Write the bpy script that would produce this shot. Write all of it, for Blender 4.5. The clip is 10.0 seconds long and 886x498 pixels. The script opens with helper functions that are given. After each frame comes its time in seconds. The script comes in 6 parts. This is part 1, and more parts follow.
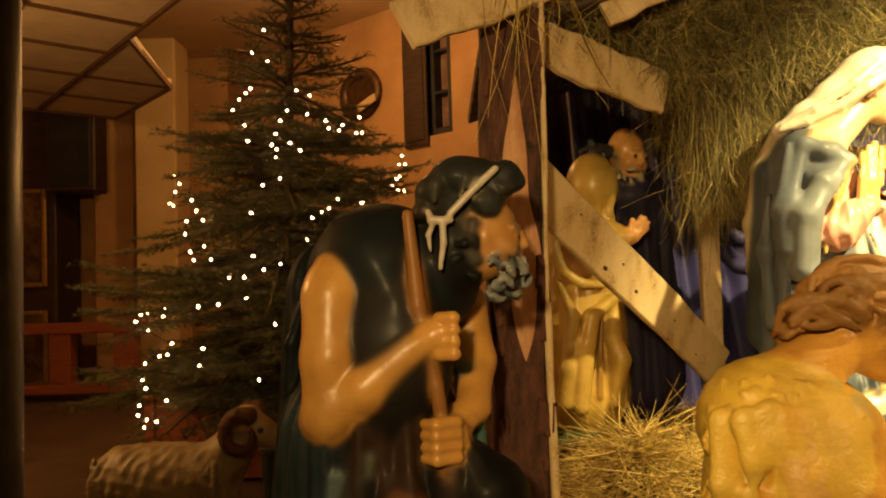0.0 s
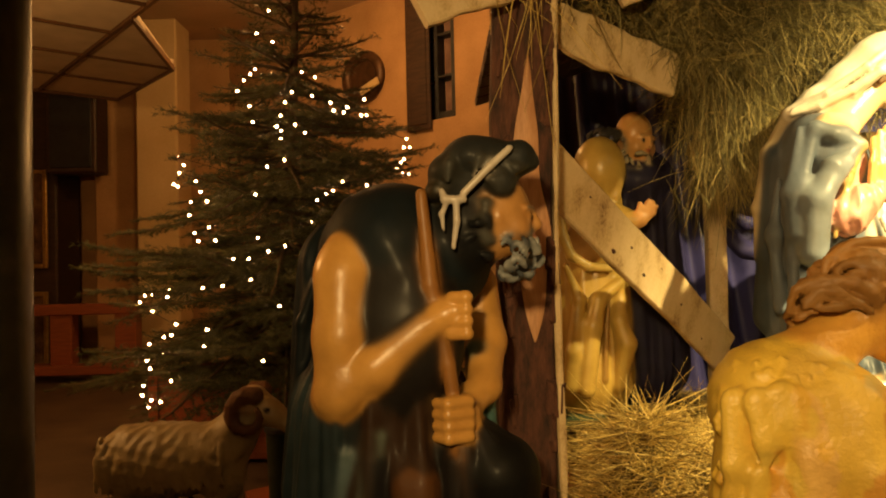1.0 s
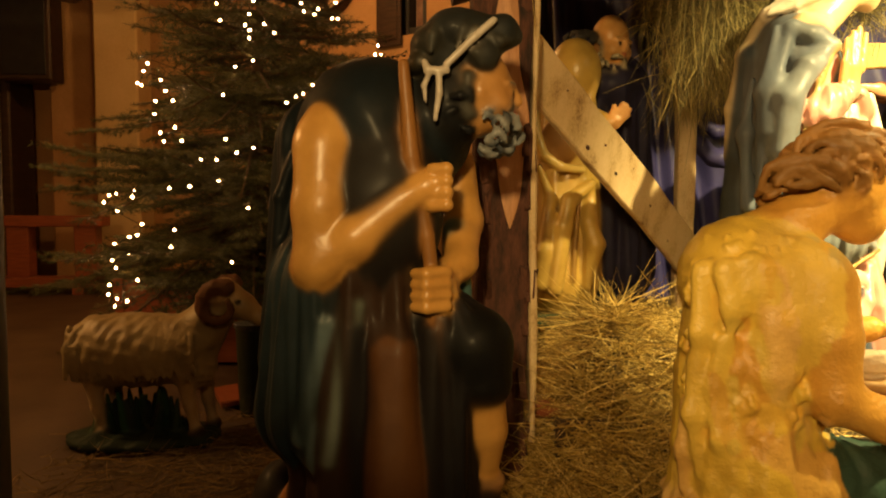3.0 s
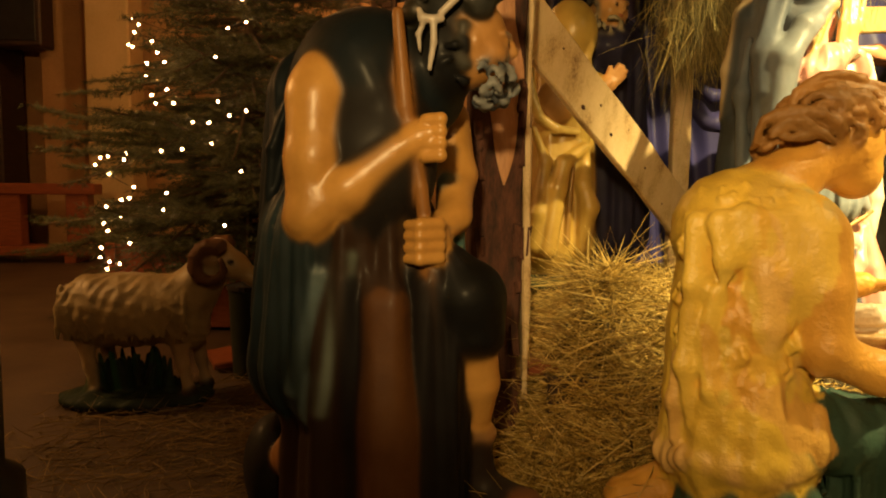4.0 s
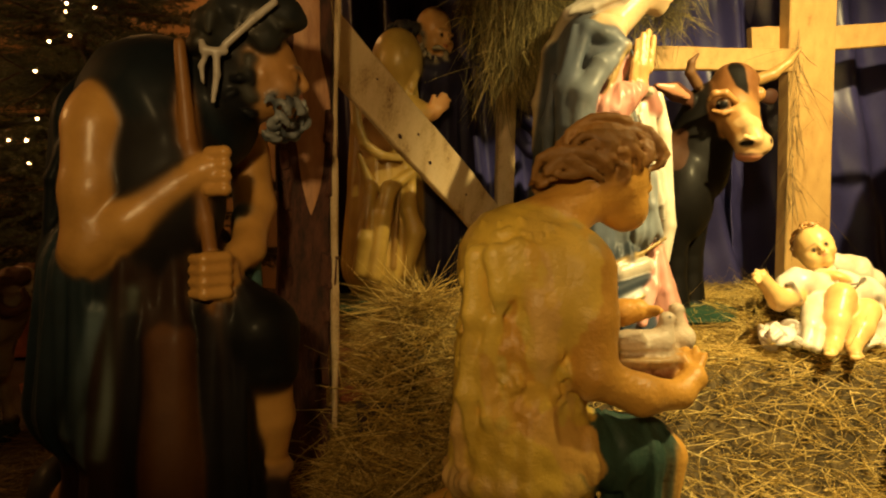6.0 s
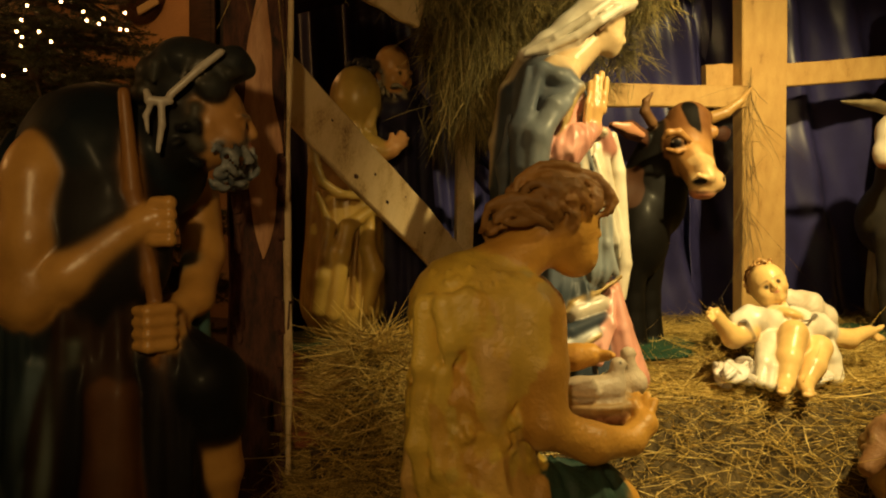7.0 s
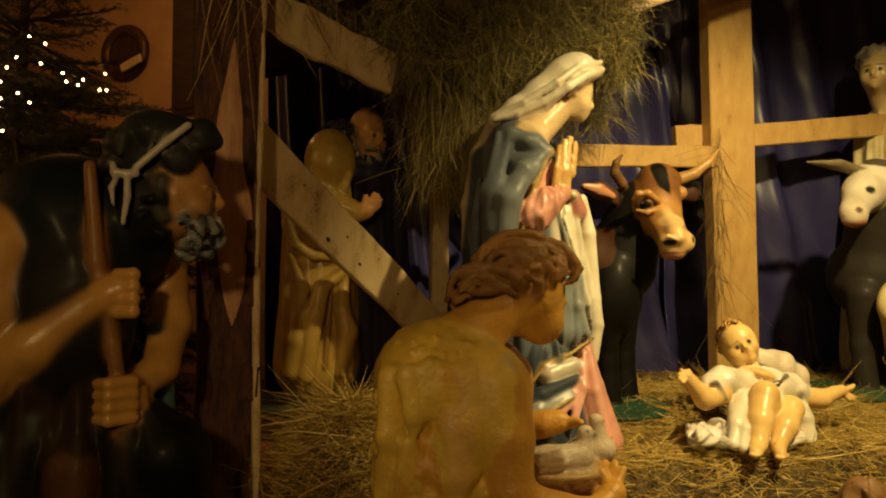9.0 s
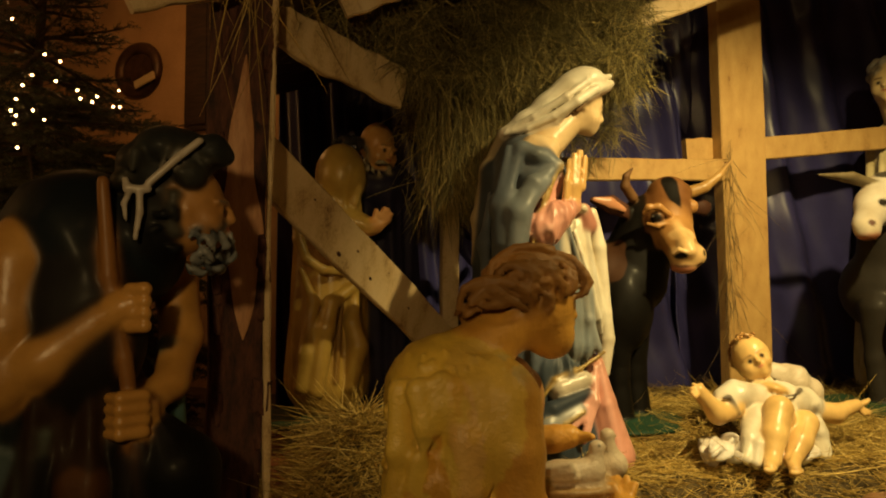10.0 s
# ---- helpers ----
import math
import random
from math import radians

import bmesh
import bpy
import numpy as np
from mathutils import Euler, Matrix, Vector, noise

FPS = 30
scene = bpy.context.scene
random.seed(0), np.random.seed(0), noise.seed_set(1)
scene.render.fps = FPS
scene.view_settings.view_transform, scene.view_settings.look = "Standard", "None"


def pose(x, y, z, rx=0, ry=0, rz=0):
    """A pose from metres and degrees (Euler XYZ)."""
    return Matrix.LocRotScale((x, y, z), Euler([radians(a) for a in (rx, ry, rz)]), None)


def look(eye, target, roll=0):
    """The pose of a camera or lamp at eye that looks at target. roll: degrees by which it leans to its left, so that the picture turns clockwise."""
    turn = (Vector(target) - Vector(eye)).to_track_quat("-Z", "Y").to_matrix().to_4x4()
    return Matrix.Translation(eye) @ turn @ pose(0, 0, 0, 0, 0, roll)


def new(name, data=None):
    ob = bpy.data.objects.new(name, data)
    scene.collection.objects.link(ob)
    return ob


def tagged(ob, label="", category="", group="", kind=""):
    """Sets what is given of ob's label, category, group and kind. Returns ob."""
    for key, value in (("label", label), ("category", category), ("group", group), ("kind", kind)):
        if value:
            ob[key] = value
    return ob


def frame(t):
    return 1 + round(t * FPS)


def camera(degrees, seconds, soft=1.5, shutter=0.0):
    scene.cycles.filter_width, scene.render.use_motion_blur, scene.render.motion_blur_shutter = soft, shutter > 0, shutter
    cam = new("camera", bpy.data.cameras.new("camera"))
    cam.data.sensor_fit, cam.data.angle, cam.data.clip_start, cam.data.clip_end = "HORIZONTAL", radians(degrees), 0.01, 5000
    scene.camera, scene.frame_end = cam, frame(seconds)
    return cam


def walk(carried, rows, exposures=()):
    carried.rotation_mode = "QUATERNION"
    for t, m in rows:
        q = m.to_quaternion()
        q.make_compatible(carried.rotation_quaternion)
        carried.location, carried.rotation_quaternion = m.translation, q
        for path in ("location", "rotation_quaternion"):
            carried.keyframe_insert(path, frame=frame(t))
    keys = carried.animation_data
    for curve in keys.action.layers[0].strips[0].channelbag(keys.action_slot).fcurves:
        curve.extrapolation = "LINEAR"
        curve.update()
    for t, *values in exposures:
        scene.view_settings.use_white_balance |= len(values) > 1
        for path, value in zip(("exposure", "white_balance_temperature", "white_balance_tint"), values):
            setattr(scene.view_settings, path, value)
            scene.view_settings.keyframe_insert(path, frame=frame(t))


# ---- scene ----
cam = camera(60.9, 10.0, 2.0, 0.4)
PATH = [
    (0, (0.0000, 0.0000, 1.2200), (-0.0000, 1.9985, 1.2968), -1.80),
    (0.5, (-0.0203, 0.0097, 1.2080), (-0.0156, 2.0089, 1.2644), -1.59),
    (1, (-0.0381, 0.0036, 1.2035), (-0.0345, 2.0031, 1.2439), -1.29),
    (1.5, (-0.0358, -0.0059, 1.1705), (-0.0366, 1.9940, 1.1901), -1.49),
    (2, (-0.0493, -0.0026, 1.1323), (-0.0434, 1.9974, 1.1173), -1.39),
    (2.5, (-0.0752, 0.0002, 1.0878), (-0.0165, 1.9978, 1.0101), -0.73),
    (3, (-0.0856, -0.0089, 1.0457), (0.0162, 1.9841, 0.9120), 0.12),
    (4.5, (-0.0793, -0.0051, 0.9719), (0.0570, 1.9777, 0.7479), 0.95),
    (5, (-0.0068, -0.0216, 0.9905), (0.2345, 1.9483, 0.7426), 1.17),
    (5.5, (0.0828, -0.0526, 1.0215), (0.4392, 1.9053, 0.8220), 0.83),
    (6, (0.1481, -0.0518, 1.0359), (0.5760, 1.8957, 0.8801), 0.93),
    (7.5, (0.2169, -0.0587, 1.1387), (0.7407, 1.8705, 1.0791), 0.57),
    (8, (0.2294, -0.0689, 1.1542), (0.7719, 1.8561, 1.1376), 0.60),
    (8.5, (0.2409, -0.0747, 1.1516), (0.7834, 1.8503, 1.1640), 0.60),
    (9, (0.2532, -0.0771, 1.1579), (0.7892, 1.8494, 1.1908), 0.48),
    (9.5, (0.2548, -0.0804, 1.1549), (0.7804, 1.8486, 1.2095), 0.36),
    (10, (0.2550, -0.0803, 1.1569), (0.7627, 1.8529, 1.2276), 0.34),
]
EXPOSURES = [(0, 1.18), (3, 1.2), (4.5, 1.28), (5.0, 1.02), (5.5, 0.58), (6.0, 0.15), (7.5, -0.6), (10, -0.76)]
walk(cam, [(t, look(eye, target, roll)) for t, eye, target, roll in PATH], EXPOSURES)

# ---- light ----
world = bpy.data.worlds.new("World")
scene.world = world
world.use_nodes = True
world.node_tree.nodes["Background"].inputs[0].default_value = (1.0, 0.55, 0.22, 1)
world.node_tree.nodes["Background"].inputs[1].default_value = 0.013


def lamp(name, kind, place, target, watts, colour, size=0.1, cone=60, blend=0.5):
    data = bpy.data.lights.new(name, kind)
    data.energy = watts
    data.color = colour
    if kind == "AREA":
        data.size = size
    else:
        data.shadow_soft_size = size
    if kind == "SPOT":
        data.spot_size = radians(cone)
        data.spot_blend = blend
    ob = new(name, data)
    ob.matrix_world = look(place, target)
    return ob


# floodlight over the stable, ceiling lamps of the church behind the camera
lamp("stable_floodlight", "SPOT", (2.35, 0.9, 3.0), (2.75, 2.75, 0.55), 800, (1.0, 0.75, 0.3), 0.06, 92, 0.7)
# added fill from the front left, brightens the near statues; no fixture there
lamp("front_fill", "SPOT", (-0.5, -1.0, 1.88), (1.0, 2.9, 1.35), 138, (1.0, 0.66, 0.26), 0.1, 56, 0.8)
lamp("nave_lamp_a", "POINT", (-1.6, -1.4, 3.3), (0, 0, 0), 40, (1.0, 0.58, 0.2), 0.12)
lamp("nave_lamp_b", "POINT", (0.9, -2.2, 3.6), (0, 0, 0), 36, (1.0, 0.58, 0.21), 0.12)
# two unseen fills added by the tree to brighten walls and ceiling
lamp("aisle_fill", "POINT", (-1.2, 6.6, 3.7), (0, 0, 0), 44, (1.0, 0.5, 0.15), 0.15)
lamp("side_aisle_fill", "POINT", (-3.1, 3.2, 2.3), (0, 0, 0), 50, (1.0, 0.5, 0.15), 0.12)


# ---- materials ----
def material(name):
    m = bpy.data.materials.new(name)
    m.use_nodes = True
    return m, m.node_tree.nodes, m.node_tree.links, m.node_tree.nodes["Principled BSDF"]


def ramp(nodes, stops):
    r = nodes.new("ShaderNodeValToRGB")
    while len(r.color_ramp.elements) < len(stops):
        r.color_ramp.elements.new(0.5)
    for e, (p, c) in zip(r.color_ramp.elements, stops):
        e.position, e.color = p, (*c, 1)
    return r


def surface(name, stops, scale=8.0, rough=0.6, bump=0.2, fine=60.0, stretch=(1, 1, 1), metal=0.0, coat=0.0, vary=0.0, detail=6.0):
    """Two scales of noise in colour, a third in relief."""
    m, nodes, links, bsdf = material(name)
    co = nodes.new("ShaderNodeTexCoord")
    mp = nodes.new("ShaderNodeMapping")
    mp.inputs["Scale"].default_value = stretch
    links.new(co.outputs["Object"], mp.inputs[0])
    a, b = nodes.new("ShaderNodeTexNoise"), nodes.new("ShaderNodeTexNoise")
    a.inputs["Scale"].default_value, a.inputs["Detail"].default_value = scale, detail
    b.inputs["Scale"].default_value, b.inputs["Detail"].default_value = fine, 4
    for n in (a, b):
        links.new(mp.outputs[0], n.inputs["Vector"])
    mix = nodes.new("ShaderNodeMath")
    mix.operation = "MULTIPLY_ADD"
    mix.inputs[1].default_value = 0.35
    links.new(b.outputs[0], mix.inputs[0])
    low = nodes.new("ShaderNodeMath")
    low.operation = "MULTIPLY_ADD"
    low.inputs[1].default_value, low.inputs[2].default_value = 0.9, -0.13
    links.new(a.outputs[0], low.inputs[0])
    links.new(low.outputs[0], mix.inputs[2])
    r = ramp(nodes, stops)
    src = mix.outputs[0]
    if vary:
        info = nodes.new("ShaderNodeObjectInfo")
        v = nodes.new("ShaderNodeMath")
        v.operation = "MULTIPLY_ADD"
        v.inputs[1].default_value = vary
        links.new(info.outputs["Random"], v.inputs[0])
        links.new(src, v.inputs[2])
        src = v.outputs[0]
    links.new(src, r.inputs[0])
    links.new(r.outputs[0], bsdf.inputs["Base Color"])
    bp = nodes.new("ShaderNodeBump")
    bp.inputs["Strength"].default_value = bump
    bp.inputs["Distance"].default_value = 0.01
    links.new(mix.outputs[0], bp.inputs["Height"])
    links.new(bp.outputs[0], bsdf.inputs["Normal"])
    bsdf.inputs["Roughness"].default_value = rough
    bsdf.inputs["Metallic"].default_value = metal
    bsdf.inputs["Coat Weight"].default_value = coat
    bsdf.inputs["Coat Roughness"].default_value = 0.2
    return m


def statue_paint(name, rough=0.5, coat=0.04, bump=0.45, scale=48):
    """Oil paint on plaster: the paint's colours lie in the mesh, worn and mottled by noise."""
    m, nodes, links, bsdf = material(name)
    at = nodes.new("ShaderNodeVertexColor")
    at.layer_name = "paint"
    co = nodes.new("ShaderNodeTexCoord")
    a, b = nodes.new("ShaderNodeTexNoise"), nodes.new("ShaderNodeTexNoise")
    a.inputs["Scale"].default_value, a.inputs["Detail"].default_value = 9, 6
    b.inputs["Scale"].default_value, b.inputs["Detail"].default_value = scale, 5
    for n in (a, b):
        links.new(co.outputs["Object"], n.inputs["Vector"])
    r = ramp(nodes, [(0.3, (0.62, 0.55, 0.45)), (0.62, (1, 1, 1))])
    links.new(a.outputs[0], r.inputs[0])
    mix = nodes.new("ShaderNodeMix")
    mix.data_type, mix.blend_type = "RGBA", "MULTIPLY"
    mix.inputs[0].default_value = 0.7
    links.new(at.outputs[0], mix.inputs[6])
    links.new(r.outputs[0], mix.inputs[7])
    links.new(mix.outputs[2], bsdf.inputs["Base Color"])
    # light flesh tones are varnished, dark cloth is dull
    bw = nodes.new("ShaderNodeRGBToBW")
    links.new(at.outputs[0], bw.inputs[0])
    rr = nodes.new("ShaderNodeMapRange")
    rr.inputs["From Min"].default_value, rr.inputs["From Max"].default_value = 0.03, 0.35
    rr.inputs["To Min"].default_value, rr.inputs["To Max"].default_value = rough + 0.1, rough - 0.16
    links.new(bw.outputs[0], rr.inputs[0])
    links.new(rr.outputs[0], bsdf.inputs["Roughness"])
    bp = nodes.new("ShaderNodeBump")
    bp.inputs["Strength"].default_value, bp.inputs["Distance"].default_value = bump, 0.004
    links.new(b.outputs[0], bp.inputs["Height"])
    links.new(bp.outputs[0], bsdf.inputs["Normal"])
    sp = nodes.new("ShaderNodeMapRange")
    sp.inputs["From Min"].default_value, sp.inputs["From Max"].default_value = 0.01, 0.2
    sp.inputs["To Min"].default_value, sp.inputs["To Max"].default_value = 0.13, 0.42
    links.new(bw.outputs[0], sp.inputs[0])
    links.new(sp.outputs[0], bsdf.inputs["Specular IOR Level"])
    bsdf.inputs["Coat Weight"].default_value = coat
    bsdf.inputs["Coat Roughness"].default_value = 0.25
    return m


def straw_material(name, stops, rough=0.55):
    m, nodes, links, bsdf = material(name)
    g = nodes.new("ShaderNodeNewGeometry")
    r = ramp(nodes, stops)
    links.new(g.outputs["Random Per Island"], r.inputs[0])
    links.new(r.outputs[0], bsdf.inputs["Base Color"])
    bsdf.inputs["Roughness"].default_value = rough
    return m


def glow(name, colour, strength):
    m, nodes, links, bsdf = material(name)
    bsdf.inputs["Base Color"].default_value = (*colour, 1)
    bsdf.inputs["Emission Color"].default_value = (*colour, 1)
    bsdf.inputs["Emission Strength"].default_value = strength
    return m


PAINT = statue_paint("oil_painted_plaster", 0.5, 0.05, 0.3)
WOOLPAINT = statue_paint("painted_wool", 0.56, 0.04, 0.8, 80)
PLASTER = surface("ochre_plaster", [(0.3, (0.36, 0.2, 0.085)), (0.7, (0.5, 0.3, 0.14))], 2.5, 0.85, 0.1, 45)
CREAM = surface("cream_plaster", [(0.3, (0.5, 0.36, 0.17)), (0.7, (0.62, 0.47, 0.25))], 2.0, 0.85, 0.1, 45)
VAULT = surface("ceiling_plaster", [(0.3, (0.42, 0.3, 0.18)), (0.7, (0.55, 0.4, 0.26))], 1.8, 0.45, 0.08, 30)
TILE = surface("ceiling_tile", [(0.3, (0.5, 0.4, 0.26)), (0.7, (0.62, 0.5, 0.34))], 5, 0.7, 0.15, 90)
TILEBAR = surface("dark_ceiling_bar", [(0.3, (0.09, 0.045, 0.02)), (0.7, (0.14, 0.07, 0.03))], 8, 0.5, 0.1)
FLOOR = surface("dark_stone_floor", [(0.3, (0.05, 0.03, 0.017)), (0.7, (0.095, 0.06, 0.033))], 3, 0.6, 0.15, 50)
REDWOOD = surface("red_stained_wood", [(0.3, (0.2, 0.05, 0.02)), (0.7, (0.33, 0.095, 0.035))], 5, 0.4, 0.15, 60, (1, 1, 8), 0, 0.2)
DARKWOOD = surface("dark_wood", [(0.3, (0.025, 0.014, 0.01)), (0.7, (0.06, 0.03, 0.018))], 6, 0.5, 0.2, 50, (1, 1, 6))
PINE = surface("raw_pine", [(0.24, (0.26, 0.13, 0.035)), (0.36, (0.46, 0.27, 0.085)), (0.75, (0.58, 0.37, 0.13))], 4, 0.6, 0.3, 40, (5, 5, 2.2))
PALE = surface("weathered_sawn_board", [(0.28, (0.24, 0.14, 0.06)), (0.38, (0.5, 0.35, 0.17)), (0.5, (0.62, 0.46, 0.25)), (0.75, (0.7, 0.54, 0.32))], 5, 0.7, 0.35, 70, (2.5, 2.5, 1.2))
BARK = surface("dark_bark", [(0.3, (0.014, 0.007, 0.005)), (0.5, (0.07, 0.025, 0.014)), (0.62, (0.1, 0.036, 0.02)), (0.85, (0.17, 0.075, 0.04))], 12, 0.85, 1.0, 60, (2.5, 2.5, 0.7))
BARE = surface("bare_wood_under_bark", [(0.25, (0.36, 0.16, 0.07)), (0.55, (0.55, 0.29, 0.14)), (0.8, (0.62, 0.37, 0.2))], 8, 0.6, 0.5, 45, (4, 4, 0.8))
SATIN = surface("navy_satin", [(0.3, (0.024, 0.022, 0.08)), (0.7, (0.045, 0.042, 0.15))], 3, 0.34, 0.05, 120)
SATIN.node_tree.nodes["Principled BSDF"].inputs["Sheen Weight"].default_value = 0.0
HAYBED = surface("matted_hay", [(0.25, (0.018, 0.012, 0.004)), (0.5, (0.075, 0.05, 0.016)), (0.8, (0.19, 0.13, 0.042))], 16, 0.85, 1.0, 90)
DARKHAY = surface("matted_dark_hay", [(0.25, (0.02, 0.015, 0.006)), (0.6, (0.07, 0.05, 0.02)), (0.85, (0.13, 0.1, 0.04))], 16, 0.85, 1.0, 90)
STRAW = straw_material("straw", [(0, (0.15, 0.09, 0.02)), (0.35, (0.4, 0.265, 0.055)), (0.7, (0.66, 0.46, 0.115)), (1, (0.88, 0.68, 0.26))])
THATCH = straw_material("green_hay", [(0, (0.07, 0.06, 0.02)), (0.35, (0.17, 0.14, 0.05)), (0.75, (0.33, 0.27, 0.1)), (1, (0.6, 0.46, 0.17))])
DIMSTRAW = straw_material("trodden_and_shaded_hay", [(0, (0.06, 0.04, 0.014)), (0.5, (0.16, 0.105, 0.035)), (1, (0.3, 0.2, 0.07))])
NEEDLE = straw_material("fir_needles", [(0, (0.02, 0.028, 0.008)), (0.5, (0.05, 0.06, 0.018)), (1, (0.13, 0.125, 0.04))], 0.45)
TWIG = surface("fir_bark", [(0.3, (0.06, 0.035, 0.018)), (0.7, (0.13, 0.08, 0.04))], 20, 0.8, 0.4)
WIRE = surface("green_cable", [(0.3, (0.01, 0.02, 0.01)), (0.7, (0.02, 0.03, 0.015))], 20, 0.5, 0.0)
BULB = glow("warm_white_bulb", (1.0, 0.5, 0.2), 26)
LINEN = surface("white_linen", [(0.3, (0.62, 0.58, 0.5)), (0.7, (0.8, 0.77, 0.7))], 14, 0.8, 0.3, 120)
BLACK = surface("black_paint", [(0.3, (0.008, 0.008, 0.01)), (0.7, (0.02, 0.02, 0.022))], 8, 0.5, 0.1)
GILT = surface("old_gilding", [(0.3, (0.3, 0.18, 0.05)), (0.7, (0.5, 0.33, 0.1))], 30, 0.4, 0.3, 90, metal=0.7)
ICON = surface("dark_painting", [(0.3, (0.02, 0.012, 0.008)), (0.5, (0.1, 0.05, 0.02)), (0.7, (0.2, 0.12, 0.05))], 7, 0.35, 0.1, 30)
BRONZE = surface("dark_bronze", [(0.3, (0.05, 0.025, 0.012)), (0.7, (0.12, 0.06, 0.03))], 10, 0.45, 0.3, 50, metal=0.4)
COLUMN = surface("green_marble_column", [(0.3, (0.02, 0.026, 0.016)), (0.6, (0.05, 0.05, 0.03)), (0.8, (0.09, 0.07, 0.04))], 6, 0.4, 0.1, 30)
PANE = surface("dim_leaded_glass", [(0.3, (0.12, 0.07, 0.06)), (0.7, (0.25, 0.16, 0.13))], 6, 0.25, 0.1)


# ---- building tools ----
def mesh_of(name, bm, mat, smooth=False):
    me = bpy.data.meshes.new(name)
    bm.to_mesh(me)
    bm.free()
    for m in mat if isinstance(mat, (list, tuple)) else (mat,):
        me.materials.append(m)
    if smooth:
        me.polygons.foreach_set("use_smooth", [True] * len(me.polygons))
    return me


def part(name, bm, mat, parent=None, label="", smooth=False):
    ob = new(name, mesh_of(name, bm, mat, smooth))
    if parent:
        ob.parent = parent
    if label:
        ob["label"] = label
    return ob


def thing(name, label, category, kind="", group=""):
    return tagged(new(name), label, category, group, kind)


def box(size, at=(0, 0, 0), bevel=0.004, turn=None, bm=None, seg=1):
    out = bm or bmesh.new()
    made = bmesh.ops.create_cube(out, size=1)["verts"]
    bmesh.ops.scale(out, vec=size, verts=made)
    if bevel:
        edges = list({e for v in made for e in v.link_edges})
        r = bmesh.ops.bevel(out, geom=edges, offset=bevel, segments=seg, affect="EDGES")
        made = list(set(made) & set(out.verts)) + r["verts"]
        made = list({v for v in made if v.is_valid})
    m = Matrix.Translation(at)
    if turn is not None:
        m = m @ Euler([radians(a) for a in turn]).to_matrix().to_4x4()
    bmesh.ops.transform(out, matrix=m, verts=made)
    return out


def tube(points, radii, sides=8, bm=None):
    out = bm or bmesh.new()
    rings = []
    pts = [Vector(p) for p in points]
    for i, p in enumerate(pts):
        d = (pts[min(i + 1, len(pts) - 1)] - pts[max(i - 1, 0)]).normalized()
        a = d.orthogonal().normalized() if not rings else (old - d * old.dot(d)).normalized()
        old = a
        b = d.cross(a)
        r = radii[i] if isinstance(radii, (list, tuple)) else radii
        rings.append([out.verts.new(p + r * (math.cos(k) * a + math.sin(k) * b)) for k in (2 * math.pi * j / sides for j in range(sides))])
    for r1, r2 in zip(rings, rings[1:]):
        for j in range(sides):
            out.faces.new((r1[j], r1[(j + 1) % sides], r2[(j + 1) % sides], r2[j]))
    out.faces.new(rings[0][::-1])
    out.faces.new(rings[-1])
    return out


def rough_plank(a, b, width, thick, side, wane=0.01, seed=0, steps=28, bend=0.0, taper=(1.0, 1.0)):
    """A sawn slab from a to b, with uneven long edges. side: the direction of its width."""
    rnd = random.Random(seed)
    a, b = Vector(a), Vector(b)
    d = (b - a).normalized()
    s = Vector(side)
    s = (s - d * s.dot(d)).normalized()
    n = d.cross(s)
    ph = [rnd.uniform(0, 6.3) for _ in range(8)]
    bm = bmesh.new()
    rings = []
    for i in range(steps + 1):
        f = i / steps
        def wob(k):
            return wane * (math.sin(5 * f + ph[k]) + 0.5 * math.sin(13 * f + ph[k + 2]) + 0.3 * math.sin(31 * f + ph[k + 4]))
        w = width / 2 * (taper[0] * (1 - f) + taper[1] * f)
        c = a.lerp(b, f) + s * bend * math.sin(math.pi * f)
        lo, hi, t = -w + wob(0), w + wob(1), thick / 2 + 0.15 * wob(2)
        e = min(0.006, thick / 4)
        prof = [(lo, -t + e), (lo + e, -t), (hi - e, -t), (hi, -t + e), (hi, t - e), (hi - e, t), (lo + e, t), (lo, t - e)]
        rings.append([bm.verts.new(c + s * x + n * y) for x, y in prof])
    for r1, r2 in zip(rings, rings[1:]):
        for j in range(8):
            bm.faces.new((r1[j], r1[(j + 1) % 8], r2[(j + 1) % 8], r2[j]))
    bm.faces.new(rings[0][::-1])
    bm.faces.new(rings[-1])
    bmesh.ops.recalc_face_normals(bm, faces=bm.faces)
    return bm


def raw_mesh(name, verts, faces, mat, smooth=False):
    """verts (n, 3) and faces (m, k) as arrays."""
    me = bpy.data.meshes.new(name)
    k = faces.shape[1]
    me.vertices.add(len(verts))
    me.vertices.foreach_set("co", verts.astype(np.float32).ravel())
    me.loops.add(faces.size)
    me.loops.foreach_set("vertex_index", faces.astype(np.int32).ravel())
    me.polygons.add(len(faces))
    me.polygons.foreach_set("loop_start", np.arange(0, faces.size, k, dtype=np.int32))
    me.polygons.foreach_set("loop_total", np.full(len(faces), k, dtype=np.int32))
    me.update(calc_edges=True)
    me.materials.append(mat)
    if smooth:
        me.polygons.foreach_set("use_smooth", [True] * len(faces))
    return me


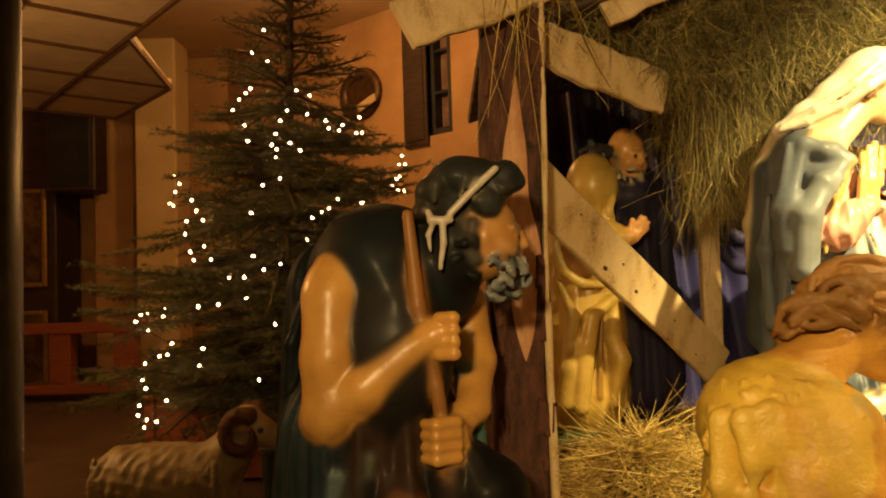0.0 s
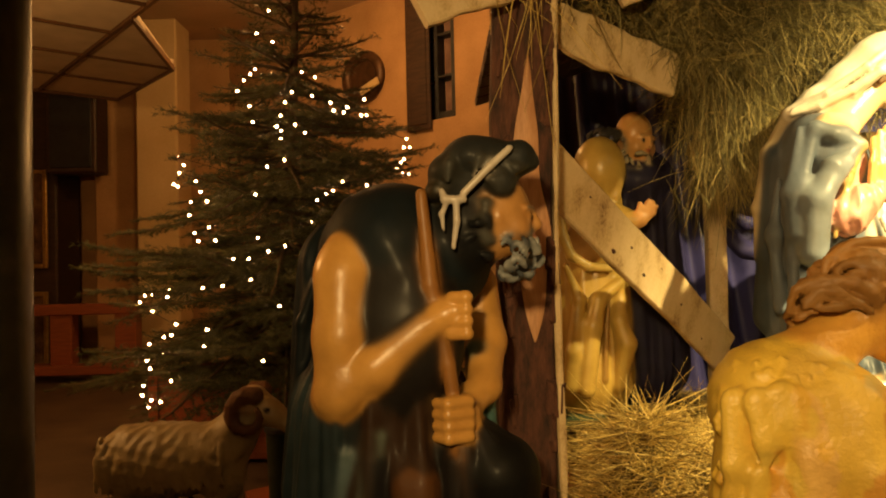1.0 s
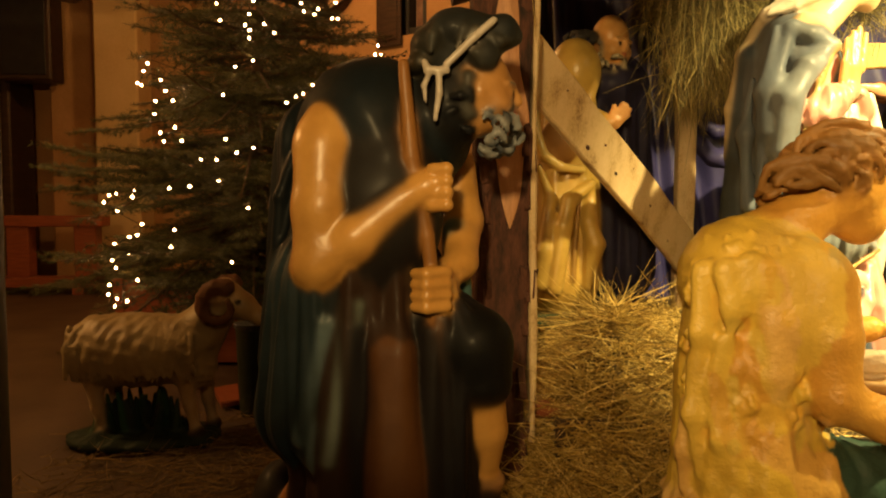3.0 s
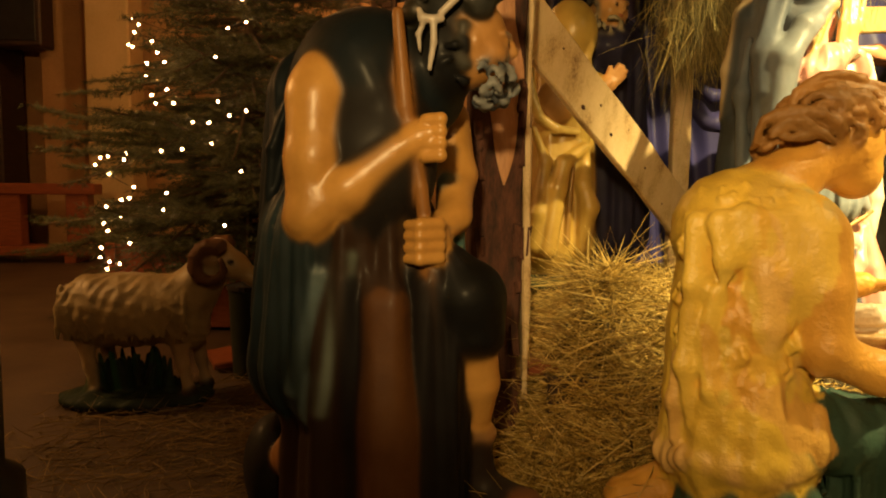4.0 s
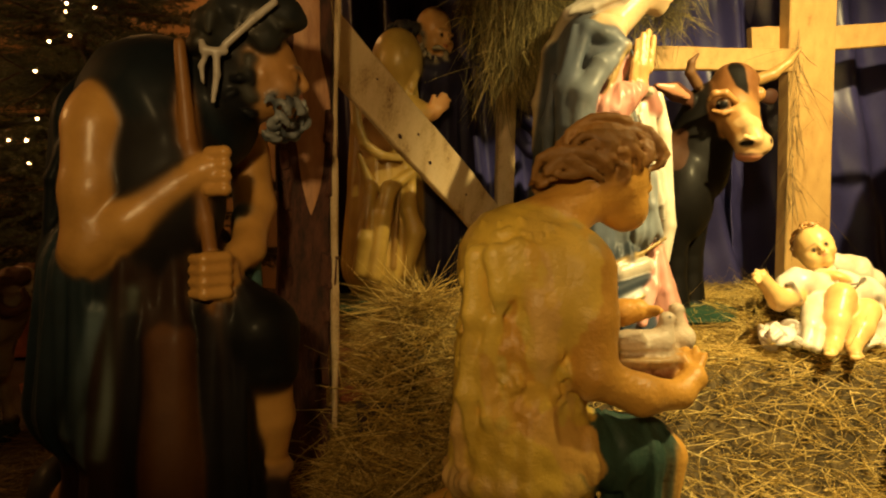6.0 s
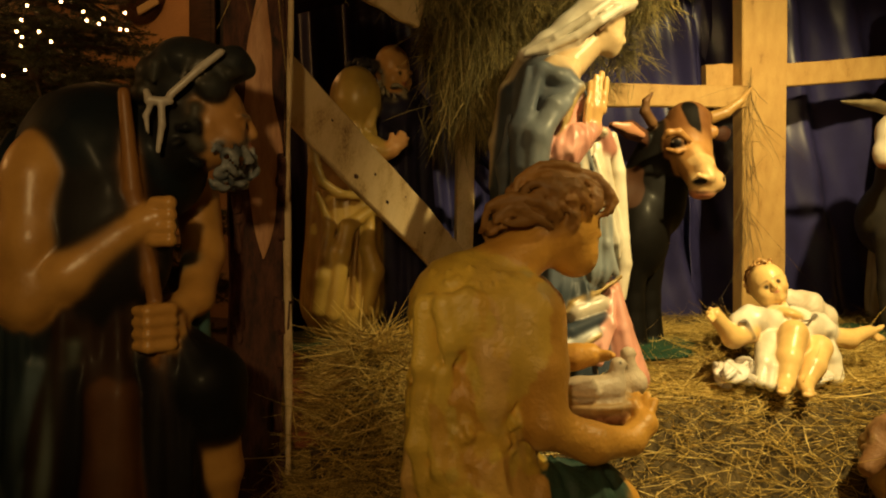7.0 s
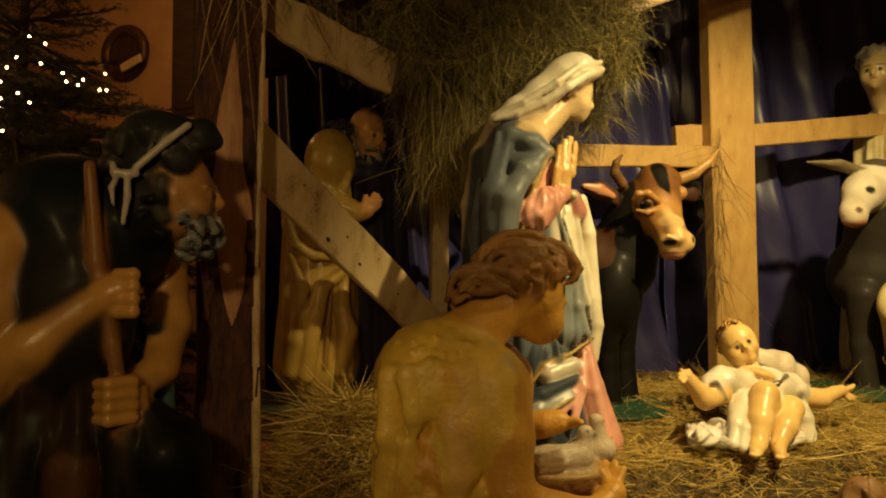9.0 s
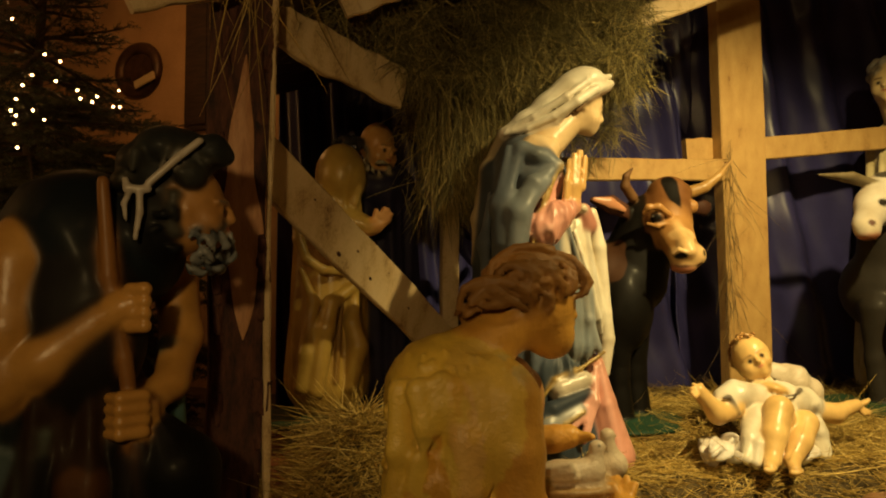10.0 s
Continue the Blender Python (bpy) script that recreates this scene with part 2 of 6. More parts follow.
def stalks(name, starts, ways, lengths, width, droop, curl, mat, rng, parent=None):
    """Straws as thin bent three-sided stems, one island each."""
    n = len(starts)
    rings = 5
    f = np.linspace(0, 1, rings)
    ways = ways / np.linalg.norm(ways, axis=1)[:, None]
    bendv = rng.normal(0, 1, (n, 3)) * curl
    bendv[:, 2] -= droop
    p = starts[:, None] + lengths[:, None, None] * (ways[:, None] * f[None, :, None] + bendv[:, None] * (f ** 2)[None, :, None])
    a = np.cross(ways, rng.normal(0, 1, (n, 3)))
    a /= np.linalg.norm(a, axis=1)[:, None] + 1e-9
    b = np.cross(ways, a)
    w = width * rng.uniform(0.6, 1.5, n)
    taper = np.array([0.8, 1, 1, 0.8, 0.3])
    vs = []
    for k in range(3):
        an = 2 * math.pi * k / 3
        off = (math.cos(an) * a + math.sin(an) * b) * w[:, None]
        vs.append(p + off[:, None] * taper[None, :, None])
    v = np.stack(vs, 2).reshape(-1, 3)
    base = (np.arange(n) * rings * 3)[:, None, None]
    i = np.arange(rings - 1)[None, :, None] * 3
    j = np.arange(3)[None, None, :]
    j2 = (j + 1) % 3
    q = np.stack([base + i + j, base + i + j2, base + i + 3 + j2, base + i + 3 + j], -1).reshape(-1, 4)
    ob = new(name, raw_mesh(name, v, q, mat))
    if parent:
        ob.parent = parent
    return ob


def wobble(p, scale, seed=0):
    """Smooth noise of about -1 to 1 at points p (..., 3)."""
    r = np.random.RandomState(seed)
    out = 0
    for _ in range(5):
        d = r.normal(0, 1, 3)
        out = out + np.sin(p @ (d * scale) + r.uniform(0, 6.3))
    return out / 2.5


class Sculpt:
    """A statue from soft-joined forms: each form has a colour; the surface is drawn as one mesh."""

    def __init__(self, step, soft=0.02):
        self.step, self.soft, self.forms = step, soft, []

    def add(self, lo, hi, dist, colour, soft, paint, cut):
        self.forms.append((np.array(lo), np.array(hi), dist, np.array(colour), self.soft if soft is None else soft, paint, cut))

    def ball(self, c, r, colour, turn=(0, 0, 0), soft=None, paint=False, fold=None, lumps=None, cut=False):
        c = np.array(c, float)
        r = np.array((r, r, r) if isinstance(r, (int, float)) else r, float)
        R = np.array(Euler([radians(a) for a in turn]).to_matrix())
        ext = np.abs(R) @ r + 0.03

        def dist(p):
            q = (p - c) @ R
            k0 = np.linalg.norm(q / r, axis=-1)
            k1 = np.linalg.norm(q / (r * r), axis=-1) + 1e-9
            return self.relief(k0 * (k0 - 1) / k1, p, c, fold, lumps)
        self.add(c - ext, c + ext, dist, colour, soft, paint, cut)

    def limb(self, a, b, ra, rb, colour, soft=None, flat=None, paint=False, fold=None, lumps=None):
        a, b = np.array(a, float), np.array(b, float)
        m = max(ra, rb) + 0.03
        ba = b - a
        L = ba @ ba

        def dist(p):
            q = p - a
            h = np.clip(q @ ba / L, 0, 1)
            w = q - h[..., None] * ba
            if flat is not None:
                n = np.array(flat[:3], float)
                n /= np.linalg.norm(n)
                w = w + (w @ n)[..., None] * n * (flat[3] - 1)
            return self.relief(np.linalg.norm(w, axis=-1) - (ra + (rb - ra) * h), p, (a + b) / 2, fold, lumps)
        self.add(np.minimum(a, b) - m, np.maximum(a, b) + m, dist, colour, soft, paint, False)

    def relief(self, d, p, c, fold, lumps):
        if fold:
            amp, n, ph = fold
            th = np.arctan2(p[..., 1] - c[1], p[..., 0] - c[0])
            z = p[..., 2]
            s = np.sin(n * th + ph + 1.6 * np.sin(4.1 * z + ph)) + 0.45 * np.sin(2.3 * n * th + 2 * ph + 2.5 * z)
            d = d - amp * s
        if lumps:
            amp, scale, seed = lumps
            d = d - amp * wobble(p, scale, seed)
        return d

    def chain(self, points, radii, colour, **kw):
        for (a, b), (ra, rb) in zip(zip(points, points[1:]), zip(radii, radii[1:])):
            self.limb(a, b, ra, rb, colour, **kw)

    def hand(self, wrist, palm, tips, r, colour):
        self.limb(wrist, palm, r * 0.85, r, colour)
        for t in tips:
            self.limb(palm, t, r * 0.5, r * 0.3, colour, soft=0.006)

    def build(self, name, label, category, mat):
        h = self.step
        body = [f for f in self.forms if not f[5]]
        lo = np.min([f[0] for f in body], 0) - 2 * h
        hi = np.max([f[1] for f in body], 0) + 2 * h
        n = np.ceil((hi - lo) / h).astype(int) + 1
        D = np.full(n, 1.0, np.float32)
        for flo, fhi, dist, col, soft, paint, cut in body:
            i0 = np.clip(((flo - soft - lo) / h).astype(int), 0, n - 1)
            i1 = np.clip(((fhi + soft - lo) / h).astype(int) + 2, 1, n)
            ax = [lo[k] + h * np.arange(i0[k], i1[k]) for k in range(3)]
            p = np.stack(np.meshgrid(*ax, indexing="ij"), -1)
            d = dist(p).astype(np.float32)
            sl = tuple(slice(i0[k], i1[k]) for k in range(3))
            o = D[sl]
            if cut:
                k = np.clip(0.5 - 0.5 * (o + d) / soft, 0, 1)
                D[sl] = o * (1 - k) - d * k + soft * k * (1 - k)
            else:
                k = np.clip(0.5 + 0.5 * (o - d) / soft, 0, 1)
                D[sl] = o * (1 - k) + d * k - soft * k * (1 - k)
        s = D < 0
        cnt = np.zeros(n - 1, np.int16)
        acc = np.zeros((*(n - 1), 3), np.float32)
        g = [slice(0, -1), slice(1, None)]
        for axis in range(3):
            o1, o2 = [k for k in range(3) if k != axis]
            for u in (0, 1):
                for v in (0, 1):
                    ia, ib = [None] * 3, [None] * 3
                    ia[axis], ib[axis] = g[0], g[1]
                    ia[o1] = ib[o1] = g[u]
                    ia[o2] = ib[o2] = g[v]
                    da, db = D[tuple(ia)], D[tuple(ib)]
                    cross = (da < 0) != (db < 0)
                    t = np.where(cross, da / np.where(cross, da - db, 1), 0)
                    cnt += cross
                    acc[..., axis] += t
                    acc[..., o1] += cross * u
                    acc[..., o2] += cross * v
        on = cnt > 0
        ids = np.full(n - 1, -1, np.int64)
        ids[on] = np.arange(on.sum())
        verts = lo + h * (np.argwhere(on) + acc[on] / cnt[on][:, None])
        faces = []
        for axis in range(3):
            o1, o2 = (axis + 1) % 3, (axis + 2) % 3
            ia, ib = [slice(None)] * 3, [slice(None)] * 3
            ia[axis], ib[axis] = slice(0, -1), slice(1, None)
            sa, sb = s[tuple(ia)], s[tuple(ib)]
            e = np.argwhere(sa != sb)
            e = e[(e[:, o1] > 0) & (e[:, o2] > 0) & (e[:, o1] < n[o1] - 1) & (e[:, o2] < n[o2] - 1)]
            flip = sa[tuple(e.T)]
            quad = []
            for du, dv in ((1, 1), (0, 1), (0, 0), (1, 0)):
                c = e.copy()
                c[:, o1] -= du
                c[:, o2] -= dv
                quad.append(ids[tuple(c.T)])
            q = np.stack(quad, 1)
            q[~flip] = q[~flip][:, ::-1]
            faces.append(q)
        faces = np.concatenate(faces)
        # paint: each form's colour close to its surface, later strokes on top
        num = np.zeros((len(verts), 3))
        den = np.zeros(len(verts)) + 1e-12
        strokes = []
        for flo, fhi, dist, col, soft, paint, cut in self.forms:
            if cut:
                continue
            inb = np.all((verts > flo - 0.02) & (verts < fhi + 0.02), 1)
            if not inb.any():
                continue
            d = dist(verts[inb])
            if paint:
                strokes.append((inb, d, col))
                continue
            w = np.exp(-np.clip(d, -0.03, 0.2) / 0.004)
            num[inb] += w[:, None] * col
            den[inb] += w
        rgb = num / den[:, None]
        for inb, d, col in strokes:
            w = np.clip(0.5 - d / 0.006, 0, 1)[:, None]
            rgb[inb] = rgb[inb] * (1 - w) + col * w
        me = raw_mesh(name, verts, faces, mat, True)
        layer = me.color_attributes.new("paint", "FLOAT_COLOR", "POINT")
        layer.data.foreach_set("color", np.concatenate([rgb, np.ones((len(rgb), 1))], 1).astype(np.float32).ravel())
        return tagged(new(name, me), label, category)


# ---- the church ----
WALL_AT, WALL_TURN = Vector((-0.35, 8.2, 0)), -40.0
WALLPOSE = Matrix.Translation(WALL_AT) @ Euler((0, 0, radians(WALL_TURN))).to_matrix().to_4x4()
CEIL = 4.25

floor = tagged(part("floor", box((26, 26, 0.2), (0, 3, -0.1), 0), FLOOR), "dark stone church floor with scattered hay", "floor", kind="structure")


def wall_with_hole(name, x0, x1, height, thick, hole, mat):
    """A wall along local x, its room side at y = 0, with one window opening."""
    hx0, hx1, hz0, hz1 = hole
    bm = bmesh.new()
    for a, b, c, d in ((x0, hx0, 0, height), (hx1, x1, 0, height), (hx0, hx1, 0, hz0), (hx0, hx1, hz1, height)):
        if b - a > 0.01 and d - c > 0.01:
            box((b - a, thick, d - c), ((a + b) / 2, thick / 2, (c + d) / 2), 0, bm=bm)
    return part(name, bm, mat)


wall = wall_with_hole("wall_north", -9.5, 9.5, CEIL, 0.4, (0.06, 0.64, 2.74, 4.2), PLASTER)
wall.matrix_world = WALLPOSE
tagged(wall, "ochre plastered church wall in warm dim light", "wall", kind="structure")

window = thing("window_1", "narrow dark window with a black frame and leaded panes", "window", "structure")
window.matrix_world = WALLPOSE
fr = bmesh.new()
for cx, w in ((0.1, 0.09), (0.6, 0.09), (0.35, 0.05)):
    box((w, 0.12, 1.46), (cx, 0.1, 3.47), 0.006, bm=fr)
for cz, w in ((2.78, 0.09), (4.16, 0.09), (3.2, 0.03), (3.65, 0.03)):
    box((0.58, 0.1, w), (0.35, 0.1, cz), 0.006, bm=fr)
part("window_frame", fr, BLACK, window)
for i, cx in enumerate((0.225, 0.475)):
    for cz, hh in ((3.0, 0.34), (3.43, 0.4), (3.9, 0.42)):
        part("pane", box((0.19, 0.012, hh), (cx, 0.16, cz), 0.002), PANE if i else BLACK, window)
sh = bmesh.new()
box((0.34, 0.03, 1.62), (0.16, -0.03, 3.45), 0.006, bm=sh)
box((0.26, 0.02, 1.5), (0.16, -0.05, 3.45), 0.006, bm=sh)
part("shutter", sh, DARKWOOD, window, "dark wooden shutter")

for nm, x, y, sx, sy, lab in (("wall_west", -6.6, 3, 0.3, 26, "dim ochre wall of the side aisle"), ("wall_south", 0, -9.6, 26, 0.3, "plain ochre wall at the nave's end"), ("wall_east", 9.5, 3, 0.3, 26, "plain ochre wall")):
    tagged(part(nm, box((sx, sy, CEIL), (x, y, CEIL / 2), 0), PLASTER), lab, "wall", kind="structure")
tagged(part("wall_aisle_end", box((7, 0.3, CEIL), (-6.3, 10.1, CEIL / 2), 0), PLASTER), "dim ochre wall at the end of the aisle", "wall", kind="structure")
tagged(part("ceiling", box((26, 26, 0.2), (0, 3, CEIL + 0.1), 0), VAULT), "smooth plastered church ceiling", "ceiling", kind="structure")

# lowered panel ceiling on a diagonal grid
PANELPOSE = Matrix.Translation((-3.36, 7.82, 3.0)) @ Euler((0, 0, radians(-49.5))).to_matrix().to_4x4()
bm = bmesh.new()
SIDE = 0.75


for r in range(9):
    for c in range(0, 12):
        u0, v1 = c * SIDE, -r * SIDE
        u1 = min(u0 + SIDE, 1.5) if r == 0 else u0 + SIDE
        if u1 - u0 < 0.1:
            continue
        g = 0.016
        box((u1 - u0 - 2 * g, SIDE - 2 * g, 0.03), ((u0 + u1) / 2, v1 - SIDE / 2, 0.016), 0.004, bm=bm)
        for sz, at in (((u1 - u0, 0.03, 0.035), ((u0 + u1) / 2, v1, 0.0)), ((0.03, SIDE - 0.03, 0.035), (u1, v1 - SIDE / 2, 0.0))):
            n0 = set(bm.faces)
            box(sz, at, 0, bm=bm)
            for f in bm.faces:
                if f not in n0:
                    f.material_index = 1
n0 = set(bm.faces)
box((9.0, 6.0, 0.04), (4.5, -SIDE - 3.0, 0.06), 0, bm=bm)
box((1.5, SIDE, 0.04), (0.75, -SIDE / 2, 0.06), 0, bm=bm)
tri = [[bm.verts.new((x, y, z)) for x, y in ((1.5, -0.015), (1.5, -SIDE + 0.015), (2.7, -SIDE + 0.015))] for z in (0.0, 0.05)]
bm.faces.new(tri[0][::-1])
bm.faces.new(tri[1])
for k in range(3):
    bm.faces.new((tri[0][k], tri[0][(k + 1) % 3], tri[1][(k + 1) % 3], tri[1][k]))
n1 = set(bm.faces)
box((1.43, 0.03, 0.05), (2.1, -0.385, 0.0), 0, (0, 0, -32), bm=bm)
box((0.03, 6.75, 0.05), (0.0, -3.375, 0.0), 0, bm=bm)
for f in bm.faces:
    if f not in n1:
        f.material_index = 1
lowered = part("ceiling_panels", bm, [TILE, TILEBAR])
lowered.matrix_world = PANELPOSE
tagged(lowered, "lowered ceiling of pale square panels with dark bars", "ceiling", kind="structure")

pillar = part("pillar", box((0.5, 0.5, CEIL), (-3.44, 9.3, CEIL / 2), 0.02), CREAM)
tagged(pillar, "square cream plastered pillar", "pillar", kind="structure")
side_pier = part("pier", box((0.5, 0.4, CEIL), (-4.15, 9.7, CEIL / 2), 0.02), PLASTER)
tagged(side_pier, "ochre plastered pier in the shade", "pier", kind="structure")

col = part("column", tube([(-1.335, 2.1, 0), (-1.335, 2.1, 0.12), (-1.325, 2.1, 0.15), (-1.305, 2.1, CEIL)], [0.19, 0.19, 0.13, 0.13], 28), COLUMN, smooth=True)
tagged(col, "dark green polished column beside the crib", "column", kind="structure")

# prayer bench by the aisle
bench = thing("kneeling_bench", "red-stained wooden kneeling bench on the stone floor", "bench")
part("rail", box((1.75, 0.24, 0.12), (-4.25, 8.5, 0.79), 0.012), REDWOOD, bench)
part("lower_board", box((1.75, 0.34, 0.1), (-4.25, 8.42, 0.13), 0.012), REDWOOD, bench)
for bx in (-5.0, -4.3, -3.58):
    part("upright", box((0.24, 0.18, 0.56), (bx, 8.5, 0.455), 0.01), REDWOOD, bench)
for fx in (-4.9, -3.6):
    part("foot", box((0.12, 0.36, 0.08), (fx, 8.42, 0.04), 0.006), REDWOOD, bench)

# framed panels and loudspeaker on the aisle's end
for cx, z0, z1 in ((-5.13, 1.26, 2.47), (-5.13, 0.05, 0.98)):
    fp = thing("framed_picture", "dark framed painting with a gilt moulding", "picture")
    bm = bmesh.new()
    for dx in (-0.26, 0.26):
        box((0.06, 0.05, z1 - z0), (cx + dx, 9.2, (z0 + z1) / 2), 0.012, bm=bm)
    for z in (z0 + 0.03, z1 - 0.03):
        box((0.46, 0.05, 0.06), (cx, 9.2, z), 0.012, bm=bm)
    part("frame", bm, GILT, fp)
    part("canvas", box((0.46, 0.02, z1 - z0 - 0.12), (cx, 9.21, (z0 + z1) / 2), 0.002), ICON, fp)
pier = tagged(part("wall_panel_pier", box((0.75, 0.6, CEIL), (-5.13, 9.55, CEIL / 2), 0.02), DARKWOOD), "dark wooden panelled pier carrying pictures", "pier", kind="structure")
spk = thing("loudspeaker", "dark box loudspeaker hung high on the aisle wall", "loudspeaker")
part("cabinet", box((0.6, 0.35, 1.0), (-4.46, 9.2, 2.9), 0.02), DARKWOOD, spk)
part("grille", box((0.5, 0.02, 0.88), (-4.46, 9.015, 2.9), 0.006), BLACK, spk)
part("bracket", box((0.1, 0.2, 0.1), (-4.46, 9.43, 2.9), 0.01), BLACK, spk)

# round relief and small cross mark on the wall
relief = thing("wall_roundel", "round dark bronze roundel on the ochre wall", "roundel")
relief.matrix_world = WALLPOSE
bm = bmesh.new()
R, rr = 0.27, 0.07
ring = [[bm.verts.new((-0.69 + (R + rr * math.cos(b)) * math.cos(a), -0.03 - rr * 0.7 * math.sin(b), 3.37 + (R + rr * math.cos(b)) * math.sin(a) * 0.9)) for b in [2 * math.pi * k / 10 for k in range(10)]] for a in [2 * math.pi * k / 40 for k in range(40)]]
for i in range(40):
    for j in range(10):
        bm.faces.new((ring[i][j], ring[(i + 1) % 40][j], ring[(i + 1) % 40][(j + 1) % 10], ring[i][(j + 1) % 10]))
bmesh.ops.recalc_face_normals(bm, faces=bm.faces)
part("ring", bm, BRONZE, relief, smooth=True)
bm = bmesh.new()
bmesh.ops.create_cone(bm, cap_ends=True, segments=36, radius1=0.26, radius2=0.24, depth=0.03, matrix=Matrix.Translation((-0.69, -0.016, 3.37)) @ Euler((radians(90), 0, 0)).to_matrix().to_4x4())
part("disc", bm, BRONZE, relief)
part("plaque", box((0.3, 0.03, 0.09), (-0.5, -0.12, 3.22), 0.01, (0, -18, 0)), CREAM, relief, "pale bar across the roundel")
mark = thing("wall_medallion", "small dark round medallion on the wall", "medallion")
mark.matrix_world = WALLPOSE
bm = bmesh.new()
bmesh.ops.create_cone(bm, cap_ends=True, segments=24, radius1=0.13, radius2=0.1, depth=0.04, matrix=Matrix.Translation((-2.68, -0.02, 2.66)) @ Euler((radians(90), 0, 0)).to_matrix().to_4x4())
part("boss", bm, BRONZE, mark)
notice = thing("wall_panel", "pale rectangular panel flat on the ochre wall", "panel")
notice.matrix_world = WALLPOSE
part("sheet", box((1.7, 0.03, 0.42), (-3.4, -0.015, 3.4), 0.006), CREAM, notice)
part("moulding", box((1.78, 0.02, 0.5), (-3.4, -0.01, 3.4), 0.006), PLASTER, notice)

# ---- the stage and its stable ----
stage = thing("wooden_stage", "low stage of dark red boards under the hay", "stage", "structure")
for i in range(5):
    part("deck_board", box((4.3, 0.33, 0.04), (2.5, 2.62 + 0.34 * i, 0.33), 0.006), REDWOOD, stage)
for i in range(3):
    part("front_board", box((4.2, 0.03, 0.09), (2.5, 2.36, 0.07 + 0.11 * i), 0.005), DARKWOOD, stage)
for x in (0.45, 1.5, 2.6, 3.7, 4.5):
    part("leg", box((0.09, 0.09, 0.32), (x, 2.45, 0.16), 0.005), DARKWOOD, stage)


def hay_top(x, y):
    """Height of the hay bed."""
    soft = np.clip((1.0 - x) / 0.25, 0, 1)
    back = np.clip((y - 2.04 + 0.16 * soft) / (0.28 + 0.34 * soft), 0, 1)
    s = back * back * (3 - 2 * back)
    left = np.clip((x - 0.25) / 0.35, 0, 1)
    z = 0.02 + (0.42 + 0.07 * np.clip((y - 2.6) / 0.8, 0, 1)) * s * left
    z = z + 0.16 * np.exp(-((x - 0.62) ** 2 / 0.12 + (y - 2.62) ** 2 / 0.05)) + 0.1 * np.exp(-((x - 2.45) ** 2 / 0.2 + (y - 2.95) ** 2 / 0.08))
    z = z - 0.06 * np.exp(-((x - 0.66) ** 2 / 0.02 + (y - 2.3) ** 2 / 0.012)) * left
    heap = np.clip((1.15 - x) / 0.2, 0, 1) * np.clip((y - 1.9) / 0.15, 0, 1) * np.clip((2.9 - y) / 0.2, 0, 1)
    z = z + left * heap * (0.035 * wobble(np.stack([x, y, 0 * x], -1), 26.0, 8) + 0.03 * wobble(np.stack([x, y, 0 * x], -1), 12.0, 9))
    return z + s * left * 0.025 * wobble(np.stack([x, y, 0 * x], -1), 9.0, 3)


xs, ys = np.linspace(0.2, 4.6, 150), np.linspace(1.86, 3.95, 116)
X, Y = np.meshgrid(xs, ys, indexing="ij")
Z = np.maximum(hay_top(X, Y), 0.004)
top = np.stack([X, Y, Z], -1).reshape(-1, 3)
nx, ny = X.shape
i, j = np.meshgrid(np.arange(nx - 1), np.arange(ny - 1), indexing="ij")
q = np.stack([i * ny + j, (i + 1) * ny + j, (i + 1) * ny + j + 1, i * ny + j + 1], -1).reshape(-1, 4)
bed = tagged(new("hay_bed", raw_mesh("hay_bed", top, q, HAYBED, True)), "thick bed of golden hay spread over the stage", "hay", kind="stuff")
rng = np.random.RandomState(7)


def strew(name, n, x0, x1, y0, y1, length, width, lift, mat, label, height, curl=0.25, keep=None):
    x, y = rng.uniform(x0, x1, n), rng.uniform(y0, y1, n)
    if keep is not None:
        k = keep(x, y) > rng.uniform(0, 1, n)
        x, y = x[k], y[k]
    m = len(x)
    z = height(x, y) + rng.uniform(-0.012, 0.022, m)
    a = rng.uniform(0, 6.283, m)
    w = np.stack([np.cos(a), np.sin(a), rng.normal(lift, 0.11, m)], -1)
    s = np.stack([x, y, z], -1)
    ob = stalks(name, s - 0.3 * length * w, w, length * rng.uniform(0.5, 1.5, m), width, 0.12, curl, mat, rng)
    return tagged(ob, label, "hay", kind="stuff")


strew("loose_hay", 38000, 0.3, 4.3, 2.04, 3.45, 0.125, 0.0014, 0.03, STRAW, "loose golden hay stalks on the stage", hay_top, 0.3)
# the shade at the back is put into a darker straw colour
strew("loose_hay", 3000, 0.3, 4.3, 3.4, 3.9, 0.13, 0.0016, 0.06, DIMSTRAW, "loose hay in a darker, shade-toned colour at the back of the stage", hay_top, 0.3)
strew("long_hay", 1100, 0.28, 3.6, 1.95, 2.8, 0.24, 0.0019, 0.06, STRAW, "long bent hay stalks sticking out of the bed", hay_top, 0.5)
strew("hay_tuft", 9000, 0.26, 1.0, 1.86, 2.75, 0.17, 0.0017, 0.1, STRAW, "tangled hay spilling beside the post", hay_top, 0.45)


def flat_floor(x, y):
    return 0 * x + 0.012


strew("floor_hay", 9000, -1.5, 0.5, 1.6, 3.6, 0.12, 0.0016, 0.03, DIMSTRAW, "trodden hay scattered on the floor", flat_floor, 0.25, lambda x, y: np.exp(-((x + 0.45) ** 2 / 0.5 + (y - 2.75) ** 2 / 0.35)) + 0.12)
strew("floor_hay", 6000, 0.2, 2.6, 1.5, 2.3, 0.12, 0.0016, 0.05, STRAW, "hay scattered on the floor before the stage", flat_floor, 0.3)

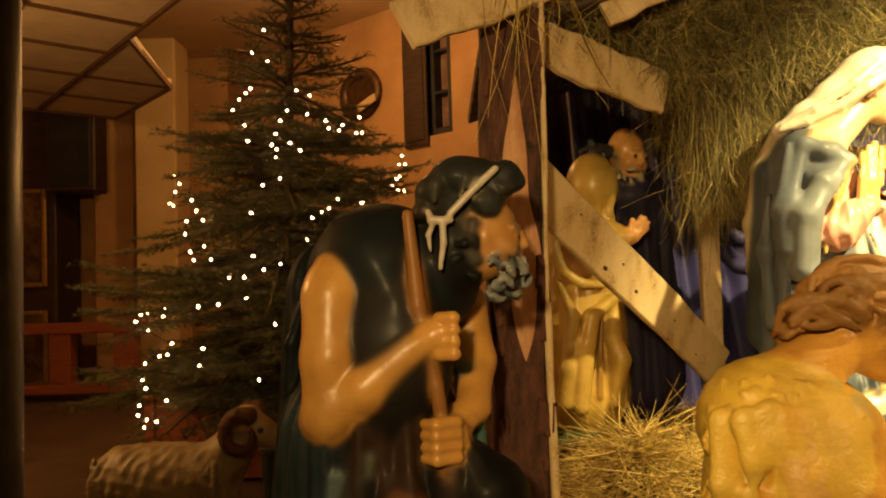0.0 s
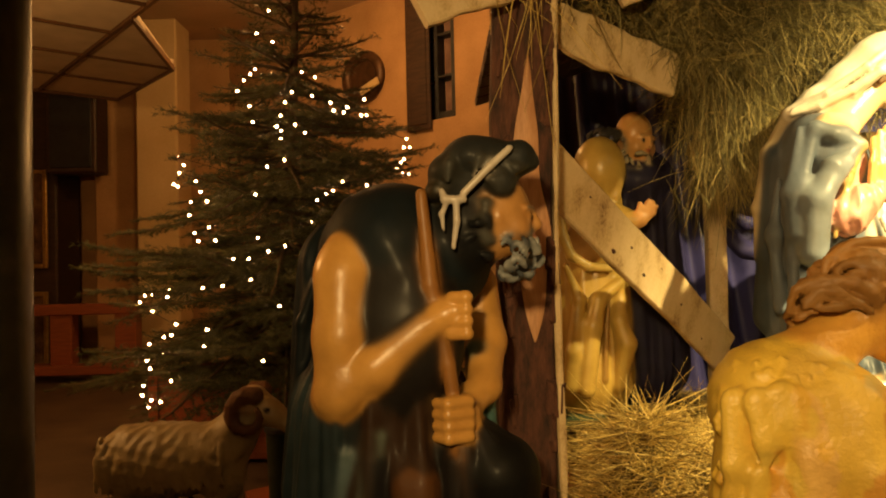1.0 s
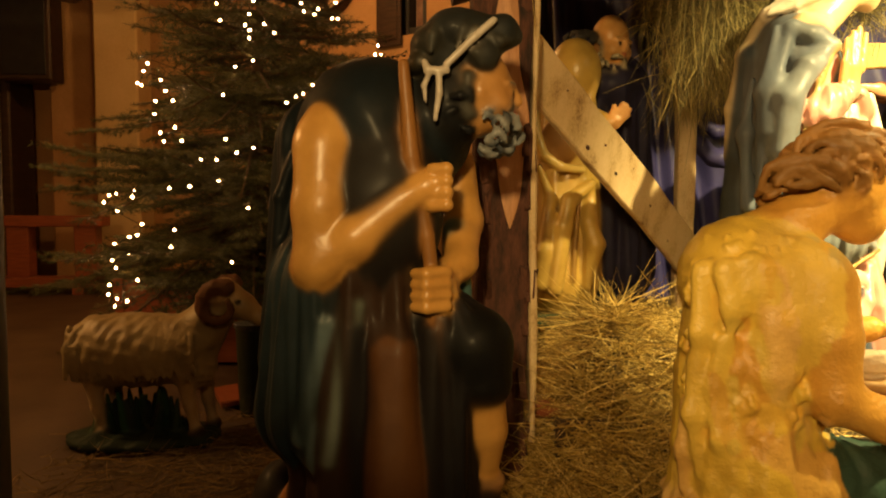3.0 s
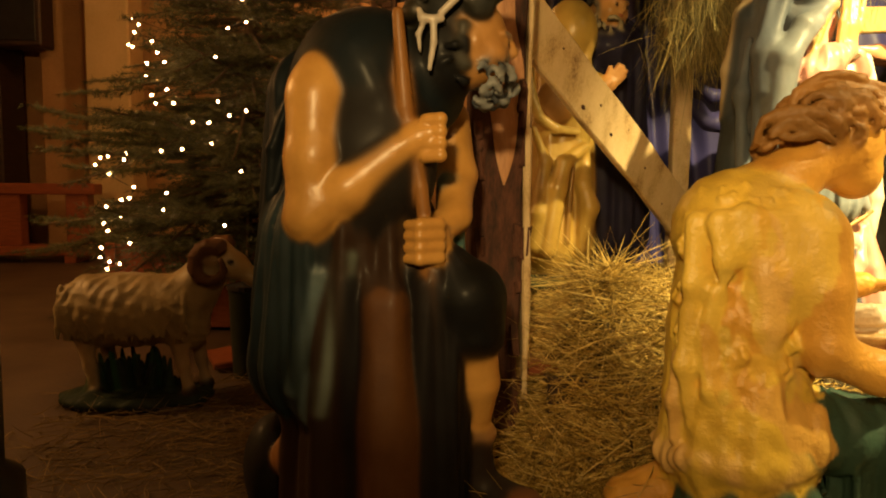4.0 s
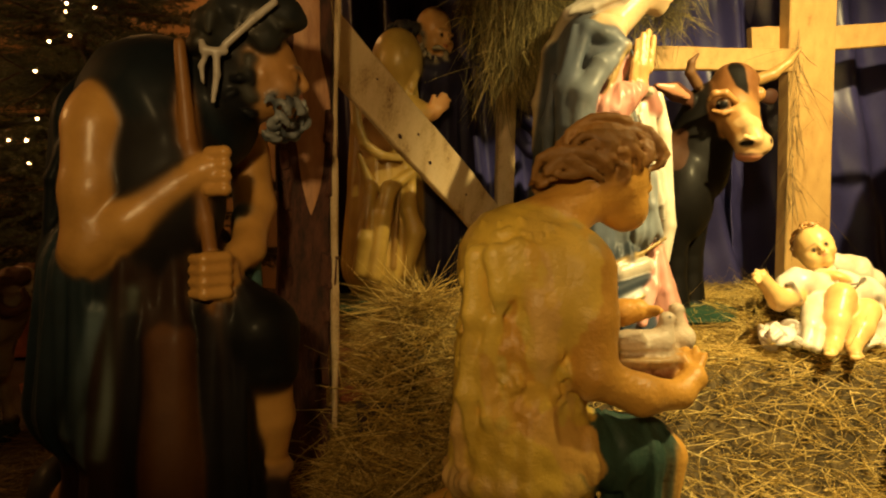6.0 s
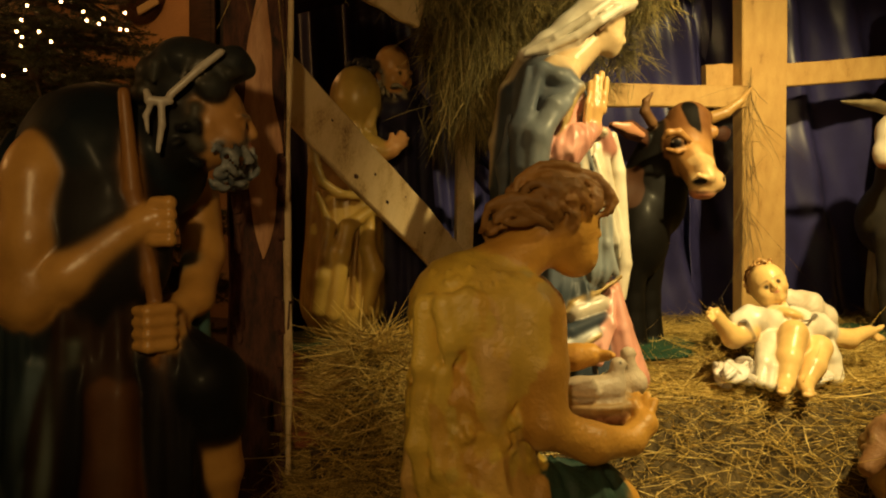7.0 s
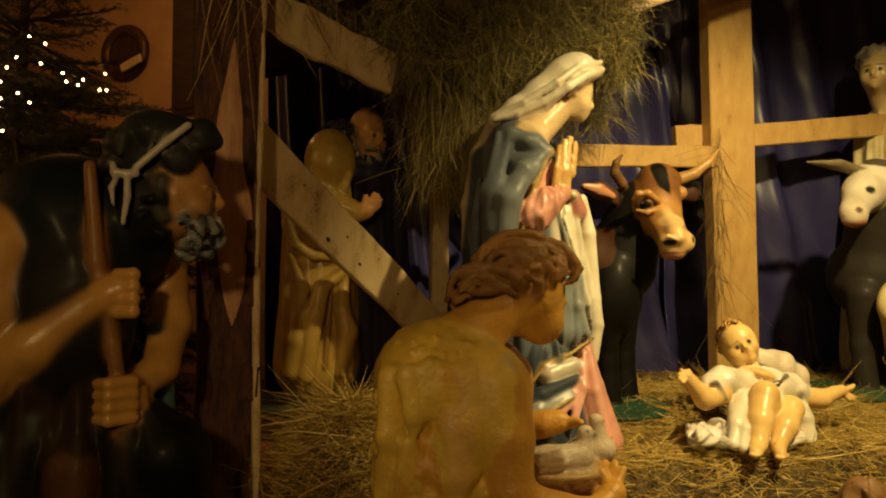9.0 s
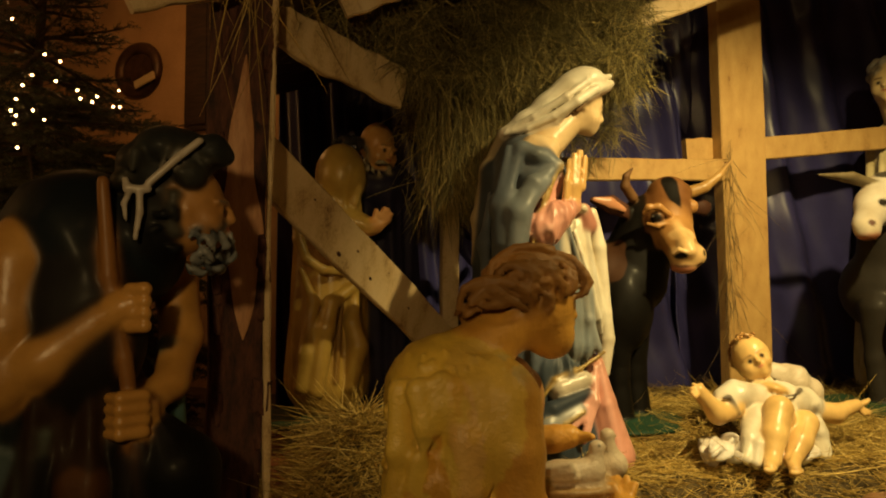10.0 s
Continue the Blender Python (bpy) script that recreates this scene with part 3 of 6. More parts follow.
# stable: front post of a split trunk, boards and beams
stable = thing("stable", "rough wooden stable of trunks and sawn boards", "stable", "structure")
bm = rough_plank((0.225, 2.46, 0.0), (0.243, 2.46, 2.6), 0.18, 0.12, (1, 0, 0), 0.01, 3, 90)
part("post", bm, BARK, stable, "split trunk post with dark red-brown bark")


def bark_gap(z0, z1, cx, half, y, seed):
    """A spindle of bare wood where the bark has come off."""
    rnd = random.Random(seed)
    bm = bmesh.new()
    left, right, mid = [], [], []
    n = 30
    for k in range(n + 1):
        f = k / n
        w = half * (min(1, 3.0 * f) ** 0.8 if f < 0.35 else (1 - (f - 0.35) / 0.65) ** 0.75) * (1 + 0.12 * math.sin(19 * f)) + 0.002
        z = z0 + (z1 - z0) * f
        x = cx + 0.008 * math.sin(6 * f + seed)
        left.append(bm.verts.new((x - w, y + 0.004, z)))
        mid.append(bm.verts.new((x, y - 0.008 + 0.002 * math.sin(23 * f), z)))
        right.append(bm.verts.new((x + w, y + 0.004, z)))
    for k in range(n):
        bm.faces.new((left[k], mid[k], mid[k + 1], left[k + 1]))
        bm.faces.new((mid[k], right[k], right[k + 1], mid[k + 1]))
    bmesh.ops.recalc_face_normals(bm, faces=bm.faces)
    return bm


part("bare_patch", bark_gap(0.95, 1.86, 0.245, 0.062, 2.392, 1), BARE, stable, "spindle of bare wood without bark", True)
part("post_edge", rough_plank((0.327, 2.45, 0.25), (0.341, 2.45, 2.6), 0.02, 0.13, (1, 0, 0), 0.0055, 9, 120), PALE, stable, "pale sawn edge of the post")
rnd = random.Random(77)
for k in range(64):
    f = rnd.random()
    edge = rnd.random() < 0.6
    x = (rnd.uniform(0.288, 0.318) if edge else rnd.uniform(0.145, 0.18)) + 0.018 * f
    bm = box((rnd.uniform(0.012, 0.028), rnd.uniform(0.01, 0.022), rnd.uniform(0.03, 0.11)), (0, 0, 0), 0.004)
    for v in bm.verts:
        v.co += Vector((rnd.uniform(-0.005, 0.005), rnd.uniform(-0.003, 0.003), rnd.uniform(-0.01, 0.01)))
    flake = part("bark_flake", bm, BARK, stable)
    flake.location = (x, 2.396, 0.1 + 2.3 * f)
    flake.rotation_euler = (rnd.uniform(-0.1, 0.1), rnd.uniform(-0.12, 0.12), rnd.uniform(-0.4, 0.4))
part("brace", rough_plank((0.27, 2.53, 1.585), (1.19, 3.32, 0.79), 0.178, 0.035, (0.6, 0.2, 1), 0.004, 5, 30), PALE, stable, "pale sawn brace with dark knots")
A, B = Vector((0.27, 2.53, 1.585)), Vector((1.19, 3.32, 0.79))
D = (B - A).normalized()
S = Vector((0.6, 0.2, 1))
S = (S - D * S.dot(D)).normalized()
N = D.cross(S)
N = N if N.y < 0 else -N
for f, o, r in ((0.22, 0.03, 0.004), (0.38, -0.052, 0.009), (0.43, 0.012, 0.005), (0.52, -0.03, 0.007), (0.57, 0.045, 0.003), (0.71, 0.0, 0.005), (0.86, -0.04, 0.004)):
    bm = bmesh.new()
    m = Matrix((D, S, N)).transposed().to_4x4()
    m.translation = A.lerp(B, f) + S * o + N * 0.018
    bmesh.ops.create_uvsphere(bm, u_segments=10, v_segments=5, radius=1, matrix=m @ Matrix.Diagonal((r * 1.5, r, 0.002, 1)))
    part("knot", bm, BARK, stable, smooth=True)
part("thin_post", rough_plank((1.215, 3.43, 0.45), (1.19, 3.43, 2.4), 0.085, 0.06, (1, 0, 0), 0.004, 6, 40), PALE, stable)
part("upper_slab", rough_plank((0.3, 2.5, 2.035), (0.84, 2.79, 1.87), 0.155, 0.035, (0.3, 0.1, 1), 0.009, 11, 60), PALE, stable, "waney-edged slab under the roof")
part("upper_slab", rough_plank((0.55, 2.5, 2.12), (1.05, 2.5, 2.36), 0.16, 0.03, (-0.4, 0, 1), 0.01, 12, 24), PALE, stable, "sawn slab of the roof's edge")
part("eave_slab", rough_plank((-0.1, 2.2, 1.97), (0.35, 2.42, 2.2), 0.17, 0.03, (-0.45, 0, 1), 0.008, 13, 24), PALE, stable, "rough eave slab beside the post")
part("rear_beam", rough_plank((2.895, 3.46, 0.45), (2.81, 3.46, 3.0), 0.27, 0.09, (1, 0, 0), 0.003, 14, 40), PINE, stable, "thick planed pine post")
part("cross_rail", rough_plank((1.1, 3.43, 1.665), (2.75, 3.43, 1.735), 0.115, 0.045, (0, 0, 1), 0.003, 15, 30), PINE, stable, "pine cross rail")
part("cross_rail", rough_plank((2.94, 3.48, 1.86), (4.5, 3.4, 2.05), 0.125, 0.045, (0, 0, 1), 0.003, 16, 30), PINE, stable, "pine cross rail")
part("rail_stub", rough_plank((2.55, 3.52, 1.845), (2.76, 3.52, 1.86), 0.12, 0.045, (0, 0, 1), 0.003, 17, 8), PINE, stable)
part("fascia", rough_plank((1.8, 2.93, 2.25), (3.4, 2.93, 2.95), 0.1, 0.03, (-0.3, 0, 1), 0.004, 18, 40), PALE, stable, "pale board along the roof's rake")
for k in range(7):
    y = 2.55 + 0.2 * k
    part("roof_board", rough_plank((0.15, y, 2.02), (1.55, y, 2.42), 0.185, 0.025, (0, 1, 0), 0.004, 20 + k, 16), DARKWOOD, stable)

# curtains of navy satin
def curtain(name, x0, x1, z0, z1, y, folds, amp, seed, label, slant=0.0):
    nx, nz = 260, 70
    f, g = np.meshgrid(np.linspace(0, 1, nx), np.linspace(0, 1, nz), indexing="ij")
    rnd = np.random.RandomState(seed)
    px = x0 + (x1 - x0) * f
    pz = z0 + (z1 - z0) * g
    ph = folds * 6.283 * (f + slant * (g - 0.5) * (0.4 + f)) + 0.7 * np.sin(5 * f + 2 * g)
    d = np.sin(ph) + 0.45 * np.sin(1.9 * ph + 1.3 + 1.5 * g) + 0.5 * np.sin(0.37 * ph + 2)
    d = d * (0.55 + 0.45 * np.sin(7.0 * f + seed) ** 2) * (1.15 - 0.5 * g)
    py = y + amp * d + 0.02 * wobble(np.stack([px, 0 * px, pz], -1), 6.0, seed)
    v = np.stack([px, py, pz], -1).reshape(-1, 3)
    i, j = np.meshgrid(np.arange(nx - 1), np.arange(nz - 1), indexing="ij")
    q = np.stack([i * nz + j, (i + 1) * nz + j, (i + 1) * nz + j + 1, i * nz + j + 1], -1).reshape(-1, 4)
    ob = new(name, raw_mesh(name, v, q, SATIN, True))
    mod = ob.modifiers.new("thickness", "SOLIDIFY")
    mod.thickness = 0.004
    return tagged(ob, label, "curtain")


curtain("curtain", 0.42, 1.95, 0.4, 3.0, 4.0, 8, 0.035, 4, "dark navy satin curtain hanging in folds behind the stable", 0.2)
curtain("curtain", 1.75, 2.8, 0.4, 3.0, 3.86, 3, 0.05, 8, "navy satin curtain gathered behind the ox", 0.5)
curtain("curtain", 2.7, 5.2, 0.4, 3.2, 3.85, 6, 0.05, 6, "shiny navy satin curtain with deep vertical folds", 0.3)

# swag of satin pinned between the posts
s = Sculpt(0.012, 0.02)
NAVY = (0.03, 0.027, 0.1)
s.chain([(1.24, 3.5, 1.35), (1.36, 3.46, 1.24), (1.5, 3.46, 1.24), (1.62, 3.5, 1.36)], [0.03, 0.045, 0.045, 0.03], NAVY, lumps=(0.008, 30, 2))
s.chain([(1.24, 3.52, 1.45), (1.38, 3.5, 1.36), (1.5, 3.5, 1.37), (1.62, 3.52, 1.48)], [0.02, 0.03, 0.03, 0.02], NAVY)
s.build("satin_swag", "navy satin swag hanging from the cross rail", "curtain", PAINT)

# thatch of hay on the roof, hanging over the edge
def thatch(name, n, sample, length, spread, label, width=0.0017, mat=THATCH, droop=0.5):
    p = sample(n)
    w = np.stack([rng.normal(0, spread, n), rng.normal(-0.25, spread, n), rng.normal(-0.6, 0.5, n)], -1)
    return tagged(stalks(name, p, w, length * rng.uniform(0.4, 1.5, n), width, droop, 0.35, mat, rng), label, "hay", kind="stuff")


def slope_front(n):
    x = rng.uniform(0.8, 1.95, n)
    low = 1.98 + 0.12 * np.abs(x - 1.3) + 0.05 * np.sin(9 * x)
    z = low + rng.uniform(0, 1, n) ** 1.2 * 0.62
    return np.stack([x, 2.98 + rng.uniform(-0.1, 0.12, n) - 0.25 * (z - low), z], -1)


def tangle(name, n, sample, length, label, width, mat, droop, flat=0.45):
    p = sample(n)
    a = rng.uniform(0, 6.283, n)
    w = np.stack([np.cos(a), rng.normal(-0.1, flat, n), np.sin(a) - 0.25], -1)
    return tagged(stalks(name, p, w, length * rng.uniform(0.4, 1.5, n), width, droop, 0.4, mat, rng), label, "hay", kind="stuff")


tangle("roof_hay", 24000, slope_front, 0.085, "tangled grey-green hay thatch hanging from the stable roof", 0.0013, THATCH, 0.25)


def fringe(n):
    x = 1.17 + rng.normal(0, 0.075, n)
    return np.stack([x, 3.12 + rng.normal(0, 0.09, n), 1.95 + rng.uniform(-0.36, 0.12, n) - 0.4 * np.abs(x - 1.2)], -1)


thatch("hay_fringe", 3400, fringe, 0.12, 0.3, "long hay fringe hanging by the thin post", 0.0013, THATCH, 0.7)


def left_clump(n):
    z = rng.uniform(1.92, 2.3, n)
    return np.stack([0.86 + rng.normal(0, 0.06, n) - 0.5 * (z - 2.0), 2.8 + rng.normal(0, 0.05, n), z], -1)


tangle("roof_hay", 3000, left_clump, 0.08, "clump of hay over the slab's end", 0.0013, THATCH, 0.35)


def ridge_hay(n):
    return np.stack([rng.uniform(0.36, 0.95, n), 2.66 + rng.normal(0, 0.07, n), 2.2 + rng.uniform(-0.12, 0.2, n)], -1)


tangle("roof_hay", 2600, ridge_hay, 0.1, "dark hay above the waney slab", 0.0013, THATCH, 0.2)


def edge_wisps(n):
    x = rng.uniform(0.85, 1.95, n)
    return np.stack([x, 2.95 + rng.normal(0, 0.08, n), 2.06 + rng.uniform(-0.08, 0.1, n)], -1)


thatch("hay_wisps", 260, edge_wisps, 0.13, 0.4, "loose hay stalks hanging from the thatch", 0.0012, THATCH, 0.5)


def back_fringe(n):
    return np.stack([rng.uniform(0.95, 2.0, n), 3.25 + rng.normal(0, 0.08, n), 1.98 + rng.uniform(-0.18, 0.2, n)], -1)


tangle("roof_hay", 5000, back_fringe, 0.09, "hay hanging in the shade under the roof", 0.0013, THATCH, 0.4)


def post_wisps(n):
    return np.stack([rng.uniform(0.15, 0.42, n), rng.uniform(2.3, 2.42, n), 2.2 + rng.uniform(-0.15, 0.25, n)], -1)


thatch("hay_wisps", 60, post_wisps, 0.22, 0.3, "few hay stalks hanging down the front post", 0.0016, STRAW, 0.7)


def beam_wisps(n):
    return np.stack([2.735 + rng.normal(0, 0.015, n), 3.38 + rng.uniform(-0.03, 0.02, n), rng.uniform(1.0, 1.9, n)], -1)


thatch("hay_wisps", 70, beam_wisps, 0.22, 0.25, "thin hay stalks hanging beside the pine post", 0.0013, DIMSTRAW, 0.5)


def slab(name, x0, x1, zl, zr, depth, label):
    """Matted core of the thatch."""
    nx, nv = 60, 26
    f, g = np.meshgrid(np.linspace(0, 1, nx), np.linspace(0, 2 * math.pi, nv), indexing="ij")
    px = x0 + (x1 - x0) * f
    cz = zl + (zr - zl) * f
    v = np.stack([px, 3.12 + depth * np.cos(g), cz + 0.27 * np.sin(g)], -1)
    v = v + 0.03 * wobble(v, 14, 5)[..., None]
    i, j = np.meshgrid(np.arange(nx - 1), np.arange(nv - 1), indexing="ij")
    q = np.stack([i * nv + j, (i + 1) * nv + j, (i + 1) * nv + j + 1, i * nv + j + 1], -1).reshape(-1, 4)
    return tagged(new(name, raw_mesh(name, v.reshape(-1, 3), q, DARKHAY, True)), label, "hay", kind="stuff")


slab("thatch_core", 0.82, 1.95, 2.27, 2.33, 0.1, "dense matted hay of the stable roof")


# ---- statues: plaster, one mesh each ----
SKIN, TAN = (0.6, 0.32, 0.08), (0.5, 0.26, 0.08)


def face(s, c, fwd, up, size, skin, brow=(0.16, 0.08, 0.03), lip=(0.45, 0.12, 0.07)):
    """Nose, brows, lids, lips and ears on a head at c that looks along fwd; size is half the head's height."""
    c, f, u = Vector(c), Vector(fwd).normalized(), Vector(up)
    u = (u - f * u.dot(f)).normalized()
    r = f.cross(u)

    def at(a, b, d):
        return tuple(c + size * (a * r + b * u + d * f))
    s.limb(at(0, 0.28, 0.8), at(0, -0.08, 1.0), size * 0.09, size * 0.13, skin, soft=size * 0.12)
    s.ball(at(0, -0.36, 0.78), size * 0.18, skin, soft=size * 0.2)
    s.ball(at(0, -0.68, 0.66), size * 0.2, skin, soft=size * 0.2)
    for k in (-1, 1):
        s.limb(at(0.12 * k, 0.3, 0.82), at(0.5 * k, 0.28, 0.66), size * 0.08, size * 0.07, skin, soft=size * 0.1)
        s.ball(at(0.32 * k, 0.1, 0.76), size * 0.1, skin, soft=size * 0.05)
        s.ball(at(0.4 * k, -0.25, 0.56), size * 0.24, skin, soft=size * 0.3)
        s.ball(at(0.72 * k, -0.02, 0.0), (size * 0.1, size * 0.1, size * 0.2), skin, soft=size * 0.06)
        s.ball(at(0.32 * k, 0.08, 0.87), size * 0.115, (0.03, 0.02, 0.015), paint=True)
        s.limb(at(0.14 * k, 0.33, 0.92), at(0.52 * k, 0.31, 0.72), size * 0.04, size * 0.035, brow, paint=True)
    s.limb(at(-0.15, -0.34, 0.98), at(0.15, -0.34, 0.98), size * 0.06, size * 0.06, lip, paint=True)


def curls(s, c, radii, colour, n, size, seed, keep, other=None):
    """Rolled locks over part of a head."""
    rnd = random.Random(seed)
    c = Vector(c)
    made = 0
    while made < n:
        d = Vector((rnd.gauss(0, 1), rnd.gauss(0, 1), rnd.gauss(0, 1))).normalized()
        if not keep(d):
            continue
        p = c + Vector((d.x * radii[0], d.y * radii[1], d.z * radii[2]))
        t = d.cross(Vector((rnd.gauss(0, 1), rnd.gauss(0, 1), 0.4))).normalized() * size * 1.3
        q = p + d * size * 0.45
        shade = rnd.uniform(0.75, 1.2)
        colr = tuple(v * shade for v in (other if other and rnd.random() < 0.35 else colour))
        s.limb(p - t, q, size * 0.5, size * 0.75, colr, soft=size * 0.25)
        s.limb(q, p + t, size * 0.75, size * 0.45, colr, soft=size * 0.25)
        made += 1


# old shepherd leaning on his staff
s = Sculpt(0.0066, 0.025)
GREEN, TEAL, BROWN, SOOT = (0.007, 0.011, 0.014), (0.11, 0.175, 0.2), (0.04, 0.022, 0.014), (0.006, 0.006, 0.006)
s.ball((-0.05, 2.08, 0.02), (0.46, 0.3, 0.055), (0.035, 0.045, 0.03), lumps=(0.008, 18, 1))
s.limb((-0.24, 2.13, 0.78), (-0.17, 2.13, 1.2), 0.2, 0.19, GREEN)
s.chain([(-0.2, 1.97, 1.3), (-0.12, 1.95, 1.16), (-0.1, 1.96, 1.0)], [0.02, 0.02, 0.015], (0.01, 0.014, 0.015), soft=0.03)
for k in range(7):
    s.chain([(-0.02 - 0.045 * k, 1.99 + 0.012 * k, 1.33 + 0.012 * min(k, 3)), (-0.06 - 0.045 * k, 1.95 + 0.02 * k, 1.2), (-0.07 - 0.04 * k, 1.96 + 0.02 * k, 1.05 + 0.02 * k)], [0.008, 0.014, 0.007], (0.008, 0.012, 0.015), soft=0.024)
for k in range(5):
    s.chain([(-0.34 - 0.012 * k, 2.1 + 0.03 * k, 1.3), (-0.43 + 0.004 * k, 2.1 + 0.035 * k, 1.05), (-0.47 + 0.004 * k, 2.1 + 0.03 * k, 0.6)], [0.008, 0.016, 0.014], (0.007, 0.011, 0.014), soft=0.018)
s.ball((-0.17, 2.12, 1.25), (0.2, 0.19, 0.185), GREEN, soft=0.04)
s.ball((-0.04, 2.1, 1.22), (0.14, 0.15, 0.15), GREEN)
s.limb((-0.33, 2.22, 1.2), (-0.36, 2.21, 0.5), 0.13, 0.13, GREEN, fold=(0.01, 6, 2))
s.limb((-0.18, 2.12, 0.8), (-0.15, 2.1, 0.1), 0.2, 0.26, BROWN, fold=(0.014, 9, 0.4))
s.ball((-0.14, 1.99, 1.02), (0.16, 0.1, 0.24), (0.012, 0.01, 0.009), lumps=(0.006, 14, 1))
s.limb((-0.12, 1.92, 0.64), (-0.1, 1.88, 0.16), 0.045, 0.07, (0.13, 0.056, 0.02), lumps=(0.01, 9, 2), soft=0.09)
s.limb((0.03, 1.98, 0.72), (0.01, 1.95, 0.08), 0.08, 0.09, (0.012, 0.011, 0.012), fold=(0.006, 6, 1))
s.limb((-0.22, 1.93, 0.7), (-0.19, 1.9, 0.08), 0.03, 0.045, (0.012, 0.011, 0.013), soft=0.02)
s.limb((-0.02, 1.92, 0.7), (-0.01, 1.88, 0.06), 0.022, 0.035, (0.014, 0.012, 0.012), soft=0.02)
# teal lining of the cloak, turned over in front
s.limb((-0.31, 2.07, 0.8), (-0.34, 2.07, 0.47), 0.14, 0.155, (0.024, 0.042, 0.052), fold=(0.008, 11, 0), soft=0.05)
s.limb((-0.25, 1.98, 0.8), (-0.3, 1.95, 0.42), 0.06, 0.07, TEAL, flat=(0.3, 1, 0, 1.7), fold=(0.006, 13, 1), soft=0.04)
# highlight down the drape's edge, put in as a paler stripe
s.limb((-0.215, 1.935, 0.77), (-0.285, 1.905, 0.37), 0.02, 0.014, (0.25, 0.34, 0.31), soft=0.025)
s.limb((-0.29, 1.935, 0.72), (-0.36, 1.925, 0.42), 0.016, 0.012, TEAL, soft=0.03)
s.limb((-0.3, 1.93, 0.44), (-0.31, 1.925, 0.35), 0.05, 0.022, TEAL, flat=(0.3, 1, 0, 1.8), soft=0.03)
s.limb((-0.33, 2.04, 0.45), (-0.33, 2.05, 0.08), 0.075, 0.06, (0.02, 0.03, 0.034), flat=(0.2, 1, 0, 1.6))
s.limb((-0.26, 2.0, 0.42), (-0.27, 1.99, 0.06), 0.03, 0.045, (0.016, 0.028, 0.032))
s.ball((-0.45, 2.17, 0.13), (0.085, 0.12, 0.15), (0.02, 0.02, 0.02))
s.ball((-0.4, 2.05, 0.2), (0.035, 0.03, 0.05), (0.4, 0.2, 0.07))
# bare near arm with the upper hand on the staff
s.ball((-0.295, 2.0, 1.19), (0.078, 0.08, 0.1), SKIN)
s.chain([(-0.298, 1.985, 1.17), (-0.30, 1.965, 1.02), (-0.312, 1.95, 0.875)], [0.076, 0.076, 0.062], SKIN)
s.chain([(-0.312, 1.95, 0.875), (-0.21, 1.935, 0.945), (-0.085, 1.92, 1.045)], [0.06, 0.058, 0.036], SKIN)
s.ball((-0.03, 1.915, 1.075), (0.055, 0.04, 0.042), SKIN, (0, -25, 0))
for k in range(4):
    z = 1.118 - 0.03 * k
    s.chain([(-0.015, 1.9, z), (0.02, 1.885, z + 0.002), (0.016, 1.93, z - 0.002)], [0.018, 0.0165, 0.014], SKIN, soft=0.006)
# far arm and lower hand
s.chain([(0.06, 2.24, 1.14), (0.085, 2.18, 0.98), (0.07, 2.06, 0.87)], [0.065, 0.055, 0.045], SKIN)
s.chain([(0.07, 2.06, 0.87), (0.005, 1.965, 0.815)], [0.042, 0.038], SKIN)
s.ball((0.0, 1.945, 0.815), (0.05, 0.045, 0.055), SKIN)
for k in range(4):
    z = 0.858 - 0.029 * k
    s.chain([(0.02, 1.905, z), (-0.03, 1.885, z - 0.002), (-0.06, 1.915, z - 0.004)], [0.018, 0.0165, 0.014], SKIN, soft=0.006)
s.chain([(0.06, 2.12, 0.95), (0.075, 2.1, 0.62)], [0.035, 0.04], (0.06, 0.14, 0.14))
# staff
s.chain([(-0.088, 1.93, 1.385), (-0.068, 1.925, 1.15), (-0.028, 1.92, 0.95), (0.0, 1.925, 0.72), (0.035, 1.94, 0.03)], [0.015, 0.022, 0.019, 0.02, 0.022], (0.27, 0.12, 0.03), soft=0.006)
# leg stepping forward: black breeches, bare calf, boot
s.chain([(-0.08, 2.06, 0.74), (0.1, 1.975, 0.655), (0.115, 1.975, 0.565)], [0.11, 0.1, 0.088], SOOT)
s.chain([(0.115, 1.98, 0.53), (0.13, 2.0, 0.42), (0.125, 2.02, 0.29)], [0.068, 0.064, 0.045], SKIN, soft=0.008)
s.ball((0.125, 2.02, 0.268), (0.062, 0.06, 0.022), (0.45, 0.25, 0.1), lumps=(0.006, 40, 2))
s.chain([(0.12, 2.02, 0.25), (0.135, 2.02, 0.11), (0.25, 1.94, 0.09)], [0.055, 0.06, 0.05], (0.03, 0.022, 0.018))
s.ball((0.255, 1.925, 0.11), (0.05, 0.045, 0.03), (0.2, 0.09, 0.04))
# neck, head, bound cap, curled beard
s.limb((-0.02, 2.08, 1.22), (0.07, 2.03, 1.28), 0.075, 0.06, (0.25, 0.11, 0.04))
s.ball((0.105, 2.02, 1.33), (0.098, 0.082, 0.118), TAN)
face(s, (0.115, 2.02, 1.325), (1, -0.05, -0.12), (0.1, 0, 1), 0.105, TAN, (0.2, 0.2, 0.2))
s.ball((0.03, 2.03, 1.3), (0.09, 0.1, 0.14), SOOT)
CAP = (0.018, 0.02, 0.02)
s.ball((0.045, 2.010, 1.483), (0.08, 0.095, 0.062), CAP, (0, -8, 0), soft=0.012)
s.ball((-0.017, 2.000, 1.445), (0.055, 0.08, 0.052), (0.022, 0.022, 0.018), (0, -30, 0), soft=0.012)
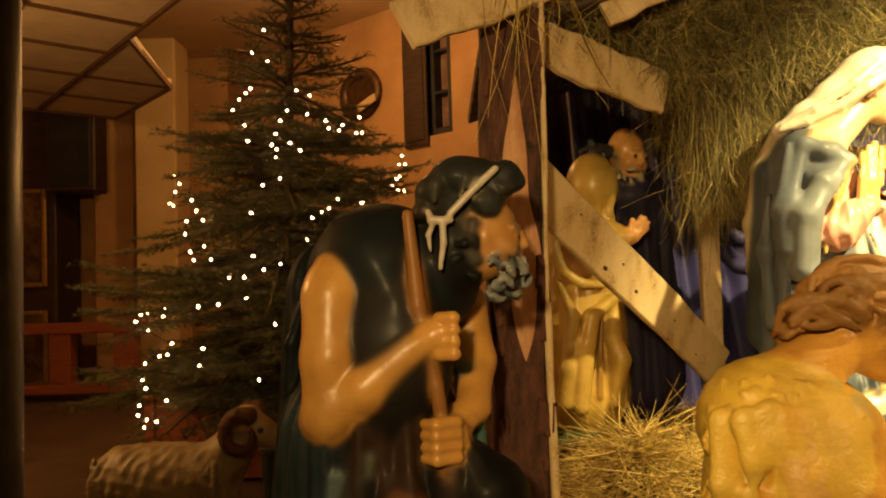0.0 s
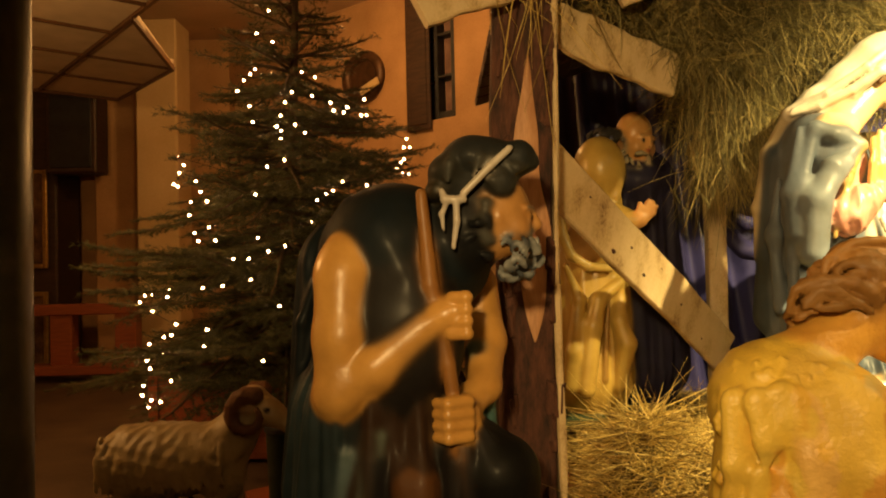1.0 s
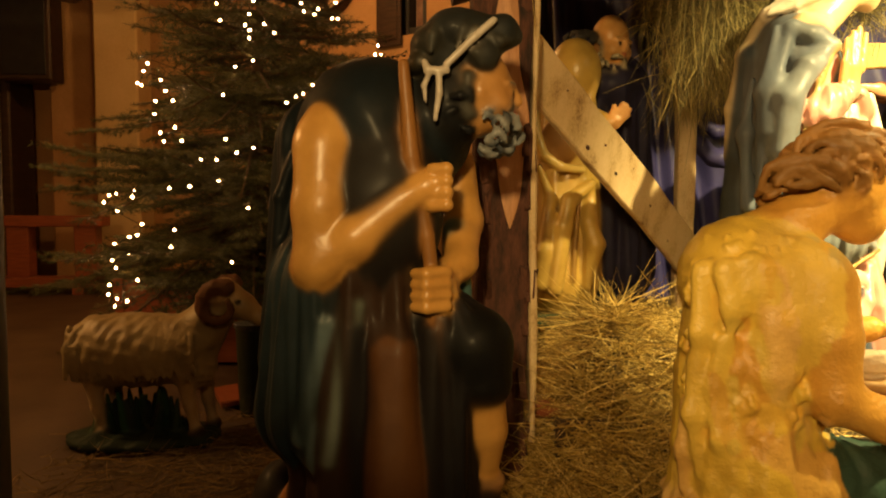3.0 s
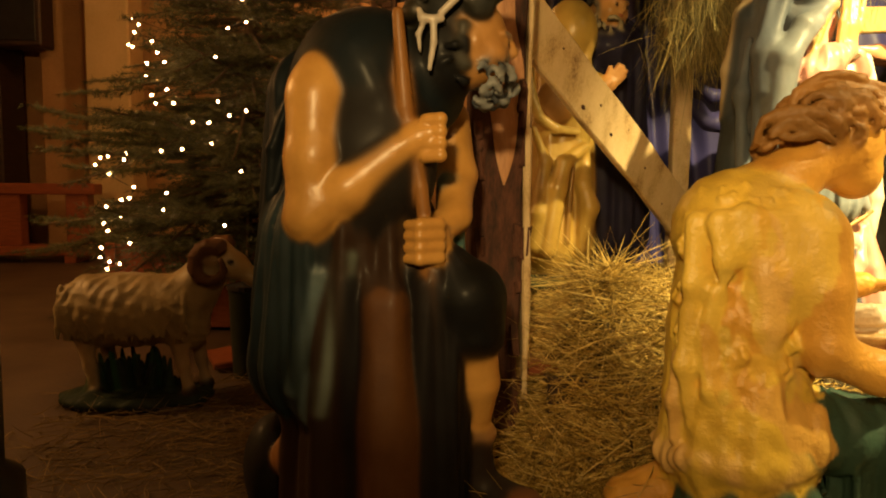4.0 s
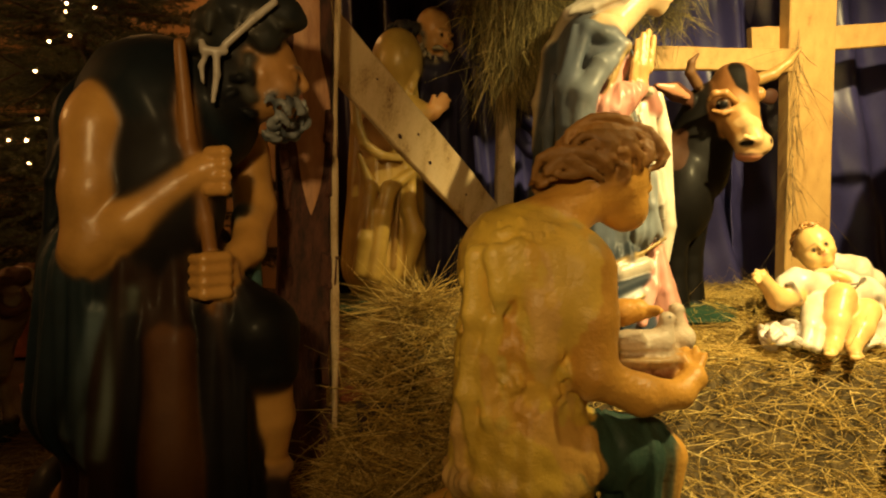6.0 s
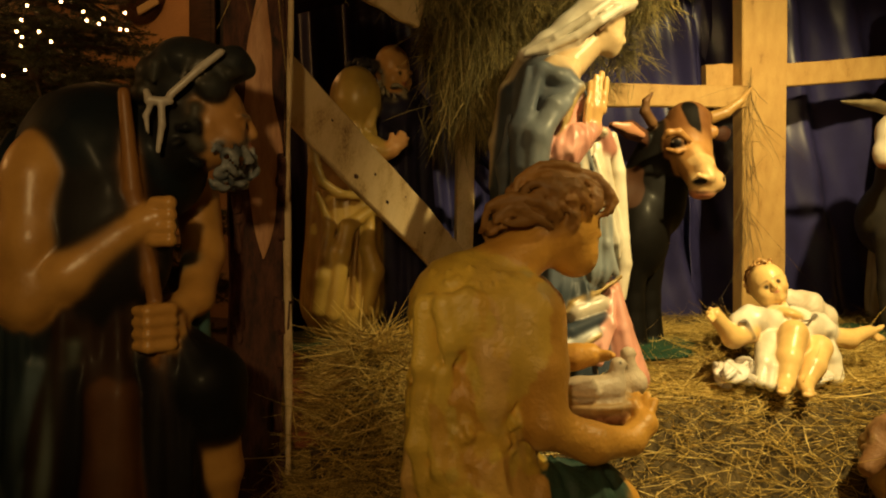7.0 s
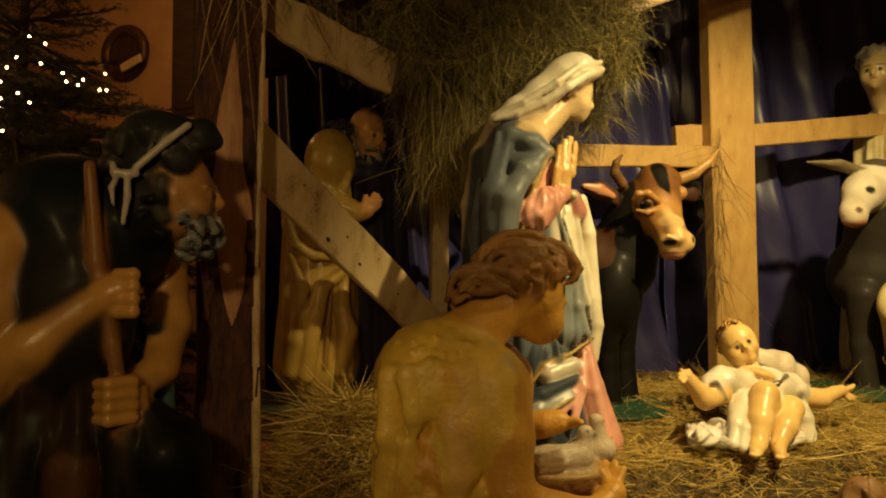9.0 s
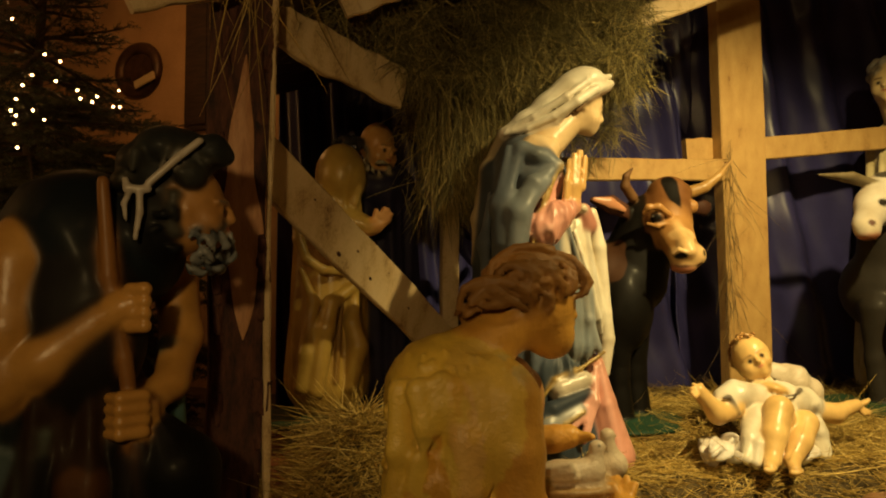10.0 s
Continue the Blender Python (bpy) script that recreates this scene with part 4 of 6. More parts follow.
s.ball((-0.047, 1.990, 1.397), (0.036, 0.06, 0.03), (0.026, 0.023, 0.015), (0, -30, 0), soft=0.012)
s.ball((0.094, 2.020, 1.484), (0.07, 0.09, 0.055), CAP, soft=0.012)
s.ball((0.028, 2.020, 1.410), (0.085, 0.085, 0.06), CAP)
s.chain([(0.124, 1.990, 1.462), (0.170, 1.980, 1.477), (0.203, 1.990, 1.468)], [0.06, 0.046, 0.022], (0.02, 0.024, 0.026), soft=0.014)
s.chain([(0.094, 1.960, 1.426), (0.119, 1.950, 1.414), (0.146, 1.960, 1.430)], [0.035, 0.04, 0.02], (0.03, 0.032, 0.03), soft=0.012)
for pts in (((0.002, 1.950, 1.497), (-0.013, 1.925, 1.459), (-0.019, 1.920, 1.413)), ((0.052, 1.960, 1.521), (0.067, 1.925, 1.473), (0.045, 1.920, 1.426)), ((0.091, 1.960, 1.507), (0.093, 1.930, 1.468), (0.077, 1.925, 1.447)), ((0.129, 1.930, 1.462), (0.159, 1.930, 1.446), (0.181, 1.940, 1.449)), ((0.111, 1.920, 1.389), (0.096, 1.920, 1.415), (0.081, 1.920, 1.420))):
    s.chain(pts, [0.006, 0.011, 0.006], (0.04, 0.04, 0.034), soft=0.012)
s.chain([(0.076, 1.950, 1.352), (0.067, 1.950, 1.311), (0.085, 1.955, 1.270)], [0.022, 0.026, 0.018], (0.06, 0.06, 0.05), soft=0.014, lumps=(0.005, 60, 2))
ROPE = (0.55, 0.5, 0.43)
s.chain([(0.14, 1.915, 1.495), (0.09, 1.905, 1.45), (0.02, 1.91, 1.382)], [0.01, 0.0105, 0.0105], ROPE, soft=0.004)
s.chain([(-0.035, 1.92, 1.39), (-0.028, 1.905, 1.368), (0.02, 1.905, 1.366)], [0.009, 0.011, 0.01], ROPE, soft=0.004)
s.chain([(-0.02, 1.905, 1.366), (-0.036, 1.915, 1.33), (-0.032, 1.92, 1.29)], [0.008, 0.008, 0.005], ROPE, soft=0.004)
s.chain([(0.0, 1.903, 1.366), (0.002, 1.905, 1.31), (-0.008, 1.91, 1.245)], [0.009, 0.0095, 0.007], ROPE, soft=0.004)
curls(s, (0.155, 2.0, 1.225), (0.07, 0.075, 0.066), (0.26, 0.28, 0.29), 80, 0.0115, 3, lambda d: d.x > -0.5, (0.05, 0.06, 0.075))
curls(s, (0.06, 2.0, 1.28), (0.045, 0.08, 0.08), (0.012, 0.013, 0.015), 9, 0.015, 4, lambda d: d.y < 0 and d.x < 0.5)
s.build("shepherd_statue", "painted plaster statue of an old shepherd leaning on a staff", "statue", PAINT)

# kneeling young shepherd in a fleece, holding a basket with two doves
s = Sculpt(0.0066, 0.025)
FLEECE, HAIR, CLOTH = (0.78, 0.53, 0.075), (0.3, 0.15, 0.04), (0.04, 0.085, 0.065)
YOUTH = (0.68, 0.36, 0.065)
s.ball((0.85, 1.84, 0.02), (0.4, 0.27, 0.05), (0.06, 0.08, 0.04), lumps=(0.008, 18, 2))
s.limb((0.8, 1.83, 0.26), (0.82, 1.83, 0.08), 0.15, 0.225, CLOTH, fold=(0.01, 9, 1))
s.limb((0.86, 1.79, 0.36), (1.1, 1.77, 0.34), 0.12, 0.09, CLOTH, fold=(0.006, 6, 2))
s.limb((1.1, 1.77, 0.34), (1.1, 1.78, 0.08), 0.09, 0.085, CLOTH, fold=(0.01, 8, 0))
s.chain([(1.17, 1.76, 0.33), (1.14, 1.77, 0.05)], [0.06, 0.045], YOUTH)
s.chain([(0.68, 1.9, 0.16), (0.54, 1.94, 0.11)], [0.085, 0.065], YOUTH)
LUMP = (0.003, 46, 9)
s.ball((0.785, 1.84, 0.6), (0.185, 0.155, 0.34), FLEECE, (0, 4, 0), lumps=LUMP)
s.ball((0.785, 1.85, 0.85), (0.178, 0.16, 0.155), FLEECE, lumps=LUMP, soft=0.05)
s.limb((0.78, 1.84, 0.42), (0.79, 1.84, 0.31), 0.18, 0.195, FLEECE, lumps=LUMP, fold=(0.006, 8, 1))
s.ball((0.97, 1.93, 0.8), (0.1, 0.09, 0.14), (0.5, 0.26, 0.08))
s.ball((1.02, 1.94, 0.76), (0.05, 0.06, 0.13), (0.5, 0.26, 0.08), (0, 15, 0))
# hanging locks and patches of the fleece
rnd = random.Random(5)
for k in range(120):
    a = radians(rnd.uniform(185, 350))
    z = rnd.uniform(0.33, 0.95)
    w = max(0.185 * math.sqrt(max(0, 1 - ((z - 0.6) / 0.34) ** 2)), 0.178 * math.sqrt(max(0, 1 - ((z - 0.85) / 0.155) ** 2)), 0.18 if z < 0.45 else 0) - 0.003
    px, py = 0.785 + w * math.cos(a), 1.845 + 0.86 * w * math.sin(a)
    tone = rnd.uniform(0.85, 1.15)
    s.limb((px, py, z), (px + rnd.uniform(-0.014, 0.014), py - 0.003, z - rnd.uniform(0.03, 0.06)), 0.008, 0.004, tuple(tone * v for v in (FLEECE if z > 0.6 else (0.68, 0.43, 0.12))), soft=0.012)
for k in range(26):
    a = radians(150 + 10 * k)
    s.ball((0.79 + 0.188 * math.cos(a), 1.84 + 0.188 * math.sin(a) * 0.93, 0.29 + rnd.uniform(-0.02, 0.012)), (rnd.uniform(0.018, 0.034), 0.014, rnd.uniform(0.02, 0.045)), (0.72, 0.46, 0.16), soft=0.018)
# deeper orange and olive paint in the recesses between the locks
for pts, rad, c in ((((0.711, 1.690, 0.753), (0.706, 1.690, 0.648), (0.749, 1.690, 0.478)), (0.018, 0.034, 0.04), (0.66, 0.36, 0.055)), (((0.642, 1.700, 0.625), (0.670, 1.700, 0.518), (0.706, 1.700, 0.453)), (0.016, 0.024, 0.024), (0.7, 0.42, 0.07)), (((0.804, 1.700, 0.453), (0.879, 1.710, 0.395), (0.923, 1.720, 0.335)), (0.05, 0.06, 0.04), (0.74, 0.44, 0.1))):
    s.chain(pts, rad, c, paint=True, flat=(0, 1, 0, 0.4), lumps=(0.008, 40, 3))
s.ball((0.845, 1.700, 0.893), (0.022, 0.07, 0.035), (0.46, 0.37, 0.1), paint=True, lumps=(0.01, 40, 3))
# long tongues of wool over the back and the shoulder
TOP, LOW = (0.78, 0.54, 0.09), (0.76, 0.48, 0.14)
for pts, rad, c in (
        (((0.633, 1.750, 0.872), (0.626, 1.740, 0.724), (0.614, 1.740, 0.617)), (0.034, 0.032, 0.008), TOP),
        (((0.671, 1.714, 0.875), (0.683, 1.704, 0.793), (0.679, 1.704, 0.725)), (0.034, 0.03, 0.008), TOP),
        (((0.719, 1.704, 0.896), (0.728, 1.699, 0.835), (0.720, 1.699, 0.793)), (0.03, 0.026, 0.008), TOP),
        (((0.760, 1.698, 0.877), (0.789, 1.688, 0.754), (0.786, 1.686, 0.628), (0.776, 1.699, 0.510)), (0.034, 0.04, 0.034, 0.01), LOW),
        (((0.813, 1.698, 0.877), (0.833, 1.680, 0.755), (0.832, 1.680, 0.630)), (0.04, 0.042, 0.01), LOW),
        (((0.872, 1.708, 0.877), (0.879, 1.693, 0.806), (0.865, 1.688, 0.744)), (0.036, 0.034, 0.01), TOP),
        (((0.752, 1.704, 0.709), (0.762, 1.699, 0.625), (0.756, 1.702, 0.539)), (0.02, 0.024, 0.008), (0.68, 0.42, 0.13)),
        (((0.665, 1.714, 0.707), (0.655, 1.727, 0.598), (0.664, 1.711, 0.472), (0.698, 1.709, 0.385)), (0.02, 0.026, 0.024, 0.008), TOP),
        (((0.620, 1.750, 0.658), (0.611, 1.745, 0.528), (0.628, 1.745, 0.384)), (0.026, 0.028, 0.01), TOP),
        (((0.705, 1.709, 0.537), (0.709, 1.704, 0.430), (0.728, 1.704, 0.343)), (0.014, 0.022, 0.01), (0.72, 0.47, 0.13)),
        (((0.613, 1.780, 0.542), (0.603, 1.775, 0.431), (0.601, 1.775, 0.340)), (0.024, 0.026, 0.012), LOW)):
    s.chain(pts, rad, c, soft=0.022, flat=(0, 1, 0, 1.6), lumps=(0.0025, 55, 4))
for x0 in (0.66, 0.7, 0.745, 0.79, 0.835, 0.88, 0.92):
    y = 1.845 - 0.158 * math.sqrt(max(0.05, 1 - ((x0 - 0.785) / 0.19) ** 2))
    s.limb((x0, y + 0.01, 0.36), (x0 + 0.006, y - 0.012, 0.285), 0.026, 0.018, (0.74, 0.47, 0.16), soft=0.012, flat=(0, 1, 0, 1.5))
# small rough locks and worn, mottled paint
for k in range(150):
    a = radians(rnd.uniform(190, 345))
    z = rnd.uniform(0.5, 0.97)
    w = max(0.185 * math.sqrt(max(0, 1 - ((z - 0.6) / 0.34) ** 2)), 0.178 * math.sqrt(max(0, 1 - ((z - 0.85) / 0.155) ** 2))) + 0.004
    px, py = 0.785 + w * math.cos(a), 1.845 + 0.86 * w * math.sin(a)
    bend, tone = rnd.uniform(-0.014, 0.014), rnd.uniform(0.85, 1.15)
    s.chain([(px, py, z), (px + bend, py - 0.004, z - 0.02), (px + 0.3 * bend, py - 0.002, z - 0.04)], [0.007, 0.0085, 0.003], tuple(tone * v for v in FLEECE), soft=0.006)
for k in range(36):
    a, z = radians(rnd.uniform(190, 345)), rnd.uniform(0.3, 0.95)
    c = rnd.choice(((0.76, 0.47, 0.07), (0.8, 0.56, 0.1), (0.7, 0.5, 0.09)))
    s.ball((0.785 + 0.185 * math.cos(a), 1.845 + 0.16 * math.sin(a), z), (rnd.uniform(0.012, 0.028), 0.035, rnd.uniform(0.02, 0.05)), c, paint=True, lumps=(0.009, 60, k))
# fleece drawn over the near shoulder
s.chain([(0.804, 1.700, 0.949), (0.862, 1.690, 0.878), (0.865, 1.680, 0.755), (0.839, 1.670, 0.663)], [0.06, 0.062, 0.05, 0.02], (0.76, 0.51, 0.09), paint=True, flat=(0, 1, 0, 0.45), lumps=(0.008, 50, 6))
# arms
s.chain([(0.905, 1.735, 0.83), (0.915, 1.7, 0.72), (0.925, 1.68, 0.585)], [0.085, 0.068, 0.056], YOUTH)
s.ball((0.885, 1.745, 0.82), (0.092, 0.09, 0.13), (0.62, 0.46, 0.14), lumps=LUMP, soft=0.04)
s.chain([(0.93, 1.7, 0.72), (0.92, 1.67, 0.6), (0.9, 1.67, 0.53)], [0.028, 0.03, 0.012], (0.66, 0.42, 0.17), soft=0.02)
s.chain([(0.925, 1.68, 0.575), (1.05, 1.675, 0.525), (1.17, 1.7, 0.515)], [0.054, 0.05, 0.036], YOUTH)
s.hand((1.17, 1.7, 0.515), (1.225, 1.725, 0.55), [(1.265, 1.745, 0.605), (1.255, 1.77, 0.615), (1.24, 1.795, 0.61), (1.21, 1.76, 0.6)], 0.036, YOUTH)
s.chain([(0.98, 2.0, 0.78), (1.0, 2.01, 0.67), (1.12, 1.95, 0.69)], [0.06, 0.05, 0.038], YOUTH)
s.hand((1.1, 1.95, 0.69), (1.16, 1.93, 0.7), [(1.22, 1.905, 0.7), (1.215, 1.925, 0.69), (1.205, 1.945, 0.68), (1.2, 1.89, 0.71)], 0.034, YOUTH)
# neck and bowed head
s.chain([(0.85, 1.85, 0.95), (0.97, 1.86, 1.03)], [0.085, 0.068], YOUTH)
s.ball((1.035, 1.86, 1.07), (0.105, 0.083, 0.115), YOUTH, (0, 25, 0))
s.ball((1.075, 1.86, 0.98), (0.06, 0.055, 0.05), YOUTH)
rnd = random.Random(4)
face(s, (1.045, 1.865, 1.055), (1, 0.2, -0.45), (0.45, 0, 1), 0.108, YOUTH, (0.2, 0.09, 0.03))
s.ball((1.024, 1.870, 1.164), (0.112, 0.08, 0.072), HAIR, (0, 20, 0))
s.ball((0.912, 1.870, 1.109), (0.085, 0.07, 0.04), HAIR)
# rolled waves of hair
for pts, r in (
        (((0.815, 1.840, 1.079), (0.827, 1.810, 1.114), (0.865, 1.790, 1.128), (0.918, 1.780, 1.124), (0.970, 1.780, 1.108), (0.988, 1.785, 1.084)), 0.021),
        (((0.833, 1.800, 1.088), (0.874, 1.785, 1.097), (0.928, 1.780, 1.094), (0.972, 1.782, 1.084)), 0.018),
        (((0.895, 1.830, 1.148), (0.909, 1.820, 1.183), (0.956, 1.820, 1.212), (1.013, 1.830, 1.225), (1.068, 1.830, 1.218)), 0.02),
        (((0.897, 1.800, 1.155), (0.928, 1.785, 1.175), (0.971, 1.775, 1.172), (0.986, 1.775, 1.148), (0.958, 1.775, 1.138)), 0.017),
        (((0.981, 1.790, 1.200), (0.994, 1.775, 1.176), (1.033, 1.775, 1.177), (1.065, 1.780, 1.150)), 0.016),
        (((0.988, 1.770, 1.152), (1.021, 1.770, 1.159), (1.057, 1.772, 1.141), (1.071, 1.780, 1.115)), 0.016),
        (((1.058, 1.820, 1.211), (1.106, 1.815, 1.196), (1.139, 1.810, 1.163), (1.152, 1.810, 1.131), (1.123, 1.800, 1.109)), 0.018),
        (((1.074, 1.790, 1.179), (1.100, 1.785, 1.156), (1.093, 1.782, 1.129), (1.071, 1.780, 1.116)), 0.015),
        (((0.999, 1.770, 1.126), (1.029, 1.772, 1.113), (1.029, 1.780, 1.082), (1.022, 1.785, 1.065)), 0.014),
        (((0.808, 1.860, 1.057), (0.821, 1.830, 1.067), (0.847, 1.810, 1.073)), 0.014),
        (((0.943, 1.800, 1.188), (0.964, 1.795, 1.201), (0.998, 1.795, 1.202)), 0.014),
        (((0.948, 1.775, 1.138), (0.970, 1.770, 1.125), (0.994, 1.770, 1.130)), 0.014)):
    # each wave is three strands that swing round one another
    fine = []
    for (ax, ay, az), (bx, by, bz) in zip(pts, pts[1:]):
        fine += [(ax + (bx - ax) * g, ay + (by - ay) * g, az + (bz - az) * g) for g in (0, 0.5)]
    fine.append(pts[-1])
    for j in range(3):
        tone = rnd.uniform(0.7, 1.35)
        path = [(x + 0.75 * r * math.sin(2.1 * j + 0.5 * k), y + 0.5 * r * math.cos(2.1 * j + 0.8 * k), z + 0.9 * r * math.cos(2.1 * j + 0.5 * k)) for k, (x, y, z) in enumerate(fine)]
        s.chain(path, [0.62 * r * (0.6 + 0.5 * math.sin(math.pi * k / (len(fine) - 1))) for k in range(len(fine))], tuple(tone * v for v in HAIR), soft=0.004)
curls(s, (1.0, 1.9, 1.1), (0.12, 0.09, 0.09), HAIR, 40, 0.02, 9, lambda d: d.z > 0.1 and d.y > 0)
curls(s, (0.93, 1.88, 1.04), (0.09, 0.09, 0.06), HAIR, 14, 0.02, 9, lambda d: d.x < 0 and d.y > 0)
# basket and doves
DOVE = (0.66, 0.56, 0.42)
s.ball((1.129, 1.840, 0.566), (0.125, 0.1, 0.055), (0.16, 0.06, 0.024), lumps=(0.003, 70, 1))
s.ball((1.128, 1.840, 0.592), (0.12, 0.095, 0.022), (0.42, 0.3, 0.14), lumps=(0.004, 60, 2))
cx, cy, cz = (1.128, 1.840, 0.592)
for k in range(20):
    a, b = 0.3142 * k, 0.3142 * (k + 1)
    s.limb((cx + 0.128 * math.cos(a), cy + 0.1 * math.sin(a), cz), (cx + 0.128 * math.cos(b), cy + 0.1 * math.sin(b), cz), 0.008, 0.008, (0.4, 0.26, 0.11), soft=0.004)
s.chain([(0.993, 1.800, 0.651), (1.065, 1.790, 0.640), (1.156, 1.790, 0.633)], [0.012, 0.03, 0.038], DOVE, soft=0.012)
s.chain([(1.166, 1.790, 0.642), (1.174, 1.790, 0.684)], [0.034, 0.02], DOVE, soft=0.012)
s.ball((1.177, 1.790, 0.699), (0.023, 0.02, 0.02), DOVE, soft=0.006)
s.limb((1.191, 1.785, 0.701), (1.207, 1.785, 0.695), 0.006, 0.003, (0.4, 0.25, 0.1), soft=0.003)
s.ball((1.175, 1.775, 0.707), (0.004, 0.02, 0.004), (0.03, 0.02, 0.01), paint=True)
for a, b in (((0.982, 1.770, 0.654), (1.078, 1.757, 0.665)), ((1.007, 1.770, 0.641), (1.087, 1.755, 0.649)), ((1.036, 1.770, 0.628), (1.099, 1.757, 0.633))):
    s.limb(a, b, 0.007, 0.014, (0.72, 0.62, 0.47), soft=0.004)
s.chain([(1.199, 1.870, 0.630), (1.268, 1.870, 0.628)], [0.03, 0.04], DOVE, soft=0.012)
s.chain([(1.257, 1.870, 0.638), (1.249, 1.870, 0.693)], [0.034, 0.02], DOVE, soft=0.012)
s.ball((1.249, 1.870, 0.711), (0.023, 0.02, 0.02), DOVE, soft=0.006)
s.limb((1.262, 1.865, 0.712), (1.278, 1.865, 0.706), 0.006, 0.003, (0.4, 0.25, 0.1), soft=0.003)
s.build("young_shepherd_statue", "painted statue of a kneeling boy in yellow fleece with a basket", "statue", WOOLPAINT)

# woman in a veil and blue mantle, hands folded
s = Sculpt(0.0064, 0.02)
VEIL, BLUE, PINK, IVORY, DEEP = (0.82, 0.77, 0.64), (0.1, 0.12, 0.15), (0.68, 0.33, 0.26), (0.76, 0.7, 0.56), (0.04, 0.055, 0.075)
FAIR, MIST, GILD = (0.76, 0.57, 0.32), (0.23, 0.265, 0.29), (0.42, 0.29, 0.09)
s.ball((1.47, 2.74, 0.44), (0.34, 0.25, 0.05), (0.015, 0.045, 0.025))
s.limb((1.379, 2.760, 1.488), (1.367, 2.780, 1.087), 0.165, 0.19, BLUE)
s.limb((1.367, 2.780, 1.087), (1.42, 2.78, 0.52), 0.19, 0.225, BLUE, fold=(0.008, 9, 1.5))
s.ball((1.330, 2.730, 1.589), (0.115, 0.14, 0.135), BLUE, soft=0.05)
# back of the mantle: its shade is put into a darker blue
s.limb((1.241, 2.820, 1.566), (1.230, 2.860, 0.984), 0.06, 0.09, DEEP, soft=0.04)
for pts in (((1.216, 2.620, 1.646), (1.166, 2.600, 1.418), (1.174, 2.600, 1.022)), ((1.262, 2.600, 1.645), (1.202, 2.580, 1.441), (1.181, 2.570, 1.277)), ((1.168, 2.680, 1.473), (1.144, 2.680, 1.281), (1.157, 2.680, 1.018))):
    s.chain(pts, [0.01, 0.02, 0.02], BLUE, soft=0.05)
s.ball((1.356, 2.630, 1.540), (0.075, 0.06, 0.08), BLUE, soft=0.04)
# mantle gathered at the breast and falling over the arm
# ridges of the big fold carry their highlight as paler blue
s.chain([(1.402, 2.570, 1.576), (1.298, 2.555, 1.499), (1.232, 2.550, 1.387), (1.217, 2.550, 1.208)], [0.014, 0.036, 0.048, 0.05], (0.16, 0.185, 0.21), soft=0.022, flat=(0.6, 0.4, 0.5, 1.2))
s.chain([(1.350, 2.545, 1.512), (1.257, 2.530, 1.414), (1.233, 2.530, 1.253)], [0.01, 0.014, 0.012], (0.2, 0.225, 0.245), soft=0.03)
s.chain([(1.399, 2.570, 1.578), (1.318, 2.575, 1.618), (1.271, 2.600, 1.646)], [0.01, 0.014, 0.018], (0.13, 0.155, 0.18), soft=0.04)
s.chain([(1.404, 2.580, 1.582), (1.362, 2.590, 1.625), (1.336, 2.620, 1.670)], [0.009, 0.013, 0.018], BLUE, soft=0.04)
s.chain([(1.405, 2.560, 1.573), (1.361, 2.550, 1.487), (1.314, 2.540, 1.394), (1.283, 2.530, 1.265)], [0.007, 0.008, 0.008, 0.008], GILD, soft=0.006)
s.limb((1.354, 2.600, 1.447), (1.407, 2.620, 1.535), 0.05, 0.03, PINK)
s.chain([(1.344, 2.560, 1.340), (1.390, 2.550, 1.383), (1.454, 2.560, 1.423)], [0.072, 0.058, 0.034], PINK, soft=0.012, fold=(0.004, 7, 1))
s.chain([(1.288, 2.530, 1.312), (1.337, 2.500, 1.334), (1.406, 2.515, 1.377)], [0.012, 0.014, 0.01], (0.74, 0.42, 0.34), soft=0.012)
s.limb((1.553, 2.640, 1.359), (1.528, 2.620, 1.412), 0.04, 0.032, (0.45, 0.2, 0.15), soft=0.012)
s.ball((1.511, 2.600, 1.420), (0.022, 0.03, 0.018), IVORY, soft=0.006)
# robe and the ivory edge of the mantle
s.limb((1.479, 2.680, 1.335), (1.532, 2.680, 1.016), 0.085, 0.11, IVORY, fold=(0.006, 9, 2))
s.chain([(1.582, 2.650, 1.410), (1.604, 2.640, 1.274), (1.628, 2.640, 1.017), (1.639, 2.640, 0.912), (1.625, 2.640, 0.782)], [0.02, 0.03, 0.03, 0.032, 0.026], IVORY, soft=0.008)
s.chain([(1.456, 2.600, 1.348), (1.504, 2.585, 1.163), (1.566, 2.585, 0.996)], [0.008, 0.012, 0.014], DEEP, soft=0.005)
s.chain([(1.544, 2.620, 1.333), (1.560, 2.600, 1.164), (1.579, 2.590, 1.008)], [0.012, 0.016, 0.016], (0.6, 0.56, 0.46), soft=0.006)
s.chain([(1.478, 2.590, 1.330), (1.522, 2.575, 1.187), (1.577, 2.575, 0.997), (1.596, 2.600, 0.941)], [0.007, 0.008, 0.009, 0.008], (0.8, 0.76, 0.64), soft=0.004)
# drape across the front with its gilt hem
s.limb((1.496, 2.660, 1.090), (1.487, 2.640, 0.902), 0.1, 0.095, MIST, fold=(0.006, 9, 0.5))
s.chain([(1.525, 2.580, 1.021), (1.528, 2.570, 0.992), (1.570, 2.575, 0.882)], [0.014, 0.02, 0.016], (0.3, 0.33, 0.35), soft=0.014)
